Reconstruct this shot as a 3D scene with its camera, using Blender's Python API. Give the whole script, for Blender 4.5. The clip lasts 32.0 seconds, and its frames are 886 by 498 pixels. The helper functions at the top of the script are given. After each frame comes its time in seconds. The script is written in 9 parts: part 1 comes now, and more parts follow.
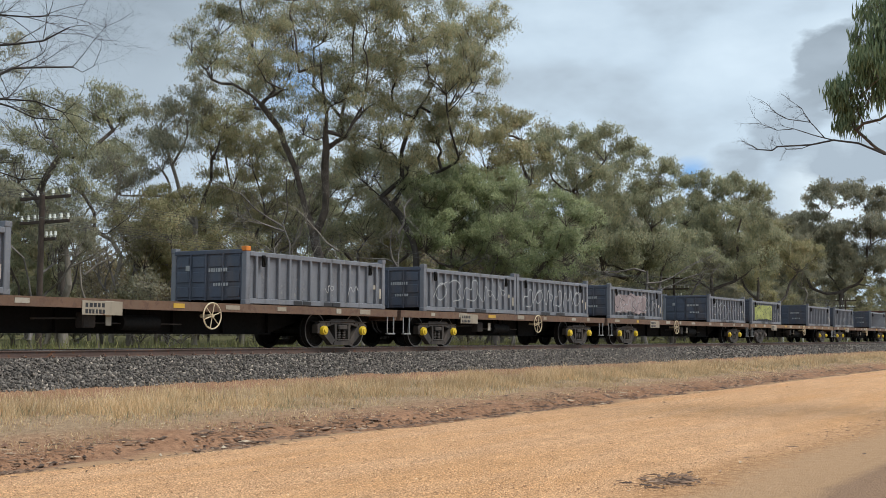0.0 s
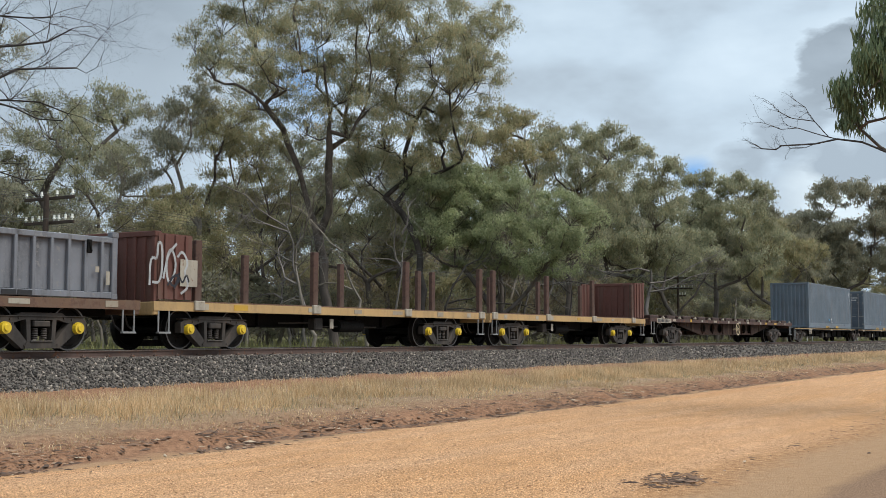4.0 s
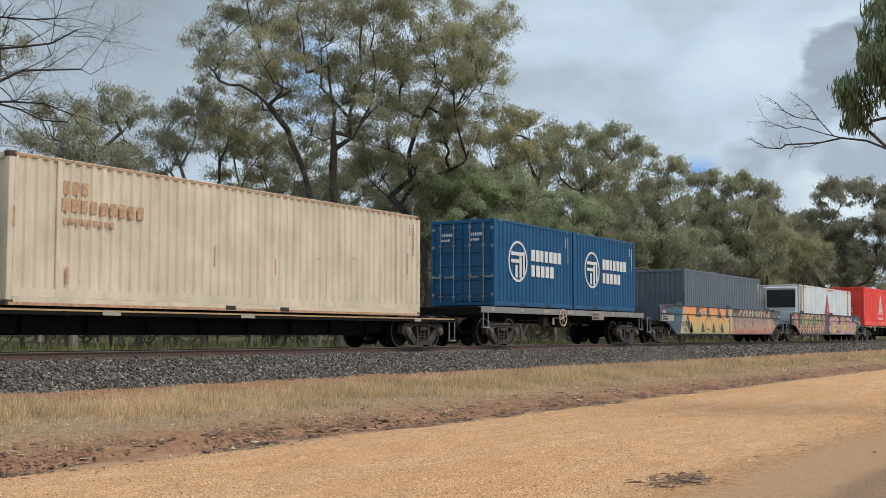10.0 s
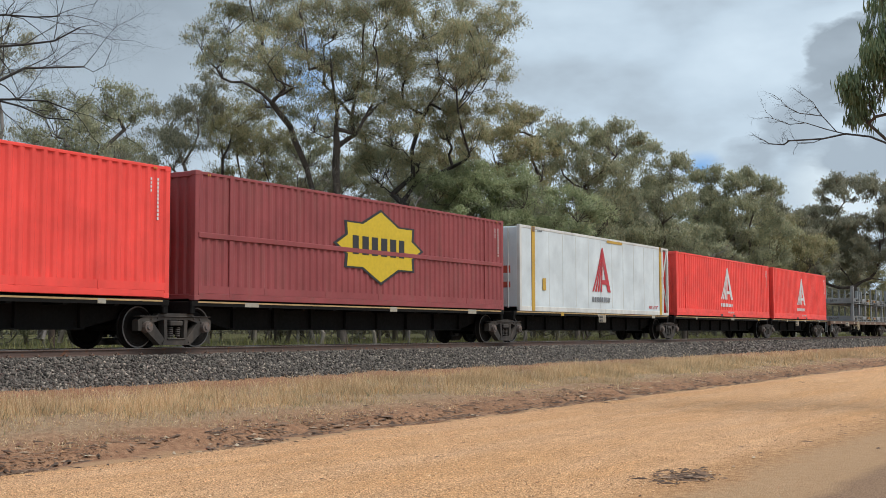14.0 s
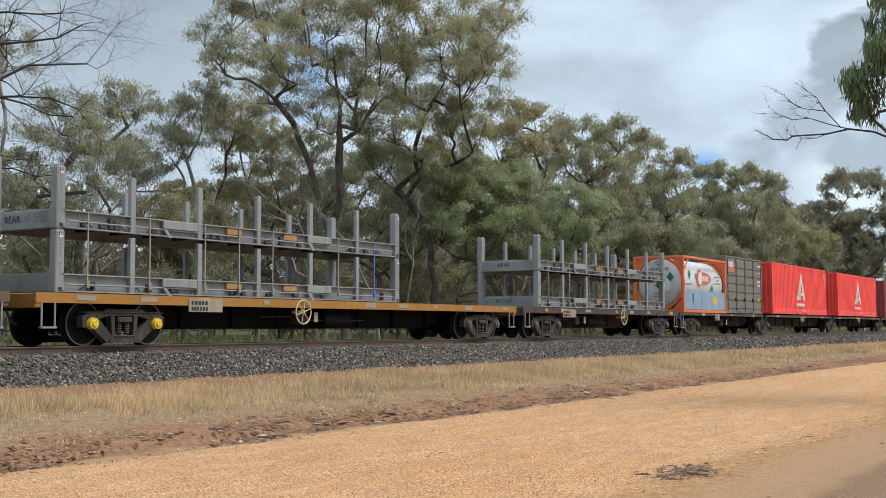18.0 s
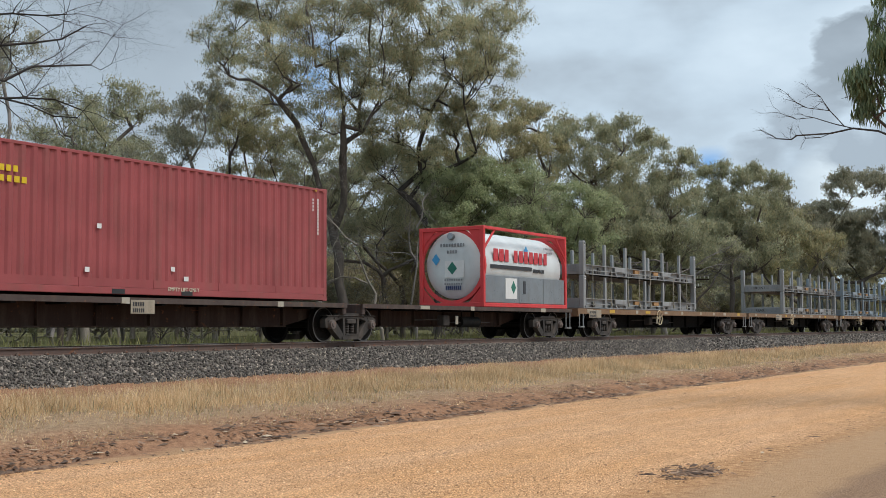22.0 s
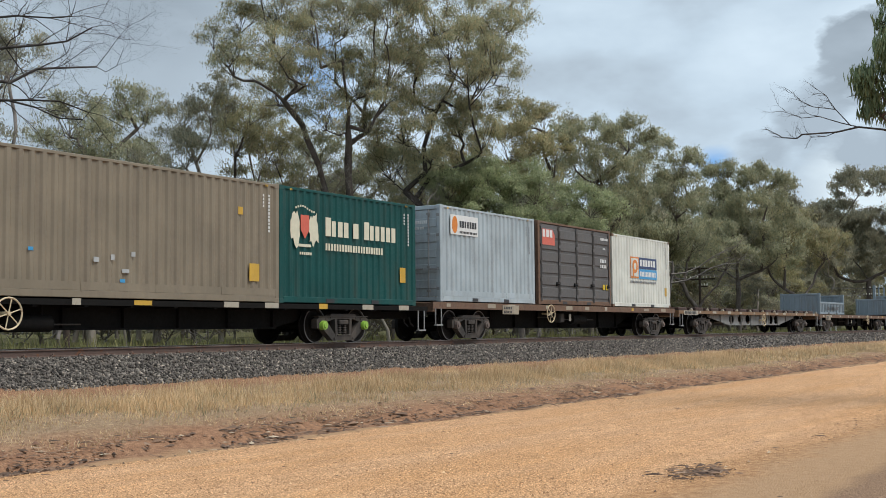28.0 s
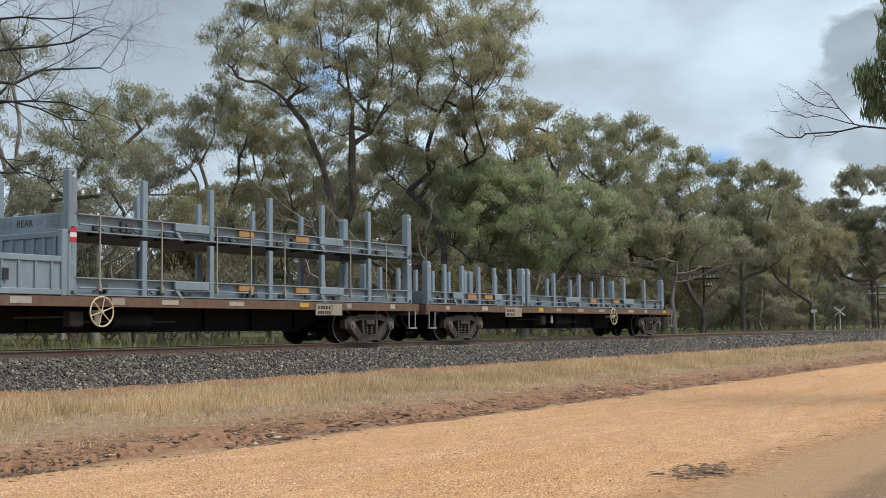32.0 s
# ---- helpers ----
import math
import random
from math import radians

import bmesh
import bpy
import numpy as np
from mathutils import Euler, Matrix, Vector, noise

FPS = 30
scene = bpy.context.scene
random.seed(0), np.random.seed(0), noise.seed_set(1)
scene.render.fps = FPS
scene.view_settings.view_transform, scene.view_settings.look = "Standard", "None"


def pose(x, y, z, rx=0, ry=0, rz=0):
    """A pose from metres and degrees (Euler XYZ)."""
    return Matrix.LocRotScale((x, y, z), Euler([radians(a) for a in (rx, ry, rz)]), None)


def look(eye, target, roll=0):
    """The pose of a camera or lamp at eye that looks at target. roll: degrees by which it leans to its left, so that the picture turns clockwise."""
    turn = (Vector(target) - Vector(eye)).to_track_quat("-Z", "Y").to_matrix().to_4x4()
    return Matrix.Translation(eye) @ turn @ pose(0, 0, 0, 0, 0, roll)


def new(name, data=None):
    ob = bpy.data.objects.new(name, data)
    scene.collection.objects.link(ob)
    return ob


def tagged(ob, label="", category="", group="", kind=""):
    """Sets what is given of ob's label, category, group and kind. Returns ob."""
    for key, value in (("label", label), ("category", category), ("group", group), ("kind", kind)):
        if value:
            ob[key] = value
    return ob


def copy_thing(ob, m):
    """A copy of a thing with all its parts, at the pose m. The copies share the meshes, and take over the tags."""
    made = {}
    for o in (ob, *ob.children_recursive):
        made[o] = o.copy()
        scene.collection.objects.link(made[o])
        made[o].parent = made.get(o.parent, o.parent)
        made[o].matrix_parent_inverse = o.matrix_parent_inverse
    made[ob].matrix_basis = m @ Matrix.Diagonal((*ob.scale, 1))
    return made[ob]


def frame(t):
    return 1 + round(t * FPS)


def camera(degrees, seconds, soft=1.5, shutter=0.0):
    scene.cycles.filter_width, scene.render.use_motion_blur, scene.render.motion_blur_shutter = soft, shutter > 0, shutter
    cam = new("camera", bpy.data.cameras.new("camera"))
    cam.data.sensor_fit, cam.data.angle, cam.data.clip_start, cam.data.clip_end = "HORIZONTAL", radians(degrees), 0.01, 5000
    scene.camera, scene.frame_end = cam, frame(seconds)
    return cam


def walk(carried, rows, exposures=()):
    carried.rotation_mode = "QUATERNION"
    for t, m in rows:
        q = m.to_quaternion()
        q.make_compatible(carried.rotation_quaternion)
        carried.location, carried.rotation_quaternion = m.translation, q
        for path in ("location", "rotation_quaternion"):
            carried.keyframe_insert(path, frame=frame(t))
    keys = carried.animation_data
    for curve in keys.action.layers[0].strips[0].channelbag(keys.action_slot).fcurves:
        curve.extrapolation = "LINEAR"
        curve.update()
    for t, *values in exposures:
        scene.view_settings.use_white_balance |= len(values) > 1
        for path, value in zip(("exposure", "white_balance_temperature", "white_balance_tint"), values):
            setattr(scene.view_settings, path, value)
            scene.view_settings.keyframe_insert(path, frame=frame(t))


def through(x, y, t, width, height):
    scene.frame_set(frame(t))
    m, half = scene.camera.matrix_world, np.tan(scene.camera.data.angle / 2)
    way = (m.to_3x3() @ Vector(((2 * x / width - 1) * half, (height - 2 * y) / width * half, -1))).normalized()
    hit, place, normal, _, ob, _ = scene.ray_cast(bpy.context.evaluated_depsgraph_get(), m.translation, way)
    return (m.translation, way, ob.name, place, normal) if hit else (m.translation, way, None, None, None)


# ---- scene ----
# Camera: it stands beside the gravel road and turns very slowly.
cam = camera(41.19, 32.0, soft=0.75)
EYE = Vector((0.0, 0.0, 1.6))
RAIL_Z = 1.27        # top of the rails
TRACK_Y = 19.72      # middle of the track
NEAR = -1.219        # near side of a container, from the middle of the track


def aim(yaw, pitch, roll):
    a, b = radians(yaw), radians(pitch)
    way = Vector((math.cos(b) * math.cos(a), math.cos(b) * math.sin(a), math.sin(b)))
    return look(EYE, EYE + way * 50, -roll)


walk(cam, [(t, aim(a, b, c)) for t, a, b, c in (
    (0, 30.701, 4.205, -0.265), (1, 30.758, 4.205, -0.231), (2, 30.795, 4.197, -0.200), (3.5, 30.862, 4.201, -0.161),
    (5.5, 30.937, 4.210, -0.118), (7, 30.998, 4.210, -0.084), (8.5, 31.051, 4.205, -0.045), (10, 31.104, 4.206, -0.011),
    (11.5, 31.156, 4.210, 0.023), (12.5, 31.195, 4.208, 0.051), (13, 31.220, 4.178, 0.057), (13.5, 31.235, 4.141, 0.075),
    (14, 31.254, 4.051, 0.088), (14.5, 31.286, 3.905, 0.105), (15, 31.305, 3.850, 0.120), (16.5, 31.359, 3.850, 0.163),
    (18, 31.418, 3.865, 0.194), (20, 31.518, 3.869, 0.242), (22, 31.610, 3.878, 0.294), (24, 31.704, 3.893, 0.347),
    (25.5, 31.774, 3.893, 0.396), (27.5, 31.857, 3.897, 0.470), (29, 31.924, 3.901, 0.508), (30.5, 31.991, 3.908, 0.552),
    (32, 32.062, 3.908, 0.592))],
     # the camera stops down while the white and pale containers fill its picture
     [(0, 0.03), (6, 0.04), (7, 0.02), (8, -0.05), (8.5, -0.11), (9, -0.16), (9.6, -0.12), (10.5, -0.04), (11.5, 0.03), (12.2, 0.0), (13, -0.10), (14, -0.06),
      (15, -0.04), (16.5, -0.02), (17.5, 0.10), (18.5, 0.11), (20, 0.04), (22, -0.02), (24, 0.06), (26, 0.04), (28, 0.0), (29, 0.02), (30.5, 0.06), (32, 0.05)])


# Daylight: broken cloud, a soft sun from behind the camera.
SUN_UP, SUN_TURN = 57.0, 163.0
sky = bpy.data.worlds.new("sky")
scene.world = sky
sky.use_nodes = True


def sky_nodes():
    t = sky.node_tree
    n, k = t.nodes, t.links
    n.clear()
    out, bg = n.new("ShaderNodeOutputWorld"), n.new("ShaderNodeBackground")
    air = n.new("ShaderNodeTexSky")
    air.sky_type, air.sun_disc = "NISHITA", False
    air.sun_elevation, air.sun_rotation = radians(SUN_UP), radians(SUN_TURN)
    air.dust_density, air.ozone_density = 1.0, 1.5
    co, mp = n.new("ShaderNodeTexCoord"), n.new("ShaderNodeMapping")
    mp.inputs["Scale"].default_value = (1.0, 1.0, 2.2)
    mp.inputs["Location"].default_value = (0.35, 0.10, 0.0)
    big, small = n.new("ShaderNodeTexNoise"), n.new("ShaderNodeTexNoise")
    big.inputs["Scale"].default_value, big.inputs["Detail"].default_value = 3.4, 6.0
    big.inputs["Roughness"].default_value, big.inputs["Distortion"].default_value = 0.5, 0.25
    small.inputs["Scale"].default_value, small.inputs["Detail"].default_value = 5.5, 5.0
    small.inputs["Roughness"].default_value = 0.5
    cover, shade = n.new("ShaderNodeValToRGB"), n.new("ShaderNodeValToRGB")
    cover.color_ramp.elements[0].position, cover.color_ramp.elements[0].color = 0.16, (0, 0, 0, 1)
    cover.color_ramp.elements[1].position, cover.color_ramp.elements[1].color = 0.28, (1, 1, 1, 1)
    e = shade.color_ramp.elements
    e[0].position, e[0].color = 0.30, (4.4, 5.3, 6.2, 1)
    e[1].position, e[1].color = 0.62, (7.0, 8.4, 9.6, 1)
    m = e.new(0.45)
    m.color = (5.8, 7.1, 8.3, 1)
    k.new(co.outputs["Generated"], mp.inputs["Vector"])
    for x in (big, small):
        k.new(mp.outputs["Vector"], x.inputs["Vector"])

    puff = n.new("ShaderNodeTexNoise")
    puff.inputs["Scale"].default_value, puff.inputs["Detail"].default_value = 13.0, 6.0
    k.new(mp.outputs["Vector"], puff.inputs["Vector"])
    dim = n.new("ShaderNodeValToRGB")
    dim.color_ramp.elements[0].position, dim.color_ramp.elements[0].color = 0.3, (3.0, 3.65, 4.3, 1)
    dim.color_ramp.elements[1].position, dim.color_ramp.elements[1].color = 0.7, (4.2, 5.05, 5.9, 1)
    k.new(puff.outputs["Fac"], dim.inputs["Fac"])

    def bank(yaw, up, wide, ragged, soft=0.012):
        """1 inside a cloud (or gap) that lies in this direction, 0 outside, with a ragged edge."""
        a, b = radians(yaw), radians(up)
        d, e, f, r = n.new("ShaderNodeVectorMath"), n.new("ShaderNodeVectorMath"), n.new("ShaderNodeMath"), n.new("ShaderNodeMapRange")
        d.operation, e.operation = "SUBTRACT", "LENGTH"
        d.inputs[1].default_value = (math.cos(b) * math.cos(a), math.cos(b) * math.sin(a), math.sin(b))
        k.new(co.outputs["Generated"], d.inputs[0])
        k.new(d.outputs["Vector"], e.inputs[0])
        f.operation = "MULTIPLY_ADD"
        k.new(puff.outputs["Fac"], f.inputs[0])
        f.inputs[1].default_value = -ragged
        k.new(e.outputs["Value"], f.inputs[2])
        r.inputs["From Min"].default_value, r.inputs["From Max"].default_value = wide - ragged * 0.5 + soft, wide - ragged * 0.5 - soft
        k.new(f.outputs[0], r.inputs["Value"])
        return r.outputs["Result"]

    def over(fac, a, b):
        x = n.new("ShaderNodeMix")
        x.data_type = "RGBA"
        k.new(fac, x.inputs["Factor"])
        k.new(a, x.inputs[6])
        if isinstance(b, tuple):
            x.inputs[7].default_value = (*b, 1)
        else:
            k.new(b, x.inputs[7])
        return x.outputs[2]

    k.new(big.outputs["Fac"], cover.inputs["Fac"])
    k.new(small.outputs["Fac"], shade.inputs["Fac"])
    col = over(cover.outputs["Color"], air.outputs["Color"], shade.outputs["Color"])
    col = over(bank(18.8, 7.7, 0.006, 0.04, 0.010), col, (2.3, 4.6, 8.2))
    col = over(bank(38.0, 12.0, 0.03, 0.12, 0.02), col, (2.3, 4.6, 8.2))
    col = over(bank(46.5, 16.5, 0.13, 0.2, 0.09), col, dim.outputs["Color"])
    col = over(bank(12.6, 6.3, 0.035, 0.05, 0.015), col, (7.6, 8.8, 9.6))
    for yaw, up, wide in ((14.2, 9.2, 0.026), (15.9, 8.2, 0.015), (12.6, 8.3, 0.022), (10.3, 8.6, 0.030), (13.4, 10.3, 0.02)):
        col = over(bank(yaw, up, wide, 0.11, 0.010), col, (4.25, 5.15, 6.05))
    for yaw, up, wide in ((7.0, 14.4, 0.055), (11.2, 13.2, 0.038), (12.0, 11.6, 0.024)):
        col = over(bank(yaw, up, wide, 0.13, 0.006), col, dim.outputs["Color"])
    k.new(col, bg.inputs["Color"])
    bg.inputs["Strength"].default_value = 0.1
    k.new(bg.outputs["Background"], out.inputs["Surface"])


sky_nodes()
sun = new("sun", bpy.data.lights.new("sun", "SUN"))
sun.data.energy, sun.data.angle, sun.data.color = 2.85, radians(30), (1.0, 0.97, 0.925)
_a = radians(SUN_TURN)
sun.matrix_world = look(Vector((0, 0, 0)), -Vector((math.sin(_a) * math.cos(radians(SUN_UP)), math.cos(_a) * math.cos(radians(SUN_UP)), math.sin(radians(SUN_UP)))))
# ---- materials ----
def shader(name):
    m = bpy.data.materials.new(name)
    m.use_nodes = True
    t = m.node_tree
    t.nodes.clear()
    out, b = t.nodes.new("ShaderNodeOutputMaterial"), t.nodes.new("ShaderNodeBsdfPrincipled")
    t.links.new(b.outputs["BSDF"], out.inputs["Surface"])
    return m, t, b, out


def noise_at(t, vec, scale, detail=4.0, rough=0.55, squash=(1, 1, 1)):
    mp, x = t.nodes.new("ShaderNodeMapping"), t.nodes.new("ShaderNodeTexNoise")
    mp.inputs["Scale"].default_value = squash
    x.inputs["Scale"].default_value, x.inputs["Detail"].default_value, x.inputs["Roughness"].default_value = scale, detail, rough
    t.links.new(vec, mp.inputs["Vector"])
    t.links.new(mp.outputs["Vector"], x.inputs["Vector"])
    return x.outputs["Fac"]


def ramp(t, fac, *stops):
    x = t.nodes.new("ShaderNodeValToRGB")
    e = x.color_ramp.elements
    while len(e) < len(stops):
        e.new(0.5)
    for el, (pos, col) in zip(e, stops):
        el.position = pos
        el.color = (*col, 1) if not isinstance(col, (int, float)) else (col, col, col, 1)
    t.links.new(fac, x.inputs["Fac"])
    return x.outputs["Color"]


def blend(t, fac, a, b, how="MIX"):
    x = t.nodes.new("ShaderNodeMix")
    x.data_type, x.blend_type = "RGBA", how
    for sock, v in ((x.inputs["Factor"], fac), (x.inputs[6], a), (x.inputs[7], b)):
        if isinstance(v, (int, float)):
            sock.default_value = v
        elif isinstance(v, tuple):
            sock.default_value = (*v, 1)
        else:
            t.links.new(v, sock)
    return x.outputs[2]


def coords(t, kind="Object"):
    return t.nodes.new("ShaderNodeTexCoord").outputs[kind]


def bump(t, b, height, strength, dist=0.02):
    x = t.nodes.new("ShaderNodeBump")
    x.inputs["Strength"].default_value, x.inputs["Distance"].default_value = strength, dist
    t.links.new(height, x.inputs["Height"])
    t.links.new(x.outputs["Normal"], b.inputs["Normal"])


def paint(name, rgb, rust=0.25, dirt=0.35, rough=0.55, metal=0.0, rust_rgb=(0.16, 0.065, 0.03), dirt_rgb=(0.13, 0.10, 0.075), gloss=0.5):
    """Weathered paint on steel: patchy fading, dirt streaks that run down, rust spots."""
    m, t, b, _ = shader(name)
    v = coords(t)
    fade = ramp(t, noise_at(t, v, 0.9, 5), (0.3, 0.82), (0.7, 1.12))
    col = blend(t, 1.0, tuple(rgb), fade, "MULTIPLY")
    streak = noise_at(t, v, 3.2, 5, 0.6, (1.0, 1.0, 0.16))
    grime = noise_at(t, v, 14.0, 4, 0.65)
    k = t.nodes.new("ShaderNodeMath")
    k.operation = "MULTIPLY"
    t.links.new(ramp(t, streak, (0.48, 0.0), (0.75, dirt * 1.6)), k.inputs[0])
    t.links.new(ramp(t, grime, (0.3, 0.35), (0.7, 1.0)), k.inputs[1])
    col = blend(t, k.outputs[0], col, tuple(dirt_rgb))
    spots = noise_at(t, v, 5.5, 9, 0.72)
    lo = 0.74 - 0.30 * rust
    fac = ramp(t, spots, (lo, 0.0), (lo + 0.05, 1.0 if rust > 0 else 0.0))
    col = blend(t, fac, col, tuple(rust_rgb))
    t.links.new(col, b.inputs["Base Color"])
    r = ramp(t, grime, (0.3, rough - 0.1), (0.7, min(rough + 0.18, 1)))
    t.links.new(r, b.inputs["Roughness"])
    b.inputs["Metallic"].default_value = metal
    b.inputs["Specular IOR Level"].default_value = gloss
    bump(t, b, spots, 0.12, 0.01)
    return m


def plain(name, rgb, rough=0.6, metal=0.0, spread=0.15, scale=8.0):
    m, t, b, _ = shader(name)
    f = ramp(t, noise_at(t, coords(t), scale, 5, 0.6), (0.3, 1 - spread), (0.7, 1 + spread))
    t.links.new(blend(t, 1.0, tuple(rgb), f, "MULTIPLY"), b.inputs["Base Color"])
    b.inputs["Roughness"].default_value, b.inputs["Metallic"].default_value = rough, metal
    return m


M = {}
M["grey_box"] = paint("faded_slate_paint", (0.168, 0.176, 0.196), 0.55, 0.7, 0.65, rust_rgb=(0.21, 0.205, 0.205), dirt_rgb=(0.06, 0.056, 0.055))
M["grey_door"] = paint("dark_slate_paint", (0.058, 0.071, 0.100), 0.3, 0.4)
M["steel_blue"] = paint("steel_blue_paint", (0.118, 0.155, 0.190), 0.12, 0.3)
M["slate_door"] = paint("slate_door_paint", (0.078, 0.105, 0.138), 0.1, 0.3)
M["dark_slate"] = paint("charcoal_blue_paint", (0.115, 0.142, 0.172), 0.1, 0.2)
M["white"] = paint("white_reefer_paint", (0.60, 0.65, 0.665), 0.0, 0.05, 0.45)
M["cream"] = paint("cream_paint", (0.65, 0.55, 0.40), 0.3, 0.2, 0.55, rust_rgb=(0.30, 0.10, 0.04))
M["blue"] = paint("bright_blue_paint", (0.006, 0.080, 0.190), 0.1, 0.12, 0.45, gloss=0.3)
M["red"] = paint("bright_red_paint", (0.86, 0.082, 0.066), 0.04, 0.10, 0.5, gloss=0.25)
M["maroon"] = paint("maroon_paint", (0.285, 0.068, 0.070), 0.22, 0.25, gloss=0.25)
M["crimson"] = paint("crimson_paint", (0.58, 0.052, 0.055), 0.1, 0.18, gloss=0.3)
M["orange"] = paint("orange_frame_paint", (0.72, 0.16, 0.045), 0.05, 0.15)
M["olive"] = paint("olive_grey_paint", (0.156, 0.141, 0.112), 0.12, 0.3)
M["taupe"] = paint("taupe_paint", (0.200, 0.165, 0.116), 0.15, 0.4)
M["charcoal"] = paint("charcoal_paint", (0.091, 0.086, 0.084), 0.12, 0.3)
M["green"] = paint("deep_green_paint", (0.004, 0.060, 0.056), 0.1, 0.2, gloss=0.25)
M["pale_blue"] = paint("pale_blue_paint", (0.35, 0.405, 0.435), 0.22, 0.3)
M["ivory"] = paint("ivory_paint", (0.58, 0.585, 0.53), 0.28, 0.25)
M["rack"] = paint("grey_rack_paint", (0.255, 0.262, 0.262), 0.2, 0.5, rust_rgb=(0.20, 0.13, 0.09))
M["rack_dark"] = paint("dark_rack_steel", (0.05, 0.05, 0.05), 0.2, 0.5)
M["rack_blue"] = paint("blue_grey_rack_paint", (0.20, 0.25, 0.285), 0.15, 0.35)
M["sill_rust"] = paint("rusty_brown_sill", (0.139, 0.079, 0.048), 0.75, 0.5, 0.75, rust_rgb=(0.11, 0.06, 0.04))
M["sill_yellow"] = paint("worn_yellow_sill", (0.19, 0.11, 0.055), 0.6, 0.5, 0.7)
M["sill_orange"] = paint("orange_sill", (0.355, 0.160, 0.024), 0.35, 0.35, 0.65)
M["sill_dark"] = paint("dark_brown_sill", (0.056, 0.037, 0.031), 0.5, 0.5, 0.75)
M["sill_grey"] = paint("pale_grey_sill", (0.23, 0.225, 0.215), 0.3, 0.55, 0.7)
M["frame"] = paint("black_underframe", (0.009, 0.0085, 0.008), 0.3, 0.3, 0.8, rust_rgb=(0.03, 0.018, 0.013), dirt_rgb=(0.02, 0.017, 0.014), gloss=0.12)
M["girder_rust"] = paint("rusty_girder", (0.063, 0.033, 0.027), 0.6, 0.5, 0.8)
M["girder_dark"] = paint("dark_rusty_girder", (0.042, 0.026, 0.021), 0.45, 0.4, 0.85, gloss=0.12)
M["rust"] = paint("heavy_rust", (0.085, 0.045, 0.033), 0.7, 0.6, 0.9, rust_rgb=(0.055, 0.028, 0.021))
M["bulkhead_red"] = paint("rusty_red_bulkhead", (0.125, 0.050, 0.038), 0.5, 0.5, 0.85, rust_rgb=(0.10, 0.045, 0.03))
M["seat_rust"] = paint("dark_rust", (0.045, 0.024, 0.019), 0.5, 0.5, 0.9, rust_rgb=(0.09, 0.035, 0.022))
M["bogie"] = paint("dusty_cast_steel", (0.036, 0.030, 0.026), 0.3, 0.4, 0.8, rust_rgb=(0.08, 0.05, 0.035))
M["wheel"] = paint("dark_wheel_steel", (0.012, 0.0105, 0.0095), 0.3, 0.3, 0.65, rust_rgb=(0.045, 0.027, 0.02), dirt_rgb=(0.032, 0.027, 0.023), gloss=0.12)
M["sill_ochre"] = paint("ochre_deck_edge", (0.46, 0.30, 0.13), 0.3, 0.4, 0.7)
M["tread"] = plain("polished_wheel_tread", (0.16, 0.155, 0.15), 0.45, 0.7)
M["cap"] = paint("yellow_bearing_cap", (0.72, 0.50, 0.02), 0.15, 0.3)
M["cap_dark"] = paint("dark_bearing_cap", (0.11, 0.085, 0.075), 0.5, 0.5)
M["cap_green"] = paint("green_bearing_cap", (0.25, 0.45, 0.05), 0.2, 0.3)
M["cream_wheel"] = paint("cream_brake_wheel", (0.62, 0.50, 0.33), 0.3, 0.4)
M["mark_white"] = paint("worn_white_marking", (0.370, 0.333, 0.266), 0.5, 0.6)
M["mark_yellow"] = paint("yellow_marking", (0.518, 0.311, 0.037), 0.2, 0.25)
M["strap"] = plain("pale_strap_webbing", (0.27, 0.25, 0.20), 0.8)
M["strap_yellow"] = plain("yellow_strap_webbing", (0.65, 0.55, 0.08), 0.8)
M["strap_blue"] = plain("blue_strap_webbing", (0.06, 0.16, 0.50), 0.8)
M["wood_block"] = plain("orange_timber_block", (0.34, 0.19, 0.08), 0.8)
M["black"] = plain("black_marking", (0.018, 0.018, 0.02), 0.5)
M["grille"] = plain("black_grille", (0.012, 0.013, 0.016), 0.35)
M["logo_white"] = plain("white_lettering", (0.623, 0.623, 0.607), 0.5, 0, 0.06)
M["logo_red"] = plain("red_emblem", (0.451, 0.025, 0.033), 0.45, 0, 0.08)
M["logo_yellow"] = plain("yellow_emblem", (0.590, 0.410, 0.008), 0.45, 0, 0.08)
M["logo_blue"] = plain("blue_emblem", (0.010, 0.098, 0.344), 0.45, 0, 0.08)
M["logo_navy"] = plain("navy_emblem", (0.016, 0.037, 0.115), 0.45, 0, 0.08)
M["logo_orange"] = plain("orange_emblem", (0.590, 0.180, 0.016), 0.45, 0, 0.08)
M["logo_coral"] = plain("coral_emblem", (0.541, 0.107, 0.066), 0.45, 0, 0.1)
M["logo_green"] = plain("green_placard", (0.008, 0.131, 0.090), 0.45, 0, 0.08)
M["logo_sky"] = plain("sky_blue_placard", (0.041, 0.262, 0.508), 0.45, 0, 0.08)
M["logo_faded"] = plain("faded_rust_lettering", (0.46, 0.27, 0.155), 0.7, 0, 0.4, 14)
M["logo_cream"] = plain("cream_lettering", (0.590, 0.558, 0.426), 0.5, 0, 0.06)
M["grey_text"] = plain("grey_lettering", (0.20, 0.21, 0.22), 0.6, 0, 0.15)
M["tank_white"] = paint("white_tank_shell", (0.53, 0.56, 0.56), 0.0, 0.12, 0.35)
M["tank_panel"] = paint("pale_blue_panel", (0.22, 0.32, 0.42), 0.05, 0.2)
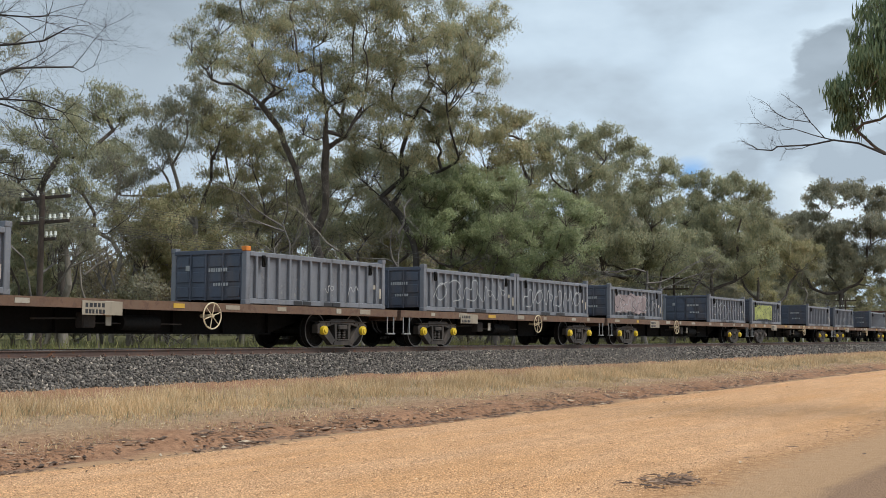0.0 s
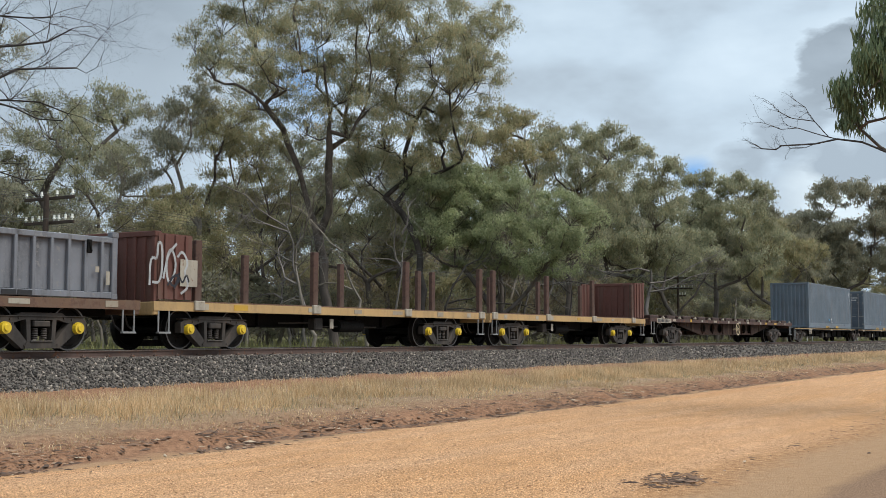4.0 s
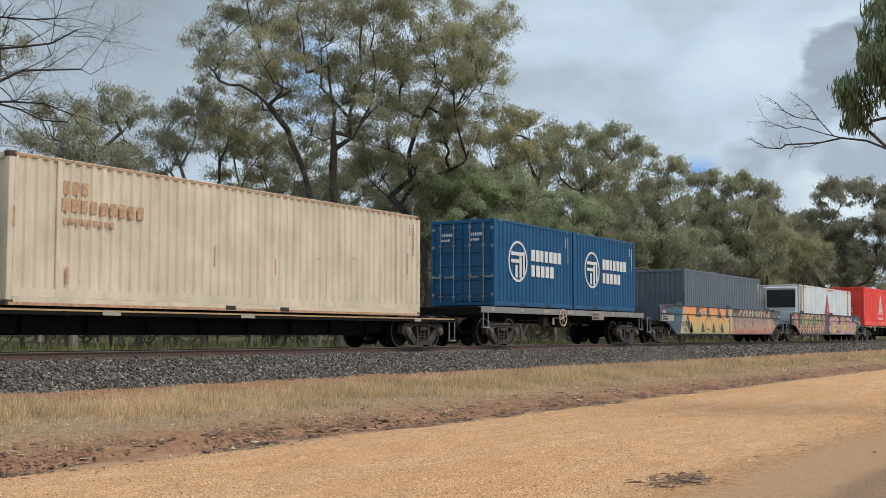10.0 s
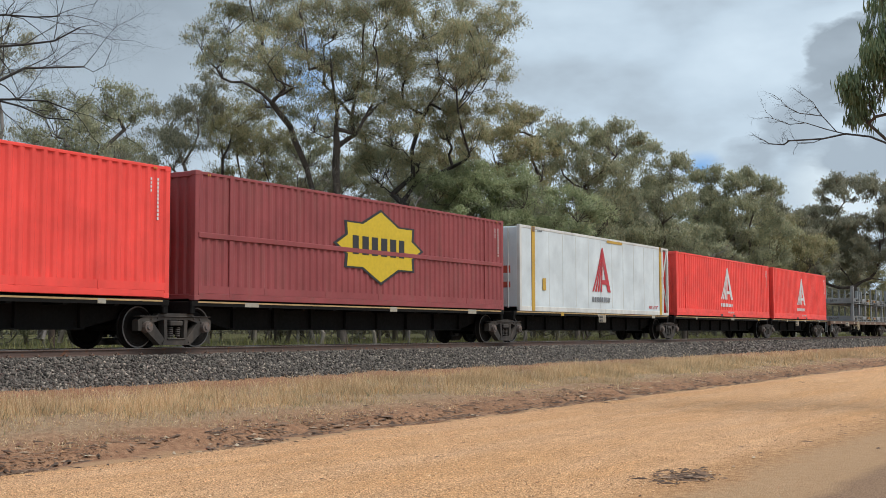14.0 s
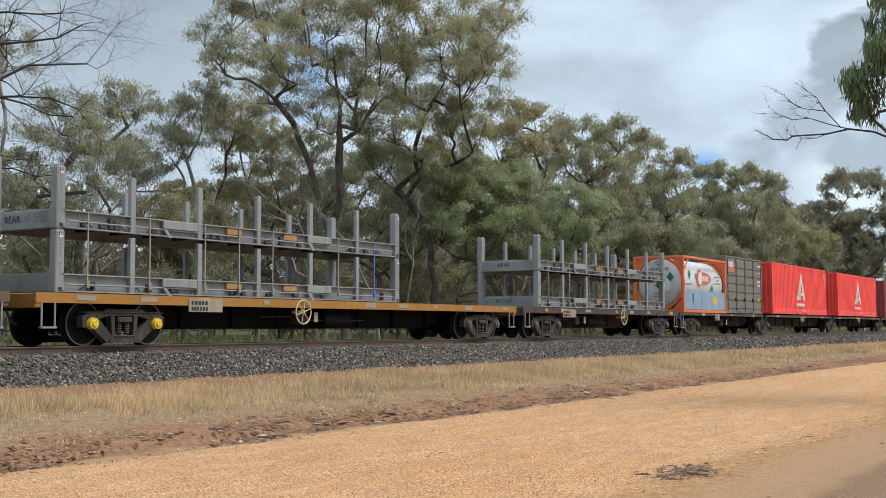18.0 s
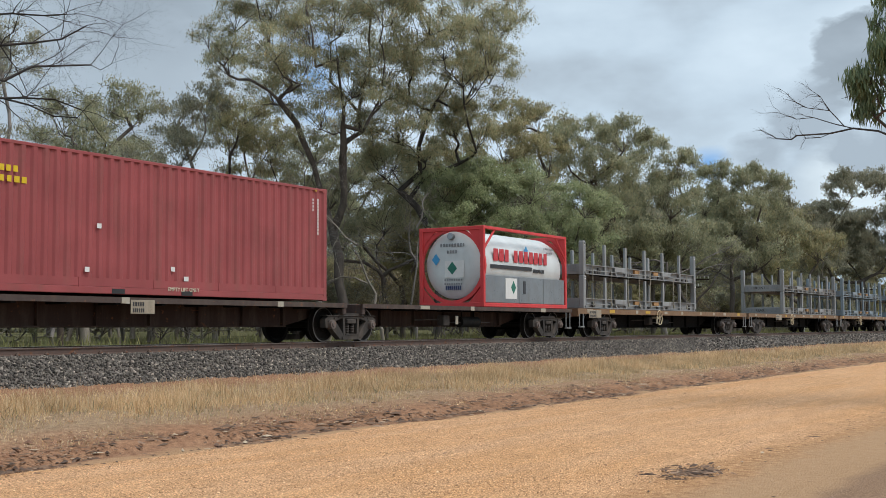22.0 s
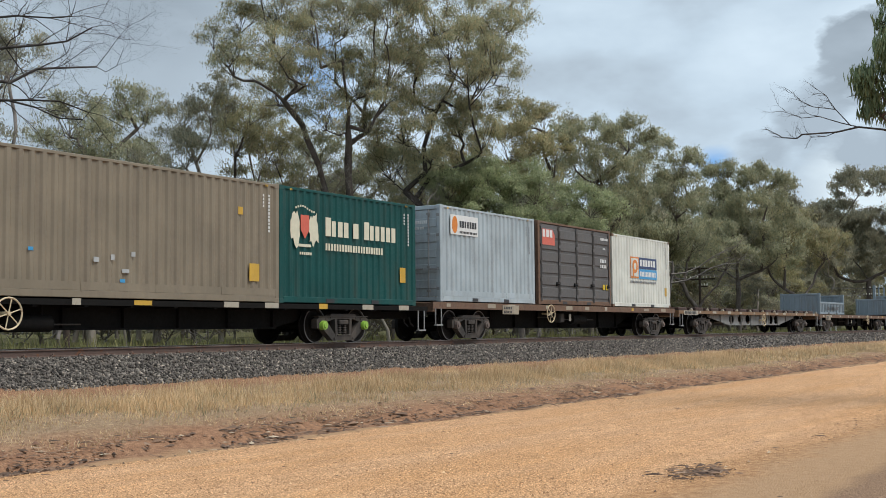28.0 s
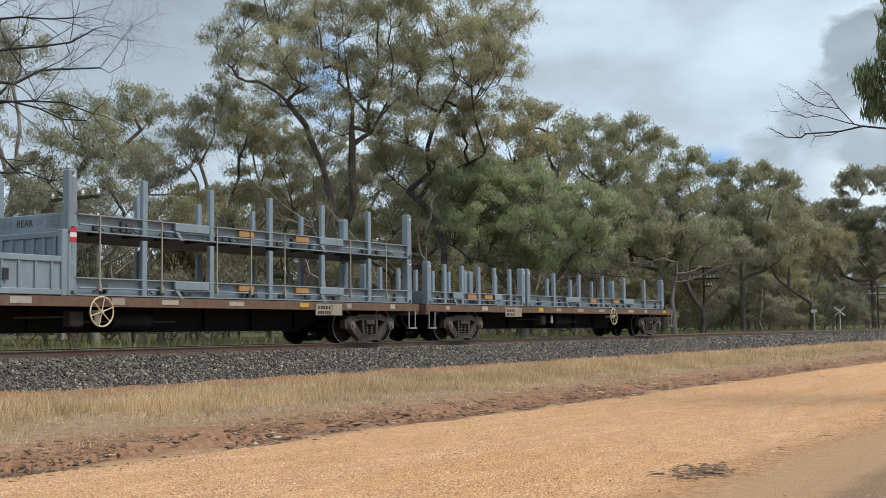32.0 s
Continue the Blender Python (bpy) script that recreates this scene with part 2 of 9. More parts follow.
M["steel"] = paint("brushed_steel_panel", (0.25, 0.27, 0.28), 0.0, 0.2, 0.35, 0.7)
M["pipe"] = paint("white_steel_tube", (0.614, 0.605, 0.567), 0.12, 0.25)
M["spray_white"] = plain("white_spray_paint", (0.344, 0.353, 0.353), 0.8, 0, 0.25, 5)
M["spray_lime"] = plain("lime_spray_paint", (0.27, 0.29, 0.09), 0.8, 0, 0.45, 2.5)
M["spray_pink"] = plain("pink_spray_paint", (0.476, 0.303, 0.303), 0.7, 0, 0.12, 3)
M["spray_blush"] = plain("faded_pink_spray_paint", (0.24, 0.19, 0.19), 0.8, 0, 0.4, 2.5)
M["spray_yellow"] = plain("yellow_spray_paint", (0.558, 0.476, 0.049), 0.7, 0, 0.12, 3)
M["spray_peach"] = plain("peach_spray_paint", (0.508, 0.328, 0.197), 0.7, 0, 0.15, 3)
M["spray_dark"] = plain("dark_spray_paint", (0.016, 0.018, 0.025), 0.7, 0, 0.2, 3)
M["spray_rose"] = plain("rose_spray_paint", (0.369, 0.139, 0.115), 0.7, 0, 0.3, 2)
M["spray_orange"] = plain("orange_spray_paint", (0.541, 0.197, 0.074), 0.7, 0, 0.2, 2)
M["spray_green"] = plain("green_spray_paint", (0.131, 0.246, 0.098), 0.7, 0, 0.3, 2)
M["spray_teal"] = plain("teal_spray_paint", (0.025, 0.115, 0.098), 0.7, 0, 0.3, 2)
M["spray_blue"] = plain("blue_spray_paint", (0.021, 0.033, 0.107), 0.7, 0, 0.3, 2)
M["well_paint"] = paint("slate_well_side", (0.063, 0.078, 0.100), 0.2, 0.3)
M["well_dark"] = paint("dark_well_side", (0.046, 0.050, 0.063), 0.2, 0.3)
M["mark_board"] = paint("worn_number_board", (0.311, 0.266, 0.200), 0.5, 0.6)
M["spray_cream"] = plain("cream_spray_paint", (0.459, 0.394, 0.279), 0.7, 0, 0.15, 3)
M["spray_brown"] = plain("brown_spray_paint", (0.082, 0.061, 0.053), 0.7, 0, 0.2, 3)
M["spray_plum"] = plain("plum_spray_paint", (0.125, 0.045, 0.052), 0.7, 0, 0.25, 3)
M["grey_primer"] = plain("grey_primer_paint", (0.17, 0.165, 0.165), 0.7, 0, 0.15, 4)
M["spray_red"] = plain("coral_red_spray_paint", (0.451, 0.123, 0.098), 0.7, 0, 0.2, 3)
M["spray_mint"] = plain("mint_spray_paint", (0.295, 0.344, 0.246), 0.7, 0, 0.2, 3)
M["spray_sky"] = plain("faded_blue_spray_paint", (0.049, 0.139, 0.221), 0.7, 0, 0.4, 3)
M["spray_night"] = plain("dark_brown_spray_paint", (0.061, 0.051, 0.049), 0.7, 0, 0.3, 3)
M["spray_glow"] = plain("bright_green_spray_paint", (0.090, 0.221, 0.090), 0.7, 0, 0.4, 2)


def fade(name, *stops):
    """Sprayed colours that run into one another from the bottom of the wall to its top."""
    m, t, b, _ = shader(name)
    v = coords(t)
    sep, add = t.nodes.new("ShaderNodeSeparateXYZ"), t.nodes.new("ShaderNodeMath")
    t.links.new(v, sep.inputs[0])
    add.operation = "MULTIPLY_ADD"
    t.links.new(noise_at(t, v, 2.2, 4), add.inputs[0])
    add.inputs[1].default_value = 0.35
    t.links.new(sep.outputs["Z"], add.inputs[2])
    mr = t.nodes.new("ShaderNodeMapRange")
    mr.inputs["From Min"].default_value, mr.inputs["From Max"].default_value = 0.6, 1.85
    t.links.new(add.outputs[0], mr.inputs["Value"])
    col = ramp(t, mr.outputs["Result"], *stops)
    col = blend(t, 1.0, col, ramp(t, noise_at(t, v, 8.0, 5), (0.3, 0.85), (0.7, 1.12)), "MULTIPLY")
    t.links.new(col, b.inputs["Base Color"])
    b.inputs["Roughness"].default_value = 0.65
    return m


M["spray_fade"] = fade("orange_khaki_spray_paint", (0.0, (0.439, 0.378, 0.122)), (0.4, (0.610, 0.390, 0.134)), (0.68, (0.781, 0.317, 0.098)), (1.0, (0.850, 0.268, 0.104)))
M["spray_dusk"] = fade("rose_dusk_spray_paint", (0.0, (0.561, 0.195, 0.134)), (0.3, (0.464, 0.268, 0.183)), (0.6, (0.329, 0.220, 0.183)), (0.85, (0.183, 0.073, 0.079)), (1.0, (0.207, 0.079, 0.085)))
M["rail"] = paint("rusty_rail", (0.104, 0.063, 0.049), 0.6, 0.4, 0.7)
M["rail_top"] = plain("worn_rail_head", (0.415, 0.378, 0.354), 0.35, 0.9)
M["sleeper"] = plain("concrete_sleeper", (0.342, 0.305, 0.268), 0.9, 0, 0.25)
M["pole"] = plain("dark_weathered_pole", (0.055, 0.037, 0.027), 0.9, 0, 0.35, 6)
M["porcelain"] = plain("white_porcelain", (0.850, 0.830, 0.756), 0.25, 0, 0.1)
M["wire"] = plain("dark_wire", (0.061, 0.061, 0.061), 0.6)
M["sign_white"] = plain("white_sign", (0.549, 0.549, 0.537), 0.5)


def ground_material():
    m, t, b, _ = shader("earth_and_gravel")
    v = coords(t)
    sep = t.nodes.new("ShaderNodeSeparateXYZ")
    t.links.new(v, sep.inputs[0])
    wob = noise_at(t, v, 0.55, 6, 0.6, (0.5, 1, 1))
    wob2 = noise_at(t, v, 2.6, 4, 0.6, (0.6, 1, 1))

    def edge(at, wide, wobble=1.0, fine=0.5):
        """0 before y = at, 1 past it, with an uneven edge."""
        a, c = t.nodes.new("ShaderNodeMath"), t.nodes.new("ShaderNodeMath")
        a.operation = c.operation = "MULTIPLY_ADD"
        t.links.new(wob, a.inputs[0])
        a.inputs[1].default_value = wobble
        t.links.new(sep.outputs["Y"], a.inputs[2])
        t.links.new(wob2, c.inputs[0])
        c.inputs[1].default_value = fine
        t.links.new(a.outputs[0], c.inputs[2])
        r = t.nodes.new("ShaderNodeMapRange")
        mid = at + 0.5 * (wobble + fine)
        r.inputs["From Min"].default_value, r.inputs["From Max"].default_value = mid - wide / 2, mid + wide / 2
        t.links.new(c.outputs[0], r.inputs["Value"])
        return r.outputs["Result"]

    fine = noise_at(t, v, 45.0, 3, 0.7)
    mid = noise_at(t, v, 9.0, 5, 0.65)
    lane = noise_at(t, v, 1.1, 4, 0.5, (0.12, 1.0, 1))
    stones = t.nodes.new("ShaderNodeTexVoronoi")
    stones.inputs["Scale"].default_value = 38.0
    t.links.new(v, stones.inputs["Vector"])
    pale, ochre = (0.70, 0.415, 0.230), (0.66, 0.360, 0.170)
    road = blend(t, ramp(t, lane, (0.35, 0.0), (0.65, 1.0)), ochre, pale)
    road = blend(t, 1.0, road, ramp(t, fine, (0.25, 0.62), (0.5, 1.0), (0.75, 1.25)), "MULTIPLY")
    # pebble middles lighter, gaps darker: shade between stones put into the colour
    road = blend(t, 0.75, road, ramp(t, stones.outputs["Distance"], (0.0, 1.25), (0.3, 1.05), (0.6, 0.55)), "MULTIPLY")
    grit = t.nodes.new("ShaderNodeTexVoronoi")
    grit.inputs["Scale"].default_value = 66.0
    t.links.new(v, grit.inputs["Vector"])
    tone = t.nodes.new("ShaderNodeSeparateColor")
    t.links.new(grit.outputs["Color"], tone.inputs[0])
    road = blend(t, 0.85, road, ramp(t, tone.outputs[0], (0.0, 0.30), (0.14, 0.88), (0.8, 1.1), (1.0, 1.5)), "MULTIPLY")
    road = blend(t, 1.0, road, ramp(t, noise_at(t, v, 3.0, 5, 0.7, (0.3, 1, 1)), (0.3, 0.84), (0.7, 1.12)), "MULTIPLY")
    red = blend(t, ramp(t, mid, (0.3, 0.0), (0.7, 1.0)), (0.19, 0.095, 0.055), (0.38, 0.215, 0.125))
    red = blend(t, 1.0, red, ramp(t, fine, (0.3, 0.7), (0.7, 1.2)), "MULTIPLY")
    sand = blend(t, ramp(t, mid, (0.3, 0.0), (0.7, 1.0)), (0.335, 0.205, 0.112), (0.40, 0.25, 0.142))
    scree = blend(t, ramp(t, fine, (0.35, 0.0), (0.65, 1.0)), (0.155, 0.09, 0.055), (0.33, 0.21, 0.13))
    damp = blend(t, ramp(t, mid, (0.35, 0.0), (0.65, 1.0)), (0.26, 0.13, 0.06), (0.52, 0.30, 0.15))
    damp = blend(t, 1.0, damp, ramp(t, fine, (0.3, 0.7), (0.7, 1.2)), "MULTIPLY")
    straw = blend(t, ramp(t, mid, (0.3, 0.0), (0.7, 1.0)), (0.20, 0.125, 0.075), (0.38, 0.275, 0.175))
    bush = blend(t, ramp(t, mid, (0.3, 0.0), (0.7, 1.0)), (0.07, 0.065, 0.03), (0.15, 0.14, 0.06))
    col = blend(t, edge(2.9, 0.25, 0.5, 0.4), scree, sand)
    col = blend(t, edge(4.05, 0.5, 0.9, 0.7), col, damp)
    col = blend(t, edge(4.55, 0.7, 0.9, 0.8), col, road)
    col = blend(t, edge(11.30, 0.15, 0.35, 0.2), col, sand)
    col = blend(t, edge(11.62, 0.2, 0.4, 0.3), col, red)
    col = blend(t, edge(13.0, 1.2, 0.8, 0.6), col, straw)
    col = blend(t, edge(16.1, 0.5, 0.5, 0.4), col, red)
    col = blend(t, edge(22.0, 1.0), col, bush)
    t.links.new(col, b.inputs["Base Color"])
    b.inputs["Roughness"].default_value = 0.95
    b.inputs["Specular IOR Level"].default_value = 0.15
    h = blend(t, 0.5, fine, stones.outputs["Distance"])
    bump(t, b, h, 0.8, 0.03)
    return m


def stone_material(name, dark, light, warm):
    m, t, b, _ = shader(name)
    g = t.nodes.new("ShaderNodeNewGeometry")
    col = ramp(t, g.outputs["Random Per Island"], (0.0, dark), (0.6, tuple((a + c) / 2 for a, c in zip(dark, light))), (0.93, light), (1.0, warm))
    col = blend(t, 1.0, col, ramp(t, noise_at(t, coords(t), 40.0, 3), (0.3, 0.8), (0.7, 1.2)), "MULTIPLY")
    t.links.new(col, b.inputs["Base Color"])
    b.inputs["Roughness"].default_value = 0.9
    return m


def leaf_material(name, *cols, through=0.55):
    m, t, b, out = shader(name)
    g = t.nodes.new("ShaderNodeNewGeometry")
    n = len(cols) - 1
    col = ramp(t, g.outputs["Random Per Island"], *[(i / n, c) for i, c in enumerate(cols)])
    patch = ramp(t, noise_at(t, coords(t), 0.55, 3), (0.3, 0.7), (0.7, 1.3))
    col = blend(t, 1.0, col, patch, "MULTIPLY")
    t.links.new(col, b.inputs["Base Color"])
    b.inputs["Roughness"].default_value = 0.5
    b.inputs["Specular IOR Level"].default_value = 0.4
    tr, mx = t.nodes.new("ShaderNodeBsdfTranslucent"), t.nodes.new("ShaderNodeMixShader")
    t.links.new(col, tr.inputs["Color"])
    mx.inputs[0].default_value = through
    t.links.new(b.outputs["BSDF"], mx.inputs[1])
    t.links.new(tr.outputs["BSDF"], mx.inputs[2])
    t.links.new(mx.outputs[0], out.inputs["Surface"])
    return m


def bark_material(name, a, c):
    m, t, b, _ = shader(name)
    f = noise_at(t, coords(t), 2.5, 6, 0.65, (1, 1, 0.25))
    t.links.new(ramp(t, f, (0.3, a), (0.7, c)), b.inputs["Base Color"])
    b.inputs["Roughness"].default_value = 0.9
    bump(t, b, f, 0.5, 0.05)
    return m


M["ground"] = ground_material()
M["ballast"] = stone_material("crushed_bluestone", (0.018, 0.015, 0.0125), (0.205, 0.176, 0.150), (0.44, 0.37, 0.30))
M["clod"] = stone_material("red_earth_clod", (0.14, 0.068, 0.042), (0.31, 0.17, 0.10), (0.36, 0.24, 0.15))
M["pebble"] = stone_material("ochre_pebble", (0.24, 0.125, 0.06), (0.66, 0.39, 0.195), (0.74, 0.50, 0.29))
M["straw"] = leaf_material("dry_grass", (0.44, 0.285, 0.145), (0.64, 0.46, 0.255), (0.74, 0.58, 0.365), (0.56, 0.375, 0.20), through=0.3)
M["green_grass"] = leaf_material("green_grass", (0.10, 0.11, 0.04), (0.20, 0.20, 0.07), (0.30, 0.26, 0.11), through=0.3)
M["sage"] = leaf_material("grey_green_weed", (0.20, 0.20, 0.11), (0.30, 0.28, 0.17), (0.40, 0.34, 0.22), through=0.3)
M["litter"] = stone_material("fallen_bark", (0.045, 0.025, 0.016), (0.24, 0.14, 0.085), (0.46, 0.36, 0.25))
M["dry_leaf"] = stone_material("dry_fallen_leaf", (0.16, 0.085, 0.045), (0.42, 0.29, 0.17), (0.62, 0.50, 0.34))
M["leaf"] = leaf_material("olive_gum_leaf", (0.222, 0.236, 0.140), (0.300, 0.305, 0.185), (0.384, 0.375, 0.236), (0.424, 0.375, 0.221))
M["leaf_dapple"] = leaf_material("dappled_gum_leaf", (0.243, 0.245, 0.138), (0.320, 0.321, 0.185), (0.415, 0.400, 0.248), (0.486, 0.365, 0.191))
M["leaf_gold"] = leaf_material("golden_olive_leaf", (0.238, 0.233, 0.122), (0.319, 0.300, 0.158), (0.378, 0.340, 0.185), (0.418, 0.329, 0.179))
M["leaf_green"] = leaf_material("fresh_green_leaf", (0.217, 0.251, 0.122), (0.295, 0.339, 0.178), (0.388, 0.422, 0.234), (0.456, 0.460, 0.271))
M["leaf_grey"] = leaf_material("grey_green_leaf", (0.206, 0.206, 0.146), (0.270, 0.264, 0.184), (0.337, 0.318, 0.220), (0.367, 0.313, 0.206))
M["leaf_brown"] = leaf_material("dry_brown_scrub_leaf", (0.183, 0.148, 0.087), (0.263, 0.213, 0.125), (0.335, 0.267, 0.160), (0.291, 0.254, 0.138))
M["leaf_far"] = leaf_material("far_dull_leaf", (0.131, 0.122, 0.079), (0.177, 0.164, 0.104), (0.235, 0.209, 0.135))
M["leaf_near"] = leaf_material("dark_drooping_leaf", (0.110, 0.153, 0.076), (0.138, 0.188, 0.091), (0.183, 0.231, 0.116), (0.242, 0.267, 0.127), through=0.3)
M["bark"] = bark_material("grey_brown_bark", (0.045, 0.035, 0.03), (0.15, 0.12, 0.10))
M["bark_dark"] = bark_material("blackened_bark", (0.022, 0.018, 0.016), (0.075, 0.062, 0.054))
M["bark_pale"] = bark_material("pale_gum_bark", (0.12, 0.10, 0.08), (0.30, 0.26, 0.215))
M["twig"] = bark_material("dead_grey_wood", (0.10, 0.085, 0.075), (0.24, 0.21, 0.19))
# ---- mesh helpers ----
class Shape:
    """Collects vertices and faces; x along the track, y away from the road, z up."""

    def __init__(self):
        self.v, self.f, self.smooth = [], [], False

    def add(self, vs, fs):
        n = len(self.v)
        self.v += vs
        self.f += [tuple(i + n for i in q) for q in fs]
        return self

    def box(self, x0, x1, y0, y1, z0, z1, c=0.0):
        if c <= 0:
            vs = [(x, y, z) for z in (z0, z1) for y in (y0, y1) for x in (x0, x1)]
            return self.add(vs, [(0, 2, 3, 1), (4, 5, 7, 6), (0, 1, 5, 4), (2, 6, 7, 3), (0, 4, 6, 2), (1, 3, 7, 5)])
        c = min(c, (x1 - x0) / 2.1, (y1 - y0) / 2.1, (z1 - z0) / 2.1)
        vs, ix = [], {}
        for sx in (0, 1):
            for sy in (0, 1):
                for sz in (0, 1):
                    p = [(x0, x1)[sx], (y0, y1)[sy], (z0, z1)[sz]]
                    d = [c if not s else -c for s in (sx, sy, sz)]
                    for a in range(3):
                        q = [p[i] + (d[i] if i != a else 0) for i in range(3)]
                        ix[sx, sy, sz, a] = len(vs)
                        vs.append(tuple(q))
        fs = []
        for a in range(3):
            o = [i for i in range(3) if i != a]
            for s in (0, 1):
                ring = []
                for u, w in ((0, 0), (1, 0), (1, 1), (0, 1)):
                    k = [0, 0, 0]
                    k[a], k[o[0]], k[o[1]] = s, u, w
                    ring.append(ix[(*k, a)])
                fs.append(tuple(ring))
            for u in (0, 1):
                for w in (0, 1):
                    e = []
                    for s in (0, 1):
                        k = [0, 0, 0]
                        k[a], k[o[0]], k[o[1]] = s, u, w
                        e.append((ix[(*k, o[0])], ix[(*k, o[1])]))
                    fs.append((e[0][0], e[1][0], e[1][1], e[0][1]))
        for sx in (0, 1):
            for sy in (0, 1):
                for sz in (0, 1):
                    fs.append(tuple(ix[sx, sy, sz, a] for a in range(3)))
        return self.add(vs, fs)

    def rod(self, a, b, r, r2=None, seg=8):
        a, b = Vector(a), Vector(b)
        r2 = r if r2 is None else r2
        w = (b - a).normalized()
        u = w.cross(Vector((0, 0, 1)) if abs(w.z) < 0.9 else Vector((1, 0, 0))).normalized()
        q = w.cross(u)
        vs = []
        for p, rr in ((a, r), (b, r2)):
            for i in range(seg):
                t = 2 * math.pi * i / seg
                vs.append(tuple(p + rr * (math.cos(t) * u + math.sin(t) * q)))
        fs = [(i, (i + 1) % seg, seg + (i + 1) % seg, seg + i) for i in range(seg)]
        fs += [tuple(reversed(range(seg))), tuple(range(seg, 2 * seg))]
        return self.add(vs, fs)

    def prism(self, pts, lo, hi, axis="y"):
        """A flat outline pushed from lo to hi along the axis; pts are (x, z) for y, (y, z) for x, (x, y) for z."""
        n = len(pts)
        put = {"y": lambda a, b, k: (a, k, b), "x": lambda a, b, k: (k, a, b), "z": lambda a, b, k: (a, b, k)}[axis]
        vs = [put(a, b, lo) for a, b in pts] + [put(a, b, hi) for a, b in pts]
        fs = [tuple(range(n)), tuple(reversed(range(n, 2 * n)))]
        fs += [(i, (i + 1) % n, n + (i + 1) % n, n + i) for i in range(n)]
        return self.add(vs, fs)

    def lathe(self, prof, at, seg=24, axis="y"):
        """prof: (radius, offset along the axis)."""
        vs, k = [], len(prof)
        for i in range(seg):
            t = 2 * math.pi * i / seg
            c, s = math.cos(t), math.sin(t)
            for r, o in prof:
                p = (r * c, o, r * s) if axis == "y" else (o, r * c, r * s) if axis == "x" else (r * c, r * s, o)
                vs.append(tuple(a + b for a, b in zip(p, at)))
        fs = [(i * k + j, ((i + 1) % seg) * k + j, ((i + 1) % seg) * k + j + 1, i * k + j + 1) for i in range(seg) for j in range(k - 1)]
        return self.add(vs, fs)

    def mesh(self, name):
        me = bpy.data.meshes.new(name)
        me.from_pydata(self.v, [], self.f)
        b = bmesh.new()
        b.from_mesh(me)
        bmesh.ops.recalc_face_normals(b, faces=b.faces)
        b.to_mesh(me)
        b.free()
        if self.smooth:
            me.shade_smooth()
            me.set_sharp_from_angle(angle=radians(40))
        return me


CACHE = {}


def part(name, shape, material, parent, label="", at=None):
    """One mesh object under a thing or under a part. shape: a Shape, or a mesh to share."""
    me = shape.mesh(name) if isinstance(shape, Shape) else shape
    if not me.materials:
        me.materials.append(M[material])
    ob = new(name, me)
    ob.parent = parent
    if me.materials[0] != M[material]:
        ob.material_slots[0].link = "OBJECT"
        ob.material_slots[0].material = M[material]
    if at is not None:
        ob.location = at
    small = any(k in name for k in ("spray", "lettering", "code", "bars", "text", "marks", "sticker", "display", "notice"))
    return tagged(ob, label, kind="stuff" if small else "")


def shared(key, make):
    """A mesh that is built once and then shared."""
    if key not in CACHE:
        CACHE[key] = make().mesh(key[0])
    return CACHE[key]


def thing(name, label, category, group="", kind=""):
    ob = new(name)
    ob.empty_display_size = 0.3
    return tagged(ob, label, category, group, kind)


def sheet(name, verts, faces, material):
    """A large mesh straight from arrays."""
    me = bpy.data.meshes.new(name)
    me.vertices.add(len(verts))
    me.vertices.foreach_set("co", np.asarray(verts, dtype=np.float32).ravel())
    faces = np.asarray(faces, dtype=np.int32)
    n, k = faces.shape
    me.loops.add(n * k)
    me.loops.foreach_set("vertex_index", faces.ravel())
    me.polygons.add(n)
    me.polygons.foreach_set("loop_start", np.arange(0, n * k, k, dtype=np.int32))
    me.update(calc_edges=True)
    me.materials.append(M[material])
    return me


MOVING = []      # (thing, place along the train, height above the rails)
SPINNING = []    # (wheelset, place along the train)


def on_train(ob, u, z=0.0):
    MOVING.append((ob, u, z))
    ob.location = (u, TRACK_Y, RAIL_Z + z)
    return ob
# ---- ground, road, track ----
def ground_z(x, y):
    """Height of the earth: road with a slight crown, gutter, bank, bed of the track, bush beyond."""
    # the rise past y = 95 is added, to cover bright sky gaps
    pts = ((-400, -0.2), (-4, -0.02), (2.6, 0.03), (3.4, -0.03), (4.3, 0.0), (6.2, 0.03), (7.6, 0.035), (9.2, 0.025), (10.9, 0.0), (11.55, -0.06), (11.95, -0.08), (12.2, 0.07), (12.6, 0.14),
           (14.0, 0.27), (16.6, 0.52), (17.2, 0.60), (18.4, 0.95), (21.0, 0.95), (22.4, 0.60), (24.0, 0.55), (30.0, 0.75), (45.0, 1.1), (95.0, 1.5), (130.0, 6.5), (175.0, 9.5), (900.0, 11.0))
    if 11.0 < y < 14.0:
        y += (0.20 * math.sin(x * 1.3) + 0.16 * math.sin(x * 0.47) + 0.08 * math.sin(x * 3.7)) * (1 - abs(y - 12.5) / 1.5) * -0.8
    for (a, p), (b, q) in zip(pts, pts[1:]):
        if y <= b:
            f = (y - a) / (b - a)
            return p + (q - p) * f
    return pts[-1][1]


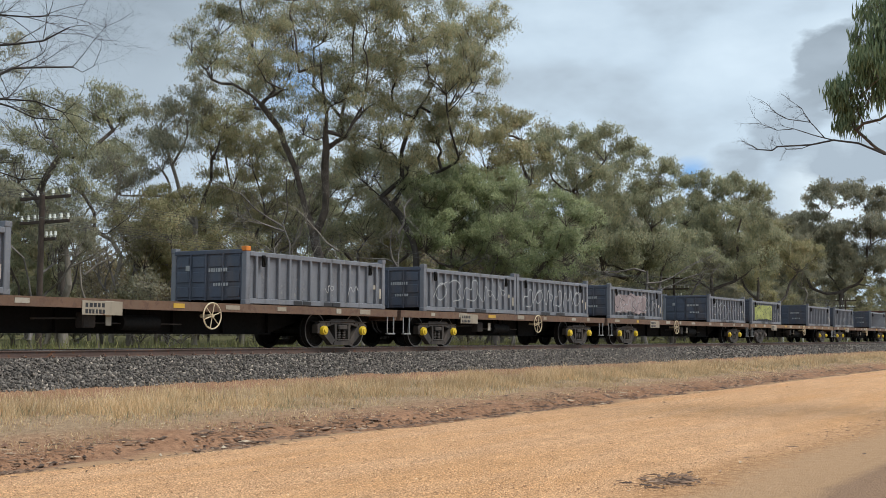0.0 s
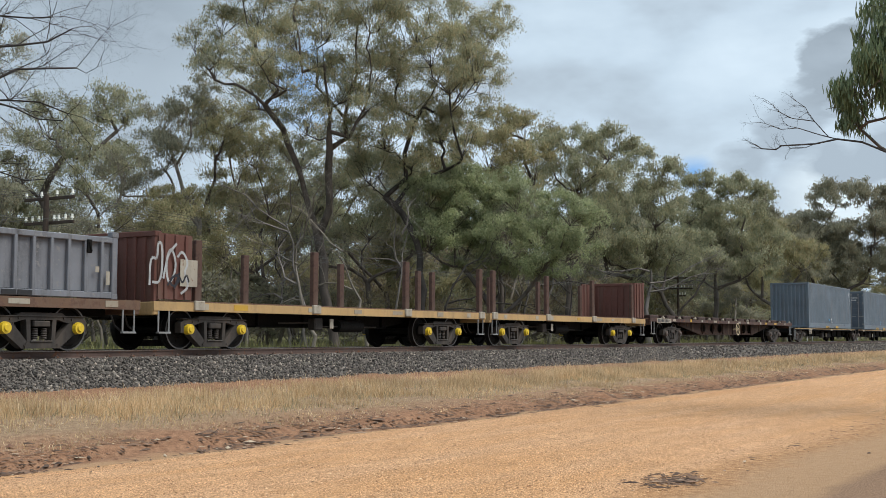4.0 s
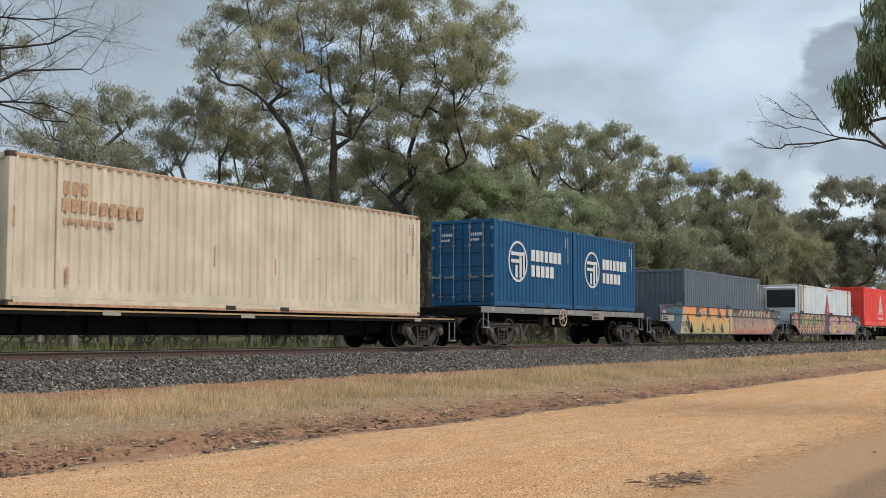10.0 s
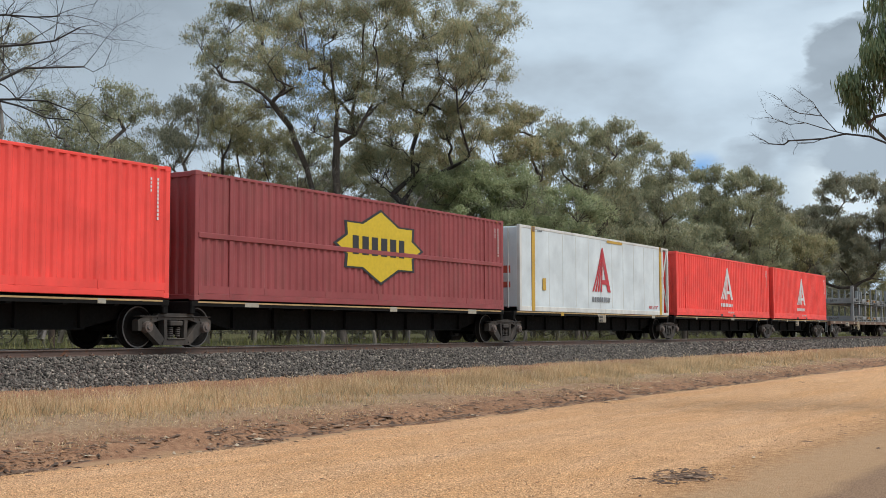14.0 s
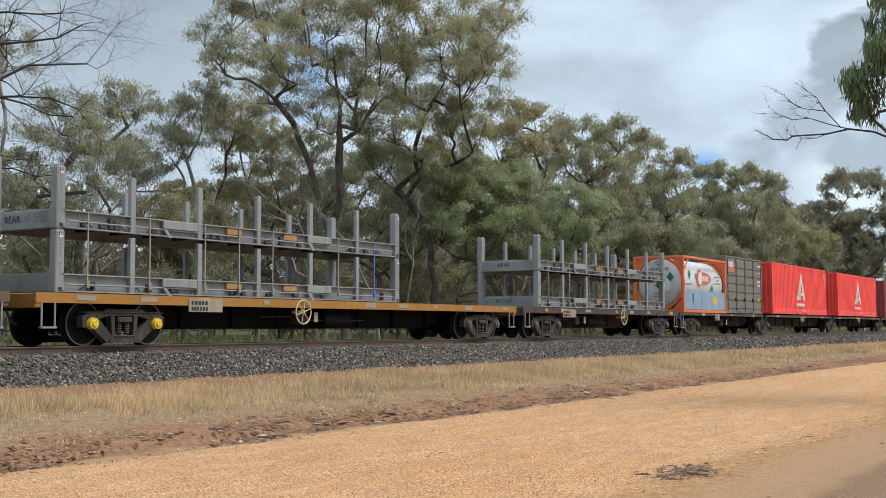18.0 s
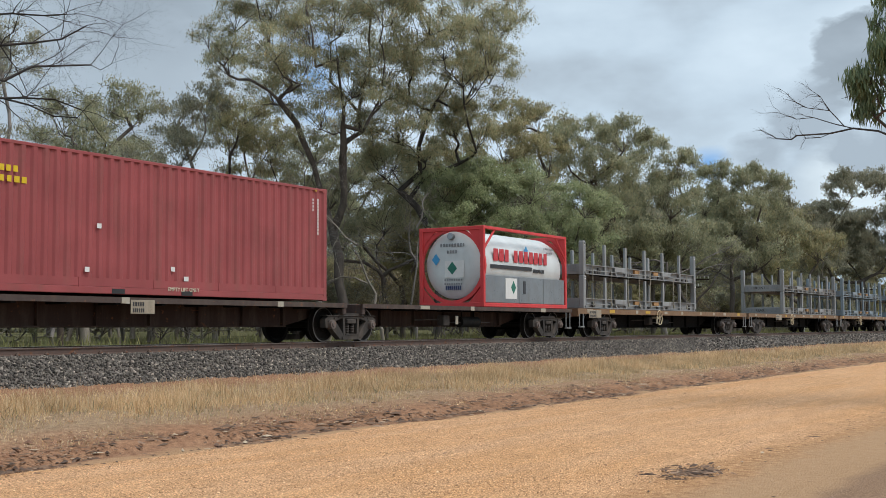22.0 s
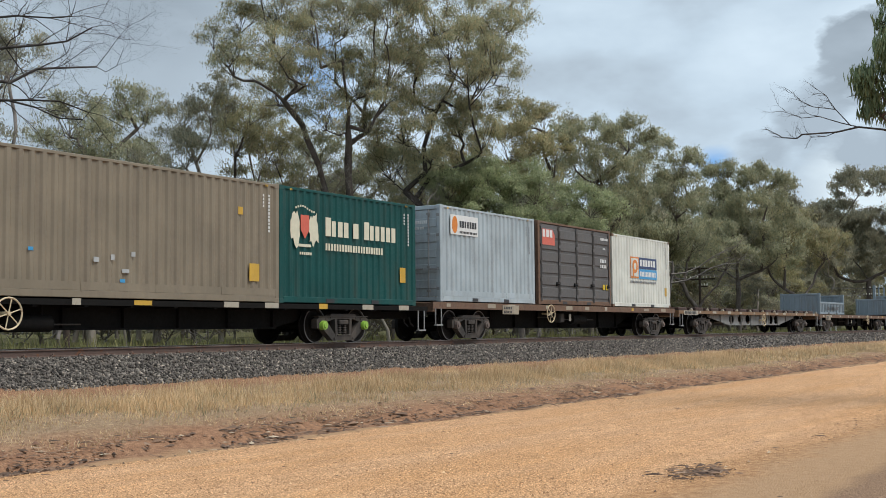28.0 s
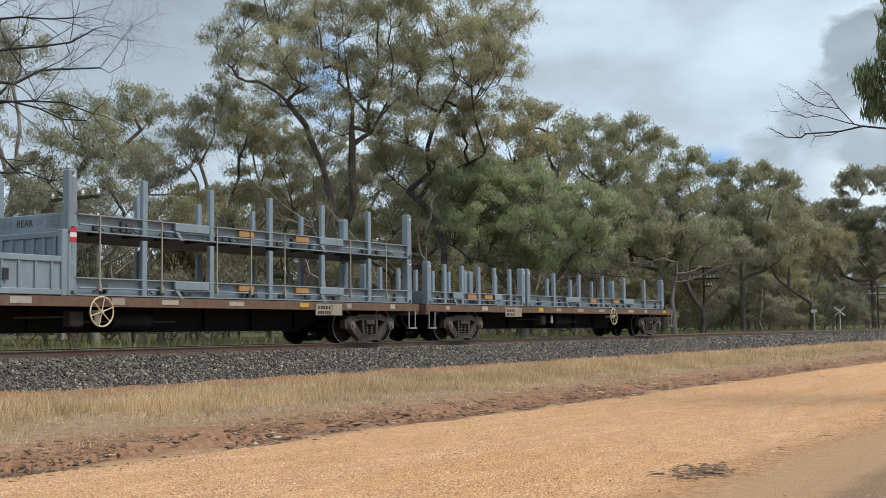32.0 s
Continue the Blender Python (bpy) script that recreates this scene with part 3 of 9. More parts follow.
def ground():
    xs = [-600, -300, -150, -80, -40, -20, -10, -5] + [i * 0.35 for i in range(0, 200)] + [70 + i * 1.5 for i in range(1, 50)] + [160, 200, 260, 340, 450, 600, 900, 1400, 2200]
    ys = [-900, -300, -100, -40, -15, -6, -2, 0, 1] + [1.5 + i * 0.25 for i in range(0, 40)] + [11.5 + i * 0.1 for i in range(0, 20)] + [13.5 + i * 0.25 for i in range(0, 36)] + [22.5 + i * 0.8 for i in range(1, 35)] + [54, 62, 75, 95, 120, 170, 260, 420, 700, 1500]
    vs = []
    for y in ys:
        for x in xs:
            z = ground_z(x, y)
            if -12 < x < 160 and -4 < y < 60:
                z += (0.035 if y > 11 or y < 3.5 else 0.012) * noise.noise(Vector((x * 0.5, y * 0.7, 0))) + 0.014 * noise.noise(Vector((x * 1.9, y * 1.9, 5)))
                if 11.3 < y < 13.2:
                    z += 0.10 * noise.noise(Vector((x * 0.9, y * 1.4, 9)))
            vs.append((x, y, z))
    w = len(xs)
    fs = [(j * w + i, j * w + i + 1, (j + 1) * w + i + 1, (j + 1) * w + i) for j in range(len(ys) - 1) for i in range(w - 1)]
    me = sheet("ground", vs, fs, "ground")
    me.shade_smooth()
    return tagged(new("ground", me), "ochre gravel road, red earth verge and dry bush floor", "ground", kind="structure")


def bed():
    """Ballast: a firm core and thousands of crushed stones on it."""
    prof = [(16.75, 0.40), (17.15, 0.58), (18.25, 1.07), (18.5, 1.09), (20.9, 1.09), (21.2, 1.07), (22.3, 0.58), (22.7, 0.40)]
    xs = [-60, -20, 0, 20, 60, 120, 240, 500, 1000]
    vs = [(x, y, z) for x in xs for y, z in prof]
    k = len(prof)
    fs = [(i * k + j, (i + 1) * k + j, (i + 1) * k + j + 1, i * k + j + 1) for i in range(len(xs) - 1) for j in range(k - 1)]
    core = tagged(new("ballast", sheet("ballast", vs, fs, "ballast")), "grey crushed-stone ballast bank under the track", "ballast", kind="structure")
    rng = np.random.default_rng(4)
    n1, n2 = 46000, 7000
    x = np.concatenate([rng.uniform(2, 50, n1), 50 + 75 * rng.random(n2) ** 1.4])
    s = rng.uniform(-0.16, 1.12, n1 + n2)
    y = 16.95 + 1.45 * s
    z = np.interp(y, [p[0] for p in prof], [p[1] for p in prof])
    size = rng.uniform(0.020, 0.050, n1 + n2) * np.where(x > 50, 1.5, 1.0)
    base = np.array([(1, 0, 0), (-1, 0, 0), (0, 1, 0), (0, -1, 0), (0, 0, 1), (0, 0, -1)], float)
    tri = np.array([(0, 2, 4), (2, 1, 4), (1, 3, 4), (3, 0, 4), (2, 0, 5), (1, 2, 5), (3, 1, 5), (0, 3, 5)])
    n = len(x)
    q = rng.normal(size=(n, 3, 3))
    q, _ = np.linalg.qr(q)
    b = base[None] * rng.uniform(0.45, 1.3, (n, 6, 1)) * np.array([1.25, 1.0, 0.7])
    v = np.einsum("nij,nkj->nki", q, b) * size[:, None, None] + np.stack([x, y, z + size * 0.35], 1)[:, None]
    f = tri[None] + 6 * np.arange(n)[:, None, None]
    ob = new("ballast_stones", sheet("ballast_stones", v.reshape(-1, 3), f.reshape(-1, 3), "ballast"))
    tagged(ob, "loose blue-grey crushed stones on the ballast bank", "stones", kind="stuff")


def rails():
    prof = [(-0.07, 0), (0.07, 0), (0.07, 0.012), (0.01, 0.03), (0.009, 0.115), (0.035, 0.125), (0.035, 0.146), (-0.035, 0.146), (-0.035, 0.125), (-0.009, 0.115), (-0.01, 0.03), (-0.07, 0.012)]
    for side in (-0.8, 0.8):
        s = Shape().prism([(TRACK_Y + side + a, RAIL_Z - 0.152 + b) for a, b in prof], -80, 700, "x")
        r = thing("rail", "rusty brown steel rail with a worn shiny head", "rail", "rails of the track")
        part("web", s, "rail", r)
        part("running_surface", Shape().box(-80, 700, TRACK_Y + side - 0.032, TRACK_Y + side + 0.032, RAIL_Z - 0.0055, RAIL_Z), "rail_top", r, "bright worn running surface")
        if side < 0:
            clip = shared(("rail_clip",), lambda: Shape().box(-0.05, 0.05, -0.06, 0.0, 0, 0.035, 0.01).rod((-0.03, -0.05, 0.04), (0.03, -0.02, 0.05), 0.012))
            for i in range(130):
                part("rail_clip", clip, "rail", r, at=(2 + i * 0.685, TRACK_Y + side - 0.07, RAIL_Z - 0.14))
    bearer = shared(("sleeper",), lambda: Shape().prism([(-1.25, 0.0), (1.25, 0.0), (1.25, 0.16), (0.55, 0.12), (-0.55, 0.12), (-1.25, 0.16)], -0.12, 0.12, "x"))
    for i in range(160):
        ob = new("sleeper", bearer)
        if not bearer.materials:
            bearer.materials.append(M["sleeper"])
        ob.location = (2 + i * 0.685, TRACK_Y, RAIL_Z - 0.305)
        tagged(ob, "concrete sleeper bedded in grey ballast", "sleeper", "sleepers of the track")


def blades(name, label, x, y, h, w, lean, material, seed):
    """Grass: two-piece bent blades."""
    rng = np.random.default_rng(seed)
    n = len(x)
    z = np.array([ground_z(0, b) for b in np.linspace(0, 60, 601)])
    z = np.interp(y, np.linspace(0, 60, 601), z) - 0.02
    a = rng.uniform(0, 2 * np.pi, n)
    d = np.stack([np.cos(a), np.sin(a), 0 * a], 1)
    l = rng.normal(0, lean, (n, 2)) * h[:, None]
    p = np.stack([x, y, z], 1)
    m = p + np.stack([l[:, 0] * 0.35, l[:, 1] * 0.35, h * 0.55], 1)
    e = p + np.stack([l[:, 0], l[:, 1], h], 1)
    w = w[:, None] if isinstance(w, np.ndarray) else w
    v = np.stack([p - d * w, p + d * w, m + d * w * 0.8, m - d * w * 0.8, e], 1).reshape(-1, 3)
    i = 5 * np.arange(n)[:, None]
    f = np.concatenate([i + np.array([0, 1, 2]), i + np.array([0, 2, 3]), i + np.array([3, 2, 4])])
    f = f[np.argsort(np.tile(np.arange(n), 3), kind="stable")]
    return tagged(new(name, sheet(name, v, f, material)), label, "grass", kind="stuff")


def grasses():
    rng = np.random.default_rng(11)
    n = 150000
    x = np.concatenate([rng.uniform(3, 45, int(n * 0.75)), 45 + 70 * rng.random(n - int(n * 0.75)) ** 1.3])
    y = rng.triangular(12.6, 14.7, 17.0, n)
    patch = np.array([noise.noise(Vector((a * 0.45, b * 1.1, 3))) + 0.6 * noise.noise(Vector((a * 2.1, b * 2.6, 8))) for a, b in zip(x, y)])
    keep = patch + rng.normal(0, 0.25, n) + 0.05 + 0.12 * np.clip((x - 16) / 20, -1, 1) > 0.0
    x, y, patch = x[keep], y[keep], patch[keep]
    h = np.clip(rng.gamma(4.0, 0.034, len(x)) * (1 + 0.9 * patch) * np.clip(1.35 - abs(y - 15.0) * 0.5, 0.4, 1.15), 0.03, 0.38)
    pale = rng.random(len(x)) < 0.90
    wide = np.where(x > 45, 0.011, 0.0042)
    blades("dry_grass", "pale straw-coloured dry grass on the verge", x[pale], y[pale], h[pale], wide[pale], 0.30, "straw", 5)
    low = ~pale
    blades("verge_weeds", "low grey-green weeds among the dry grass", x[low], y[low] - 0.35, h[low] * 0.6, wide[low] * 1.5, 0.6, "sage", 9)
    n = 42000
    x, y = 3 + 90 * rng.random(n) ** 1.7, 12.3 + 4.4 * rng.random(n)
    blades("grass_stubble", "short sparse dry stubble on red earth", x, y, rng.uniform(0.02, 0.07, n), 0.006, 0.6, "straw", 6)
    n = 36000
    x, y = 4 + 170 * rng.random(n) ** 1.2, 22.6 + 12 * rng.random(n)
    patch = np.array([noise.noise(Vector((a * 0.2, b * 0.3, 7))) for a, b in zip(x, y)])
    blades("bush_grass", "green and straw grass beyond the track", x, y, np.clip(rng.gamma(5, 0.075, n) * (1 + patch), 0.08, 0.9), 0.016, 0.25, "green_grass", 8)


def scatter(name, label, cat, x, y, size, material, seed, flat=1.0):
    rng = np.random.default_rng(seed)
    n = len(x)
    base = np.array([(1, 0, 0), (-1, 0, 0), (0, 1, 0), (0, -1, 0), (0, 0, 1), (0, 0, -1)], float)
    tri = np.array([(0, 2, 4), (2, 1, 4), (1, 3, 4), (3, 0, 4)])
    z = np.array([ground_z(a, b) + (0.035 if b > 11 or b < 3.5 else 0.012) * noise.noise(Vector((a * 0.5, b * 0.7, 0))) for a, b in zip(x, y)])
    a = rng.uniform(0, 2 * np.pi, n)
    r = np.zeros((n, 3, 3))
    r[:, 0, 0] = r[:, 1, 1] = np.cos(a)
    r[:, 0, 1], r[:, 1, 0], r[:, 2, 2] = -np.sin(a), np.sin(a), 1
    b = base[None] * rng.uniform(0.6, 1.3, (n, 6, 1)) * np.array([1.0, 1.0 / flat, 0.8 / flat])
    v = np.einsum("nij,nkj->nki", r, b) * size[:, None, None] + np.stack([x, y, z + size * 0.2], 1)[:, None]
    f = tri[None] + 6 * np.arange(n)[:, None, None]
    return tagged(new(name, sheet(name, v.reshape(-1, 3), f.reshape(-1, 3), material)), label, cat, kind="stuff")


def litter():
    rng = np.random.default_rng(21)
    n = 85000
    x = 5 + 34 * rng.random(n) ** 1.6
    y = rng.uniform(4.3, 11.3, n)
    scatter("road_gravel", "loose ochre gravel on the road", "gravel", x, y, rng.gamma(4.0, 0.0013, n) + 0.003, "pebble", 2)
    n = 8000
    x = 5 + 60 * rng.random(n) ** 1.2
    y = 11.98 + rng.normal(0, 0.17, n) * rng.choice((1.0, 2.2), n) + 0.16 * np.sin(x * 1.3) + 0.13 * np.sin(x * 0.47)
    scatter("bark_litter", "fallen bark strips and twigs in the gutter", "litter", x, y, rng.gamma(3.0, 0.017, n) + 0.006, "litter", 3, 4.0)
    n = 7000
    x = 5 + 60 * rng.random(n) ** 1.2
    scatter("earth_clods", "crumbled red earth along the gutter's edge", "earth", x, 12.35 + rng.normal(0, 0.22, n) + 0.2 * np.sin(x * 1.3) + 0.2 * np.sin(x * 0.47), rng.gamma(3.0, 0.0036, n) + 0.003, "clod", 13)
    n = 16000
    x = 5 + 55 * rng.random(n) ** 1.25
    scatter("verge_litter", "dry fallen gum leaves and chaff on the verge", "litter", x, 12.25 + 4.0 * rng.random(n) ** 1.5, rng.gamma(3.0, 0.006, n) + 0.006, "dry_leaf", 14, 3.0)
    k = rng.normal(0, 1, (420, 2)) * (0.30, 0.15) + (12.6, 4.55)
    k2 = rng.normal(0, 1, (160, 2)) * (0.5, 0.10) + (21.0, 11.75)
    k3 = rng.normal(0, 1, (90, 2)) * (0.35, 0.10) + (28.2, 11.9)
    k4 = rng.uniform((6, 1.5), (40, 11.5), (120, 2))
    k5 = rng.normal(0, 1, (160, 2)) * (9.0, 0.22) + (21.0, 4.4)
    k5 = k5[k5[:, 0] > 9]
    p = np.concatenate([k, k2, k3, k4, k5])
    scatter("leaf_litter", "small heaps of dead leaves and twigs on the road edge", "litter", p[:, 0], p[:, 1], rng.gamma(2.5, 0.012, len(p)) + 0.008, "litter", 4, 4.0)
    n = 900
    scatter("verge_stones", "scattered pale pebbles on the red verge", "stones", rng.uniform(4, 60, n), rng.uniform(12.2, 16.8, n), rng.uniform(0.008, 0.035, n), "pebble", 5)


ground()
bed()
rails()
grasses()
litter()
# ---- the train ----
# -- marks, emblems and writing --
def flat_y(pts, y=NEAR - 0.005, thick=0.004):
    return Shape().prism(pts, y - thick, y, "y")


def bars(x, z, w, h, n, gap=0.22, seed=0, tall=0.0):
    """A row of plain bars in place of a word."""
    rng = random.Random(seed)
    out, c = [], w / n
    for i in range(n):
        if tall and i == 0:
            out.append((x + i * c, z, c * (1 - gap * 0.6), h * (1 + tall)))
        else:
            out.append((x + i * c, z, c * (1 - gap) * rng.uniform(0.85, 1.05), h))
    return out


def rects(rs, y=NEAR - 0.005, thick=0.004):
    s = Shape()
    for x, z, w, h in rs:
        s.box(x, x + w, y - thick, y, z, z + h)
    return s


def rects_end(rs, x, thick=0.004):
    """On the leading end: (sideways from the middle, positive towards the road; height; width; height)."""
    s = Shape()
    for a, z, w, h in rs:
        s.box(x - thick, x, -a - w, -a, z, z + h)
    return s


def writing(text, size, x, y, z, turn=0):
    """Letters as a mesh, facing the road."""
    key = ("writing", text, size)
    if key not in CACHE:
        c = bpy.data.curves.new("writing", "FONT")
        c.body, c.size, c.extrude, c.align_x, c.resolution_u = text, size, 0.003, "CENTER", 2
        o = bpy.data.objects.new("writing", c)
        scene.collection.objects.link(o)
        me = bpy.data.meshes.new_from_object(o.evaluated_get(bpy.context.evaluated_depsgraph_get()))
        bpy.data.objects.remove(o)
        me.name = "writing"
        CACHE[key] = me
    return CACHE[key]


def put_writing(name, text, size, x, y, z, material, parent, label=""):
    me = writing(text, size, x, y, z)
    ob = part(name, me, material, parent, label)
    ob.rotation_euler = (radians(90), 0, 0)
    ob.location = (x, y, z)
    return ob


def star(s=1.0):
    p = [(0, 1.0), (0.42, 0.60), (0.78, 0.60), (0.76, 0.26), (1.0, 0), (0.76, -0.26), (0.78, -0.60), (0.42, -0.60), (0, -1.0), (-0.42, -0.60), (-0.78, -0.60), (-0.76, -0.26), (-1.0, 0), (-0.76, 0.26), (-0.78, 0.60), (-0.42, 0.60)]
    return [(a * s, b * s) for a, b in p]


def badge(parent, x, z, r, wide=1.15):
    part("emblem_border", flat_y([(x + a * wide, z + b) for a, b in star(r * 1.08)], NEAR - 0.003), "black", parent, "black emblem border")
    part("emblem", flat_y([(x + a * wide, z + b) for a, b in star(r)], NEAR - 0.008), "logo_yellow", parent, "yellow star emblem")
    part("emblem_lettering", rects(bars(x - 0.66 * r * wide, z - 0.26 * r, 1.32 * r * wide, 0.52 * r, 6, 0.3, 3), NEAR - 0.013), "black", parent, "black bars on the emblem")


def peak_shapes():
    """A tall peak in a unit box, x from -0.5 to 0.5: one solid leg with a foot bar, four fanned stripes."""
    out = [[(0.02, 1.0), (0.08, 1.0), (0.50, 0.0), (0.33, 0.0), (0.265, 0.17), (0.03, 0.17), (0.0, 0.27), (0.225, 0.27), (0.055, 0.72)]]
    for i in range(4):
        a, b = -0.50 + 0.145 * i, 0.085
        bow = 0.13 - 0.03 * i
        left = [(a + (0.01 + 0.012 * i - a) * f - bow * math.sin(math.pi * f) * -0.35, f) for f in (0, 0.25, 0.5, 0.75, 0.97)]
        right = [(x + b * (1 - f * 0.9), f) for x, f in left]
        out.append(left + right[::-1])
    return out


def tall_a(x, z, w, h, y=NEAR - 0.005):
    s = Shape()
    for i, pts in enumerate(peak_shapes()):
        s.prism([(x + a * w, z + b * h) for a, b in pts], y - 0.004 - 0.0008 * i, y)
    return s


def austral(parent, x, z, w, h, material="logo_white"):
    part("emblem", tall_a(x, z + h * 0.22, w, h * 0.78), material, parent, "tall peaked emblem")
    part("lettering", rects(bars(x - w * 0.50, z + h * 0.04, w * 1.0, h * 0.085, 8, 0.3, 5)), "logo_white" if material == "logo_white" else "grey_text", parent, "row of plain bars under the emblem")


def end_austral(parent, x):
    s = Shape()
    for i, pts in enumerate(peak_shapes()):
        s.prism([(-(a * 1.0 - 0.1), 1.2 + b * 0.72) for a, b in pts], x - 0.004 - 0.0008 * i, x, "x")
    part("end_emblem", s, "logo_white", parent, "white peaked emblem on the end")
    part("end_lettering", rects_end(bars(-0.55, 0.99, 0.95, 0.10, 8, 0.3, 6), x - 0.001), "logo_white", parent)


# -- containers --
def wave(x0, x1, pitch, deep, flip=1):
    """Corrugation: x and depth, from x0 to x1."""
    n = max(1, round((x1 - x0) / pitch))
    p = (x1 - x0) / n
    out = []
    for i in range(n):
        a = x0 + i * p
        out += [(a, 0.0), (a + p * 0.30, 0.0), (a + p * 0.48, deep), (a + p * 0.82, deep)]
    return out + [(x1, 0.0)]


def wave_panel(x0, x1, z0, z1, pitch, deep, y, out):
    w = wave(x0, x1, pitch, deep)
    s = Shape()
    vs = [(a, y + out * -d, z) for z in (z0, z1) for a, d in w]
    k = len(w)
    return s.add(vs, [(i, i + 1, k + i + 1, k + i) for i in range(k - 1)])


def wave_end(y0, y1, z0, z1, pitch, deep, x, out):
    w = wave(y0, y1, pitch, deep)
    vs = [(x + out * -d, a, z) for z in (z0, z1) for a, d in w]
    k = len(w)
    return Shape().add(vs, [(i, i + 1, k + i + 1, k + i) for i in range(k - 1)])


def box_frame(ob, L, h, mat, posts=(0.0,), rail=0.07, casting=None):
    """Corner posts, rails, end beams and corner castings."""
    a, b = -L / 2, L / 2
    W = -NEAR
    post = shared(("corner_post", round(h, 2)), lambda: Shape().box(-0.07, 0.07, -0.06, 0.06, 0.10, h - 0.10, 0.012))
    for x in (a + 0.075, b - 0.075):
        for y in (-W + 0.062, W - 0.062):
            part("corner_post", post, mat, ob, at=(x, y, 0))
    for p in posts:
        if p:
            for x in (a + p, b - p):
                part("lift_post", shared(("lift_post", round(h, 2)), lambda: Shape().box(-0.055, 0.055, -0.03, 0.03, 0.08, h, 0.01)), mat, ob, at=(x, -W + 0.027, 0))
    top = shared(("top_rail", L), lambda: Shape().box(a + 0.15, b - 0.15, -0.03, 0.03, -rail, 0.0, 0.01))
    low = shared(("bottom_rail", L), lambda: Shape().box(a + 0.15, b - 0.15, -0.035, 0.035, 0.0, 0.15, 0.012))
    for y in (-W + 0.032, W - 0.032):
        part("top_rail", top, mat, ob, at=(0, y, h - 0.01))
        part("bottom_rail", low, mat, ob, at=(0, y * 0.998, 0.02))
    beam = shared(("end_beam",), lambda: Shape().box(-0.05, 0.05, -W + 0.12, W - 0.12, -0.06, 0.06, 0.012))
    for x in (a + 0.06, b - 0.06):
        for z in (0.09, h - 0.07):
            part("end_beam", beam, mat, ob, at=(x, 0, z))
    cast = shared(("corner_casting",), lambda: Shape().box(-0.089, 0.089, -0.081, 0.081, -0.059, 0.059, 0.012))
    for x in (a + 0.089, b - 0.089):
        for y in (-W + 0.079, W - 0.079):
            for z in (0.06, h - 0.055):
                part("corner_casting", cast, casting or mat, ob, at=(x, y, z))


def pockets(ob, xs):
    for x in xs:
        part("fork_pocket", shared(("fork_pocket",), lambda: Shape().box(-0.17, 0.17, -0.004, 0.004, 0.0, 0.10)), "black", ob, "dark forklift pocket", at=(x, NEAR - 0.006, 0.03))


def doors(ob, L, h, mat, bar_mat):
    """Two door leaves with ribs and locking rods on the leading end."""
    x = -L / 2 + 0.06
    for side in (-1, 1):
        y0, y1 = (-1.12, -0.015) if side < 0 else (0.015, 1.12)
        s = Shape().box(x - 0.02, x + 0.02, y0, y1, 0.16, h - 0.14, 0.006)
        n = 5
        for i in range(n):
            z = 0.30 + (h - 0.6) * (i + 0.5) / n
            s.box(x - 0.045, x - 0.02, y0 + 0.06, y1 - 0.06, z - 0.13, z + 0.13, 0.02)
        d = part("door", s, mat, ob, "ribbed steel door leaf")
        for f in (0.28, 0.74):
            y = y0 + (y1 - y0) * f
            r = Shape().rod((x - 0.075, y, 0.14), (x - 0.075, y, h - 0.12), 0.021)
            for z in (0.3, 1.0, h - 0.9, h - 0.3):
                r.box(x - 0.10, x - 0.04, y - 0.05, y + 0.05, z, z + 0.06)
            r.box(x - 0.10, x - 0.08, y - 0.02, y + 0.34 * side, 0.95, 1.0)
            part("locking_rod", r, bar_mat, d, "locking rod with cams")
        part("door_code", rects_end(bars(-(y1 + y0) / 2 - 0.3, h - 0.55, 0.5, 0.10, 7, 0.3, 4) + bars(-(y1 + y0) / 2 - 0.25, h - 0.72, 0.35, 0.08, 4, 0.3, 5), x - 0.046), "logo_white", d, "row of pale bars")
    h4 = Shape()
    for z in (0.35, 0.95, h - 0.95, h - 0.35):
        for y in (-1.13, 1.13):
            h4.box(x - 0.06, x, y - 0.05, y + 0.05, z, z + 0.09)
    part("door_hinges", h4, bar_mat, ob)


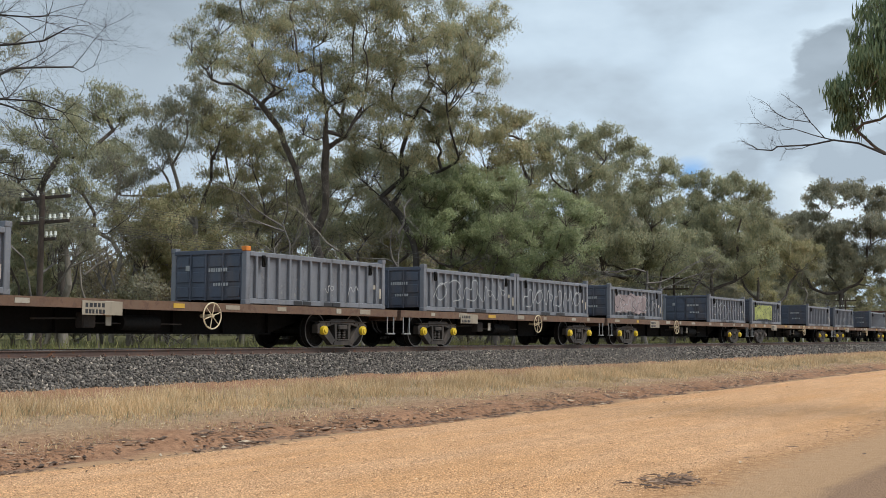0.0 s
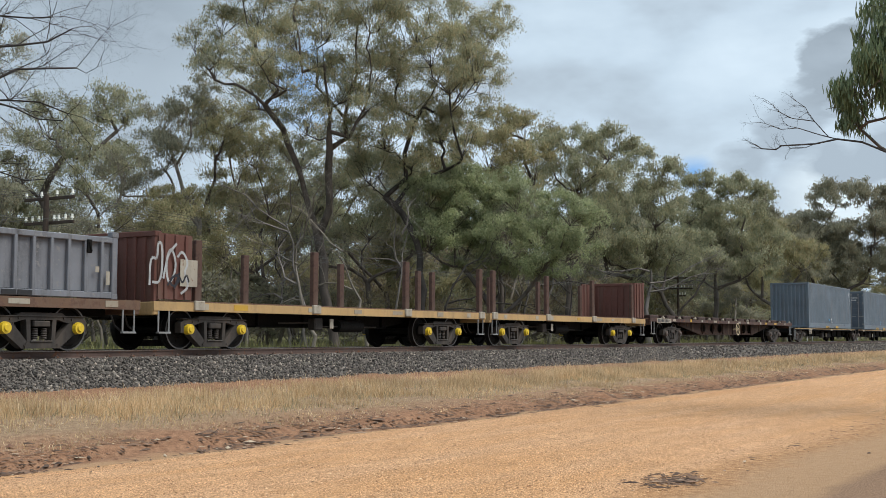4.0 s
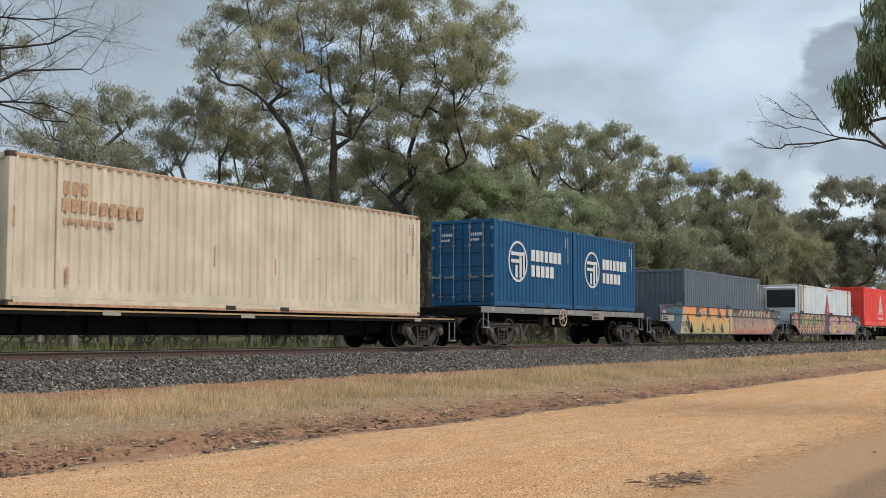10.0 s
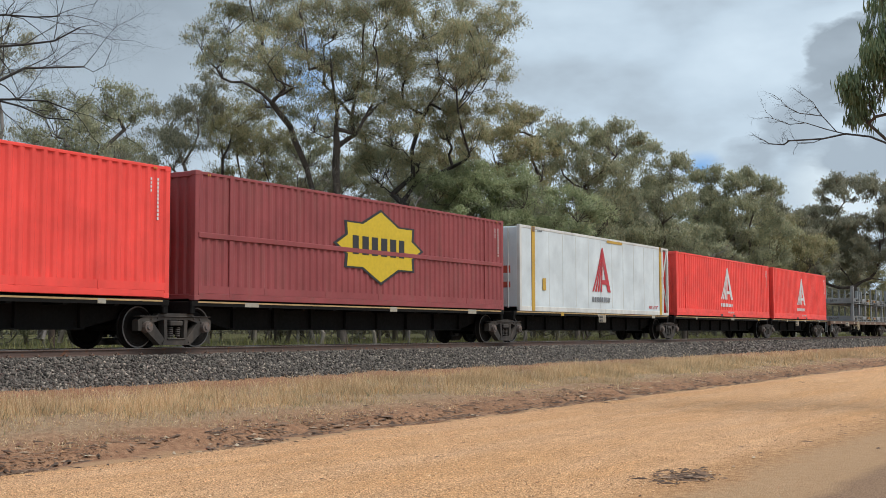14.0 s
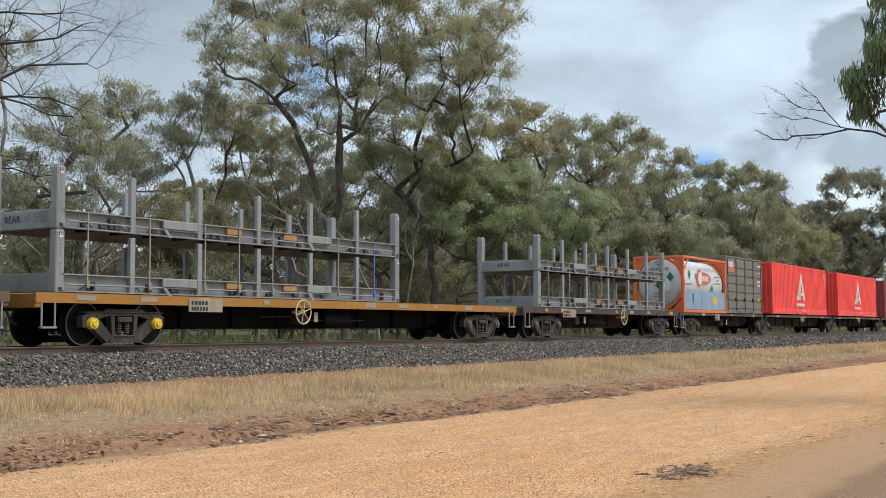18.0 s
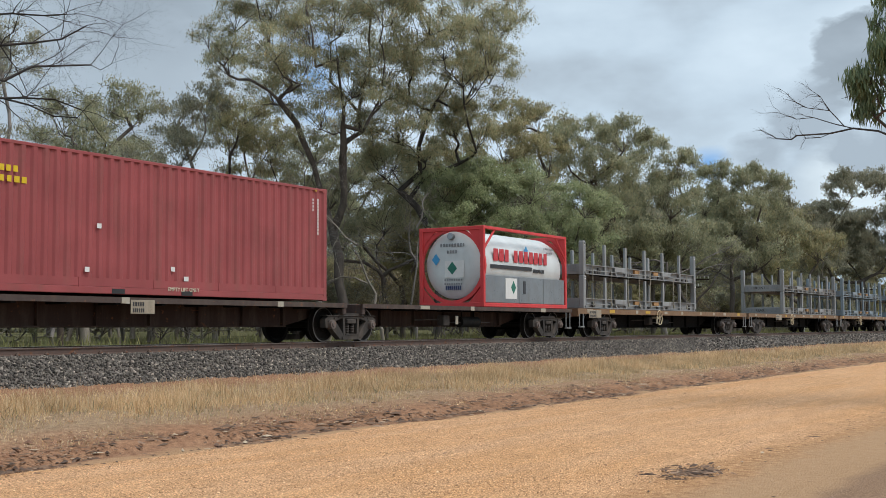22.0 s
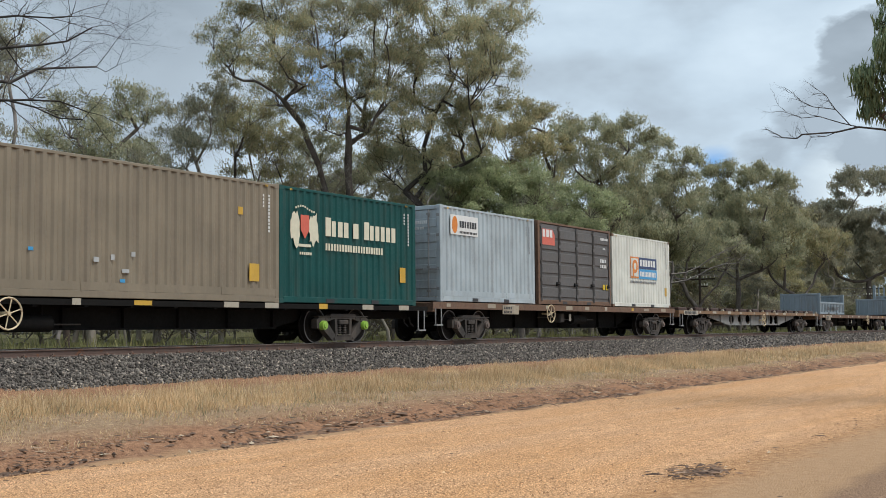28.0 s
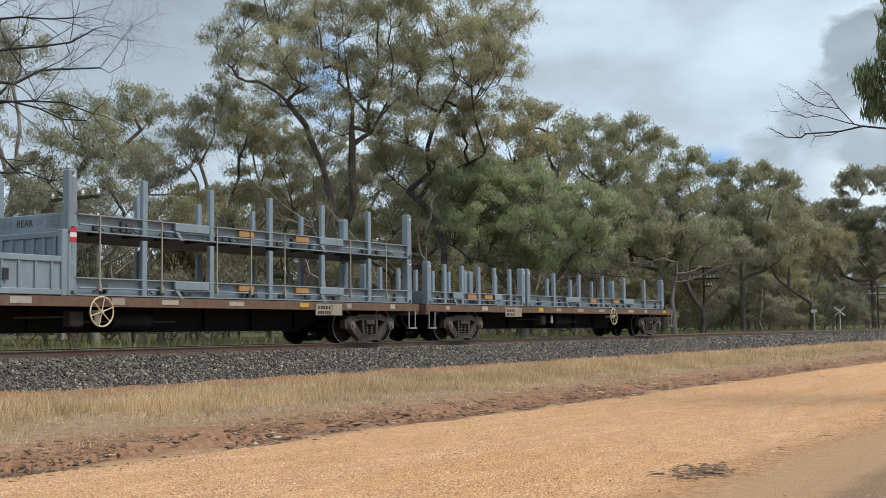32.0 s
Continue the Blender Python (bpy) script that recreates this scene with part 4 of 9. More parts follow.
def container(u, z, L, h, mat, label, lead="front", frame=None, pitch=0.278, deep=0.036, inset=0.0, door_mat=None, casting=None, low_band=False):
    ob = on_train(thing("shipping_container", label, "container", "containers on the train"), u + L / 2, z)
    a, b, W = -L / 2, L / 2, -NEAR
    frame = frame or mat
    box_frame(ob, L, h, frame, (0.0, inset), casting=casting)
    key = (round(L, 2), round(h, 2), pitch)
    z0 = 0.17 + (0.16 if low_band else 0.0)
    for y, o in ((-W + 0.004, -1), (W - 0.004, 1)):
        me = shared(("side_panel", *key, o, low_band), lambda: wave_panel(a + 0.14, b - 0.14, z0, h - 0.07, pitch, deep, y, o))
        part("side_panel", me, mat, ob, "corrugated steel side")
    if low_band:
        s = Shape().box(a + 0.14, b - 0.14, -W + 0.002, -W + 0.03, 0.17, 0.34)
        for i in range(1, 6):
            s.box(a + L * i / 6 - 0.015, a + L * i / 6 + 0.015, -W - 0.006, -W + 0.004, 0.15, 0.34)
        part("lower_band", s, mat, ob, "smooth panel along the bottom")
    part("roof", shared(("roof", *key), lambda: Shape().box(a + 0.1, b - 0.1, -W + 0.05, W - 0.05, h - 0.045, h - 0.02)), frame, ob)
    part("floor", shared(("floor", *key), lambda: Shape().box(a + 0.1, b - 0.1, -W + 0.06, W - 0.06, 0.06, 0.15)), "frame", ob)
    if lead == "front":
        part("end_panel", shared(("end_panel", round(h, 2)), lambda: wave_end(-1.1, 1.1, 0.15, h - 0.13, 0.25, 0.045, 0.0, -1)), mat, ob, "corrugated steel end", at=(a + 0.03, 0, 0))
    else:
        doors(ob, L, h, door_mat or mat, "frame" if lead == "dark" else "rack")
    part("rear_panel", shared(("rear_panel", round(h, 2)), lambda: wave_end(-1.1, 1.1, 0.15, h - 0.13, 0.25, 0.045, 0.0, 1)), mat, ob, at=(b - 0.03, 0, 0))
    part("roof_marking", rects([(b - 0.52, h - 0.10, 0.03, 0.05), (b - 0.46, h - 0.10, 0.03, 0.05), (a + 0.4, h - 0.10, 0.03, 0.05), (a + 0.46, h - 0.10, 0.03, 0.05)], NEAR - 0.002), "mark_yellow", ob)
    part("side_code", rects([(b - 0.42, h - 0.35 - i * 0.085, 0.05, 0.06) for i in range(11)] + [(b - 0.62, h - 0.35 - i * 0.085, 0.045, 0.055) for i in range(4)]), "logo_white" if mat not in ("ivory", "pale_blue", "cream") else "grey_text", ob, "upright column of small bars")
    return ob


def half_box(u, z, label, corner=None, spray=None, seed=0):
    """A half-height open-topped box, ribbed on the outside."""
    L, h, W = 6.058, 1.35, -NEAR
    a, b = -L / 2, L / 2
    ob = on_train(thing("half_height_container", label, "container", "half-height containers on the train"), u + L / 2, z)
    post = shared(("half_post",), lambda: Shape().box(-0.075, 0.075, -0.075, 0.075, 0.1, h - 0.05, 0.014))
    cast = shared(("corner_casting",), lambda: Shape().box(-0.089, 0.089, -0.081, 0.081, -0.059, 0.059, 0.012))
    for x in (a + 0.08, b - 0.08):
        for y in (-W + 0.08, W - 0.08):
            part("corner_post", post, "grey_box", ob, at=(x, y, 0))
            part("corner_casting", cast, "grey_box", ob, at=(x, y, 0.06))
            part("corner_casting", cast, corner if corner and x < 0 and y < 0 else "grey_box", ob, at=(x, y, h + 0.0))
    for y, o in ((-W + 0.06, -1), (W - 0.06, 1)):
        part("side_wall", shared(("half_wall",), lambda: Shape().box(a + 0.15, b - 0.15, -0.012, 0.012, 0.12, h - 0.08)), "grey_box", ob, "weathered side plate", at=(0, y - o * 0.045, 0))
        part("top_rail", shared(("half_top",), lambda: Shape().box(a + 0.15, b - 0.15, -0.045, 0.045, -0.12, 0.0, 0.015)), "grey_box", ob, at=(0, y + o * 0.01, h - 0.06))
        part("bottom_rail", shared(("half_low",), lambda: Shape().box(a + 0.15, b - 0.15, -0.045, 0.045, 0.02, 0.15, 0.012)), "grey_box", ob, at=(0, y + o * 0.01, 0))
        rib = shared(("half_rib",), lambda: Shape().box(-0.04, 0.04, -0.05, 0.05, 0.13, h - 0.16, 0.012))
        for i in range(13):
            part("rib", rib, "grey_box", ob, at=(a + 0.42 + i * (L - 0.84) / 12, y + o * 0.005, 0))
    for x, m, nm in ((a + 0.05, "grey_door", "end_door"), (b - 0.05, "grey_box", "rear_wall")):
        s = Shape().box(x - 0.02, x + 0.02, -W + 0.15, W - 0.15, 0.12, h - 0.06)
        for z0 in (0.18, 0.55, 0.92):
            for y0 in (-1.0, -0.45, 0.1, 0.62):
                s.box(x - 0.05, x - 0.02, y0, y0 + 0.40, z0, z0 + 0.26, 0.012)
        for y0 in (-0.5, 0.05, 0.55):
            s.rod((x - 0.07, y0, 0.1), (x - 0.07, y0, h - 0.1), 0.02)
        s.box(x - 0.06, x + 0.02, -W + 0.12, W - 0.12, h - 0.12, h - 0.01, 0.012)
        part(nm, s, m, ob, "dark blue-grey ribbed end door with locking rods" if x < 0 else "")
    part("end_code", rects_end(bars(0.05, 0.80, 0.62, 0.09, 8, 0.3, seed) + bars(0.2, 0.45, 0.5, 0.08, 6, 0.3, seed + 1) + bars(-0.7, 0.84, 0.14, 0.13, 1, 0.1, 2), a - 0.025), "spray_white", ob, "pale bars on the end door")
    part("load_floor", Shape().box(a + 0.1, b - 0.1, -W + 0.08, W - 0.08, 0.1, 0.16), "frame", ob)
    for x in (a + 0.63, b - 0.80):
        part("lashing_bracket", shared(("lashing_bracket",), lambda: Shape().box(-0.06, 0.06, -0.05, 0.0, -0.14, 0.14, 0.012).rod((-0.03, -0.06, 0.08), (0.03, -0.06, -0.10), 0.02)), "frame", ob, at=(x, NEAR + 0.01, h - 0.28))
    pockets(ob, (-1.0, -0.62, 0.28, 0.66))
    rng = random.Random(seed)
    part("placard", rects([(b - 0.33, 0.3, 0.10, 0.28), (b - 0.62, 0.55, 0.10, 0.12)], NEAR - 0.002), "mark_white", ob)
    if spray:
        scrawl(ob, spray, a + 0.5, b - 0.7, 0.22, h - 0.25, seed)
    return ob


def stroke(s, pts, w, y):
    """A painted line along pts, in the side's plane."""
    for (x0, z0), (x1, z1) in zip(pts, pts[1:]):
        dx, dz = x1 - x0, z1 - z0
        k = math.hypot(dx, dz) or 1
        nx, nz = -dz / k * w, dx / k * w
        y -= 0.00012
        s.add([(x0 + nx, y, z0 + nz), (x0 - nx, y, z0 - nz), (x1 - nx, y, z1 - nz), (x1 + nx, y, z1 + nz)], [(0, 1, 2, 3)])


def curl(cx, cz, w, h, rng, turns=1.0):
    p0, p1 = rng.uniform(0, 6.28), rng.uniform(0, 6.28)
    fx, fz = rng.uniform(0.7, 1.6), rng.uniform(0.7, 1.6)
    return [(cx + w * math.sin(p0 + fx * t * turns), cz + h * math.sin(p1 + fz * t * turns)) for t in [i * 0.35 for i in range(16)]]


def tag_shape(x, z, w, h, rng):
    """One angular sprayed shape: a bent stroke that doubles back, in place of a letter."""
    k = rng.randrange(5)
    path = (((0, 0), (0.25, 0.9), (0.5, 0.2), (0.8, 1.0), (1.0, 0.4)),
            ((0, 0.8), (0.4, 1.0), (0.9, 0.7), (0.45, 0.45), (0.95, 0.1), (0.3, 0.0)),
            ((0, 0.2), (0.5, 0.95), (0.95, 0.5), (0.4, 0.05), (0.1, 0.6), (0.9, 0.9)),
            ((0, 0.1), (0.1, 0.6), (0.5, 0.5), (0.55, 0.95), (0.9, 0.9), (0.8, 0.05), (0.2, 0.15)),
            ((0, 0.5), (0.35, 0.05), (0.45, 1.0), (0.7, 0.25), (1.0, 0.6), (0.6, 0.7)))[k]
    pts = [(x + w * (a + rng.uniform(-0.06, 0.06)), z + h * (b + rng.uniform(-0.06, 0.06))) for a, b in path]
    for _ in range(2):
        out = [pts[0]]
        for (a, b), (c, d) in zip(pts, pts[1:]):
            out += [(a * 0.75 + c * 0.25, b * 0.75 + d * 0.25), (a * 0.25 + c * 0.75, b * 0.25 + d * 0.75)]
        pts = out + [pts[-1]]
    return pts


def scrawl(ob, kinds, x0, x1, z0, z1, seed, y=NEAR - 0.004, wide=0.02):
    """Spray-painted scrawl: angular looping lines in place of unreadable tags."""
    rng = random.Random(seed)
    for j, (mat, n, w) in enumerate(kinds):
        if mat in ("spray_lime", "spray_blush"):
            # a faded filled patch under the lines
            x2 = x0 + (x1 - x0) * 0.72
            pts = [(x0 + (x2 - x0) * i / 12, z1 - 0.12 * rng.random()) for i in range(13)] + [(x2 - (x2 - x0) * i / 12, z0 + 0.12 * rng.random()) for i in range(13)]
            part("spray_shape", flat_y(pts, y - 0.002 * j, 0.001), mat, ob, "faded sprayed patch")
            continue
        s = Shape()
        c = (x1 - x0) / max(n, 1)
        for i in range(n):
            if n < 3:
                cx = x0 + (x1 - x0) * rng.uniform(0.1, 0.8)
                stroke(s, tag_shape(cx, z0 + 0.1, 0.45, 0.35, rng), w, y - 0.002 * j)
                continue
            stroke(s, tag_shape(x0 + c * i - 0.05, z0 + rng.uniform(0, 0.12), c * 1.05, (z1 - z0) * rng.uniform(0.75, 0.98), rng), w, y - 0.002 * j)
        part("spray_scrawl", s, mat, ob, "looping spray-painted lines")


def blob(cx, cz, rx, rz, rng, n=18, rough=0.18):
    return [(cx + rx * (1 + rng.uniform(-rough, rough)) * math.cos(6.2832 * i / n), cz + rz * (1 + rng.uniform(-rough, rough)) * math.sin(6.2832 * i / n)) for i in range(n)]


def reefer(u, z, L, h, label, unit="front", low=0.0):
    """A refrigerated container with smooth insulated sides; the cooling unit sits in an open frame."""
    ob = on_train(thing("refrigerated_container", label, "container", "containers on the train"), u + L / 2, z)
    a, b, W = -L / 2, L / 2, -NEAR
    wall0, wall1 = (a + 0.62, b) if unit == "front" else (a, b - 0.62)
    s = Shape().box(wall0 + 0.05, wall1 - 0.05, -W + 0.012, W - 0.012, 0.16, h - 0.05, 0.01)
    part("insulated_body", s, "white", ob, "smooth white insulated body")
    for i in range(1, 12):
        x = wall0 + (wall1 - wall0) * i / 12
        part("panel_joint", shared(("panel_joint", round(h, 2)), lambda: Shape().box(-0.012, 0.012, -0.004, 0.004, 0.22, h - 0.14)), "pipe", ob, at=(x, -W + 0.010, 0))
    for z0, z1, y in ((h - 0.10, h, -W + 0.008), (0.0, 0.17, -W + 0.008)):
        for sgn in (1, -1):
            yy = sorted((sgn * (y - 0.008), sgn * (y + 0.06)))
            part("side_rail", Shape().box(wall0, wall1, yy[0], yy[1], z0, z1, 0.01), "pipe", ob, "off-white aluminium rail")
    end = wall1 if unit == "front" else wall0
    for x in (wall0 + 0.06, wall1 - 0.06):
        for y in (-W + 0.06, W - 0.06):
            part("corner_post", shared(("reefer_post", round(h, 2)), lambda: Shape().box(-0.07, 0.07, -0.062, 0.062, 0.0, h, 0.012)), "pipe", ob, at=(x, y, 0))
    c = (L - 12.192) / 2
    for x in (a + c, b - c):
        part("lift_post", shared(("reefer_stripe", round(h, 2)), lambda: Shape().box(-0.115, 0.115, -0.012, 0.006, 0.02, h - 0.0)), "mark_yellow", ob, "yellow lifting-post stripe", at=(x, -W - 0.002, 0))
        part("lift_plate", shared(("lift_plate",), lambda: Shape().box(-0.09, 0.09, -0.012, 0.012, -0.09, 0.09, 0.01)), "sill_yellow", ob, at=(x, -W - 0.012, h - 0.10))
    part("warning_plate", rects([(b - 1.62, 0.75, 0.26, 0.42)] if unit == "front" else [(a + 1.7, 0.75, 0.26, 0.42)]), "mark_yellow", ob, "yellow notice plate")
    part("roof_notice", rects([(0.0 + 0.3, h - 0.17, 1.55, 0.10)]), "mark_yellow", ob, "long yellow notice strip")
    hz = []
    for x in (a + c + 0.35, b - c + 0.3):
        hz += [(x + i * 0.09, h - 0.16, 0.05, 0.05) for i in range(4)]
    part("hazard_marks", rects(hz), "black", ob)
    if unit == "front":
        x = a + 0.05
        f = Shape()
        for y in (-W + 0.05, W - 0.05):
            f.box(x - 0.05, x + 0.05, y - 0.05, y + 0.05, 0, h, 0.012)
            f.rod((x, y, h - 0.05), (wall0, y, h * 0.52), 0.03)
            f.rod((x, y, 0.35), (wall0, y, h * 0.52), 0.03)
            f.box(x, wall0 + 0.05, y - 0.04, y + 0.04, h - 0.09, h - 0.01)
            f.box(x, wall0 + 0.05, y - 0.04, y + 0.04, 0.0, 0.10)
        f.box(x - 0.05, x + 0.05, -W, W, h - 0.10, h, 0.012).box(x - 0.05, x + 0.05, -W, W, 0.0, 0.10, 0.012).box(x - 0.03, x + 0.03, -W, W, 0.62, 0.70)
        part("end_frame", f, "pipe", ob, "open white tube frame round the cooling unit")
        g = Shape().box(a + 0.16, wall0 + 0.06, -0.98, 0.92, 0.72, h - 0.12, 0.06)
        g.box(a + 0.13, a + 0.18, -0.95, -0.35, 0.85, 1.35, 0.02).box(a + 0.13, a + 0.18, 0.25, 0.9, 0.8, 1.5, 0.02)
        cu = part("cooling_unit", g, "white", ob, "white cooling unit with a black grille")
        k = Shape().box(a + 0.10, a + 0.17, -0.94, 0.80, 1.62, h - 0.30, 0.03)
        for i in range(5):
            zz = 1.72 + i * 0.19
            k.box(a + 0.08, a + 0.11, -0.86, 0.62, zz, zz + 0.05)
        part("grille", k, "grille", cu, "slatted black grille")
        part("display", Shape().box(a + 0.125, a + 0.16, 0.34, 0.56, 0.86, 1.45, 0.01).box(a + 0.125, a + 0.16, -0.80, -0.60, 0.92, 1.08, 0.01), "grille", cu)
        part("fuel_tank", Shape().box(a + 0.12, wall0, -1.0, 1.0, 0.14, 0.55, 0.03), "steel", ob, "steel tank below the cooling unit")
    else:
        x = b - 0.05
        f = Shape()
        for y in (-W + 0.05, W - 0.05):
            f.box(x - 0.05, x + 0.05, y - 0.05, y + 0.05, 0, h, 0.012)
            f.rod((x, y, h - 0.05), (wall1, y, h * 0.52), 0.03)
            f.rod((x, y, 0.1), (wall1, y, h * 0.52), 0.03)
            f.box(wall1 - 0.05, x, y - 0.04, y + 0.04, h - 0.09, h - 0.01)
            f.box(wall1 - 0.05, x, y - 0.04, y + 0.04, 0.0, 0.10)
        part("end_frame", f, "pipe", ob, "open white tube frame")
        part("cooling_unit", Shape().box(wall1 - 0.04, b - 0.14, -0.98, 0.92, 0.5, h - 0.12, 0.06), "white", ob)
        for y in (-0.56, 0.56):
            leaf_ = part("rear_door", Shape().box(a - 0.01, a + 0.04, y - 0.55, y + 0.55, 0.14, h - 0.08, 0.01), "white", ob, "white door with locking rods")
            for k in (-0.22, 0.22):
                part("lock_rod", Shape().rod((a - 0.04, y + k, 0.1), (a - 0.04, y + k, h - 0.1), 0.022), "pipe", leaf_)
        part("door_marks", rects_end([(0.5, 1.3, 0.35, 0.25), (0.45, 0.8, 0.4, 0.2), (-0.7, 1.5, 0.3, 0.2)], a - 0.012), "logo_coral", ob)
    return ob


def tank(u, z, frame_mat, label, kind):
    """A 20 ft tank container: shell, end frames, side skirt."""
    L, h, W = 6.058, 2.591, -NEAR
    a, b = -L / 2, L / 2
    ob = on_train(thing("tank_container", label, "tank", "tank containers on the train"), u + L / 2, z)
    s = Shape()
    s.smooth = True
    prof = [(0.001, a + 0.10), (0.55, a + 0.11), (0.95, a + 0.17), (1.10, a + 0.28), (1.14, a + 0.45), (1.14, b - 0.45), (1.10, b - 0.28), (0.95, b - 0.17), (0.55, b - 0.11), (0.001, b - 0.10)]
    s.lathe(prof, (0, 0, 1.37), 48, "x")
    part("shell", s, "tank_white", ob, "white tank shell with a dished end")
    for x in (a + 0.06, b - 0.06):
        f = Shape()
        for y in (-W + 0.07, W - 0.07):
            f.box(x - 0.06, x + 0.06, y - 0.07, y + 0.07, 0.0, h, 0.015)
        f.box(x - 0.055, x + 0.055, -W + 0.1, W - 0.1, h - 0.13, h, 0.012).box(x - 0.055, x + 0.055, -W + 0.1, W - 0.1, 0.0, 0.14, 0.012)
        ring = Shape().lathe([(1.12, -0.05), (1.24, -0.05), (1.24, 0.05), (1.12, 0.05), (1.12, -0.05)], (x + (0.04 if x < 0 else -0.04), 0, 1.33), 40, "x")
        ring.smooth = True
        part("end_frame", f, frame_mat, ob, "painted steel end frame")
        part("end_ring", ring, frame_mat, ob)
        for sy in (-1, 1):
            for zz, sz in ((0.1, 1), (h - 0.1, -1)):
                g = Shape().prism([(sy * (W - 0.1), zz), (sy * (W - 0.62), zz), (sy * (W - 0.1), zz + sz * 0.55)], x - 0.02, x + 0.02, "x")
                part("gusset", g, frame_mat, ob)
    for y in (-W + 0.05, W - 0.05):
        part("top_rail", Shape().box(a + 0.1, b - 0.1, y - 0.045, y + 0.045, h - 0.10, h, 0.012), frame_mat, ob)
        part("bottom_rail", Shape().box(a + 0.1, b - 0.1, y - 0.05, y + 0.05, 0.0, 0.13, 0.012), frame_mat, ob)
    y = -W + 0.06
    part("brace", Shape().rod((a + 0.1, y, h - 0.75), (a + 0.85, y, h - 0.06), 0.04), frame_mat, ob)
    part("brace", Shape().rod((b - 0.1, y, h - 0.75), (b - 0.85, y, h - 0.06), 0.04), frame_mat, ob)
    xs = [a + 0.13, a + 2.45, a + 4.25, b - 0.13]
    for x0, x1 in zip(xs, xs[1:]):
        part("side_skirt", Shape().box(x0 + 0.015, x1 - 0.015, y - 0.02, y + 0.02, 0.14, 1.02, 0.012), "tank_panel" if kind == "orange" else "steel", ob, "panel of the service skirt")
    part("skirt_handle", Shape().box(a + 1.25 if kind == "orange" else a + 2.75, (a + 1.40) if kind == "orange" else a + 2.93, y - 0.03, y - 0.005, 0.45, 0.90, 0.03), "grille", ob)
    part("inspection_port", Shape().rod((a + 0.16, 0.05, 2.28), (a + 0.02, 0.05, 2.30), 0.11, seg=16), "steel", ob)
    fy = -1.150
    if kind == "orange":
        part("emblem", flat_y(blob(-0.1, 1.62, 1.02, 0.30, random.Random(1), 24, 0.0), fy), "logo_coral", ob, "coral oval emblem")
        part("emblem_ring", flat_y(blob(-0.75, 1.64, 0.40, 0.42, random.Random(1), 24, 0.0), fy - 0.004), "logo_coral", ob)
        part("emblem_disc", flat_y(blob(-0.62, 1.62, 0.28, 0.30, random.Random(1), 24, 0.0), fy - 0.010), "logo_white", ob)
        part("lettering", rects(bars(-0.24, 1.50, 0.85, 0.24, 3, 0.25, 2), fy - 0.008), "logo_white", ob)
        part("notice", rects([(a + 0.25, 1.45, 0.85, 0.55)], fy + 0.012), "logo_white", ob, "white notice panel")
        part("hazard_diamond", flat_y([(a + 0.93, 2.0), (a + 1.13, 1.75), (a + 0.93, 1.5), (a + 0.73, 1.75)], fy), "logo_green", ob, "green hazard diamond")
        part("hazard_diamond", flat_y([(1.05, 1.35), (1.22, 1.13), (1.05, 0.92 + 0.1), (0.88, 1.13)], fy - 0.004), "logo_green", ob)
        part("small_text", rects(bars(a + 0.5, 1.28, 0.75, 0.07, 8, 0.3, 1) + bars(1.4, 1.72, 0.95, 0.07, 9, 0.3, 2) + bars(1.75, 1.55, 0.4, 0.07, 4, 0.3, 2) + bars(1.4, 1.40, 0.95, 0.06, 11, 0.3, 2), fy), "grey_text", ob)
        part("warning_plate", rects([(1.0, 0.42, 0.30, 0.36), (1.4, 0.42, 0.30, 0.36)], y - 0.024), "logo_yellow", ob)
        part("dark_panel", rects([(b - 2.15, 0.16, 1.98, 0.84)], y - 0.0205, 0.002), "tank_panel", ob)
    else:
        part("lettering", rects(bars(a + 0.75, 1.50, 1.15, 0.40, 3, 0.2, 2) + bars(a + 2.15, 1.50, 2.55, 0.40, 7, 0.2, 3), fy - 0.004), "logo_red", ob, "red bars in place of a name")
        part("stripe", rects([(a + 0.55, 1.25, 2.9, 0.13)], fy), "black", ob)
        part("small_lettering", rects(bars(a + 3.55, 1.20, 0.85, 0.13, 9, 0.25, 3), fy), "black", ob)
        part("hazard_diamond", flat_y([(a + 3.25, 2.12), (a + 3.40, 1.95), (a + 3.25, 1.80), (a + 3.10, 1.95)], fy + 0.12), "logo_sky", ob, "blue hazard diamond")
        part("notice", rects([(a + 1.5, 0.28, 0.80, 0.68)], y - 0.022), "logo_white", ob)
        part("placard_diamond", flat_y([(a + 2.05, 0.88), (a + 2.22, 0.66), (a + 2.05, 0.44), (a + 1.88, 0.66)], y - 0.028), "logo_green", ob, "green hazard diamond")
        part("small_text", rects(bars(b - 1.5, 2.05, 0.8, 0.07, 8, 0.3, 1) + bars(b - 1.3, 1.90, 0.5, 0.07, 5, 0.3, 1), fy + 0.10), "grey_text", ob)
    xe = a + 0.085
    part("end_text", rects_end(bars(-0.45, 1.95, 0.95, 0.11, 9, 0.3, 1) + bars(-0.2, 1.74, 0.42, 0.10, 4, 0.3, 1) + bars(-0.3, 0.85, 0.7, 0.06, 8, 0.3, 1) + bars(-0.3, 0.72, 0.7, 0.06, 8, 0.3, 2), xe), "grey_text", ob)
    part("end_diamond", Shape().prism([(-0.55, 1.85), (-0.72, 1.62), (-0.55, 1.40), (-0.38, 1.62)], xe - 0.012, xe - 0.008, "x") if kind == "orange" else Shape().prism([(0.62, 1.75), (0.47, 1.55), (0.62, 1.36), (0.77, 1.55)], xe + 0.0, xe + 0.004, "x"), "logo_green" if kind == "orange" else "logo_sky", ob)
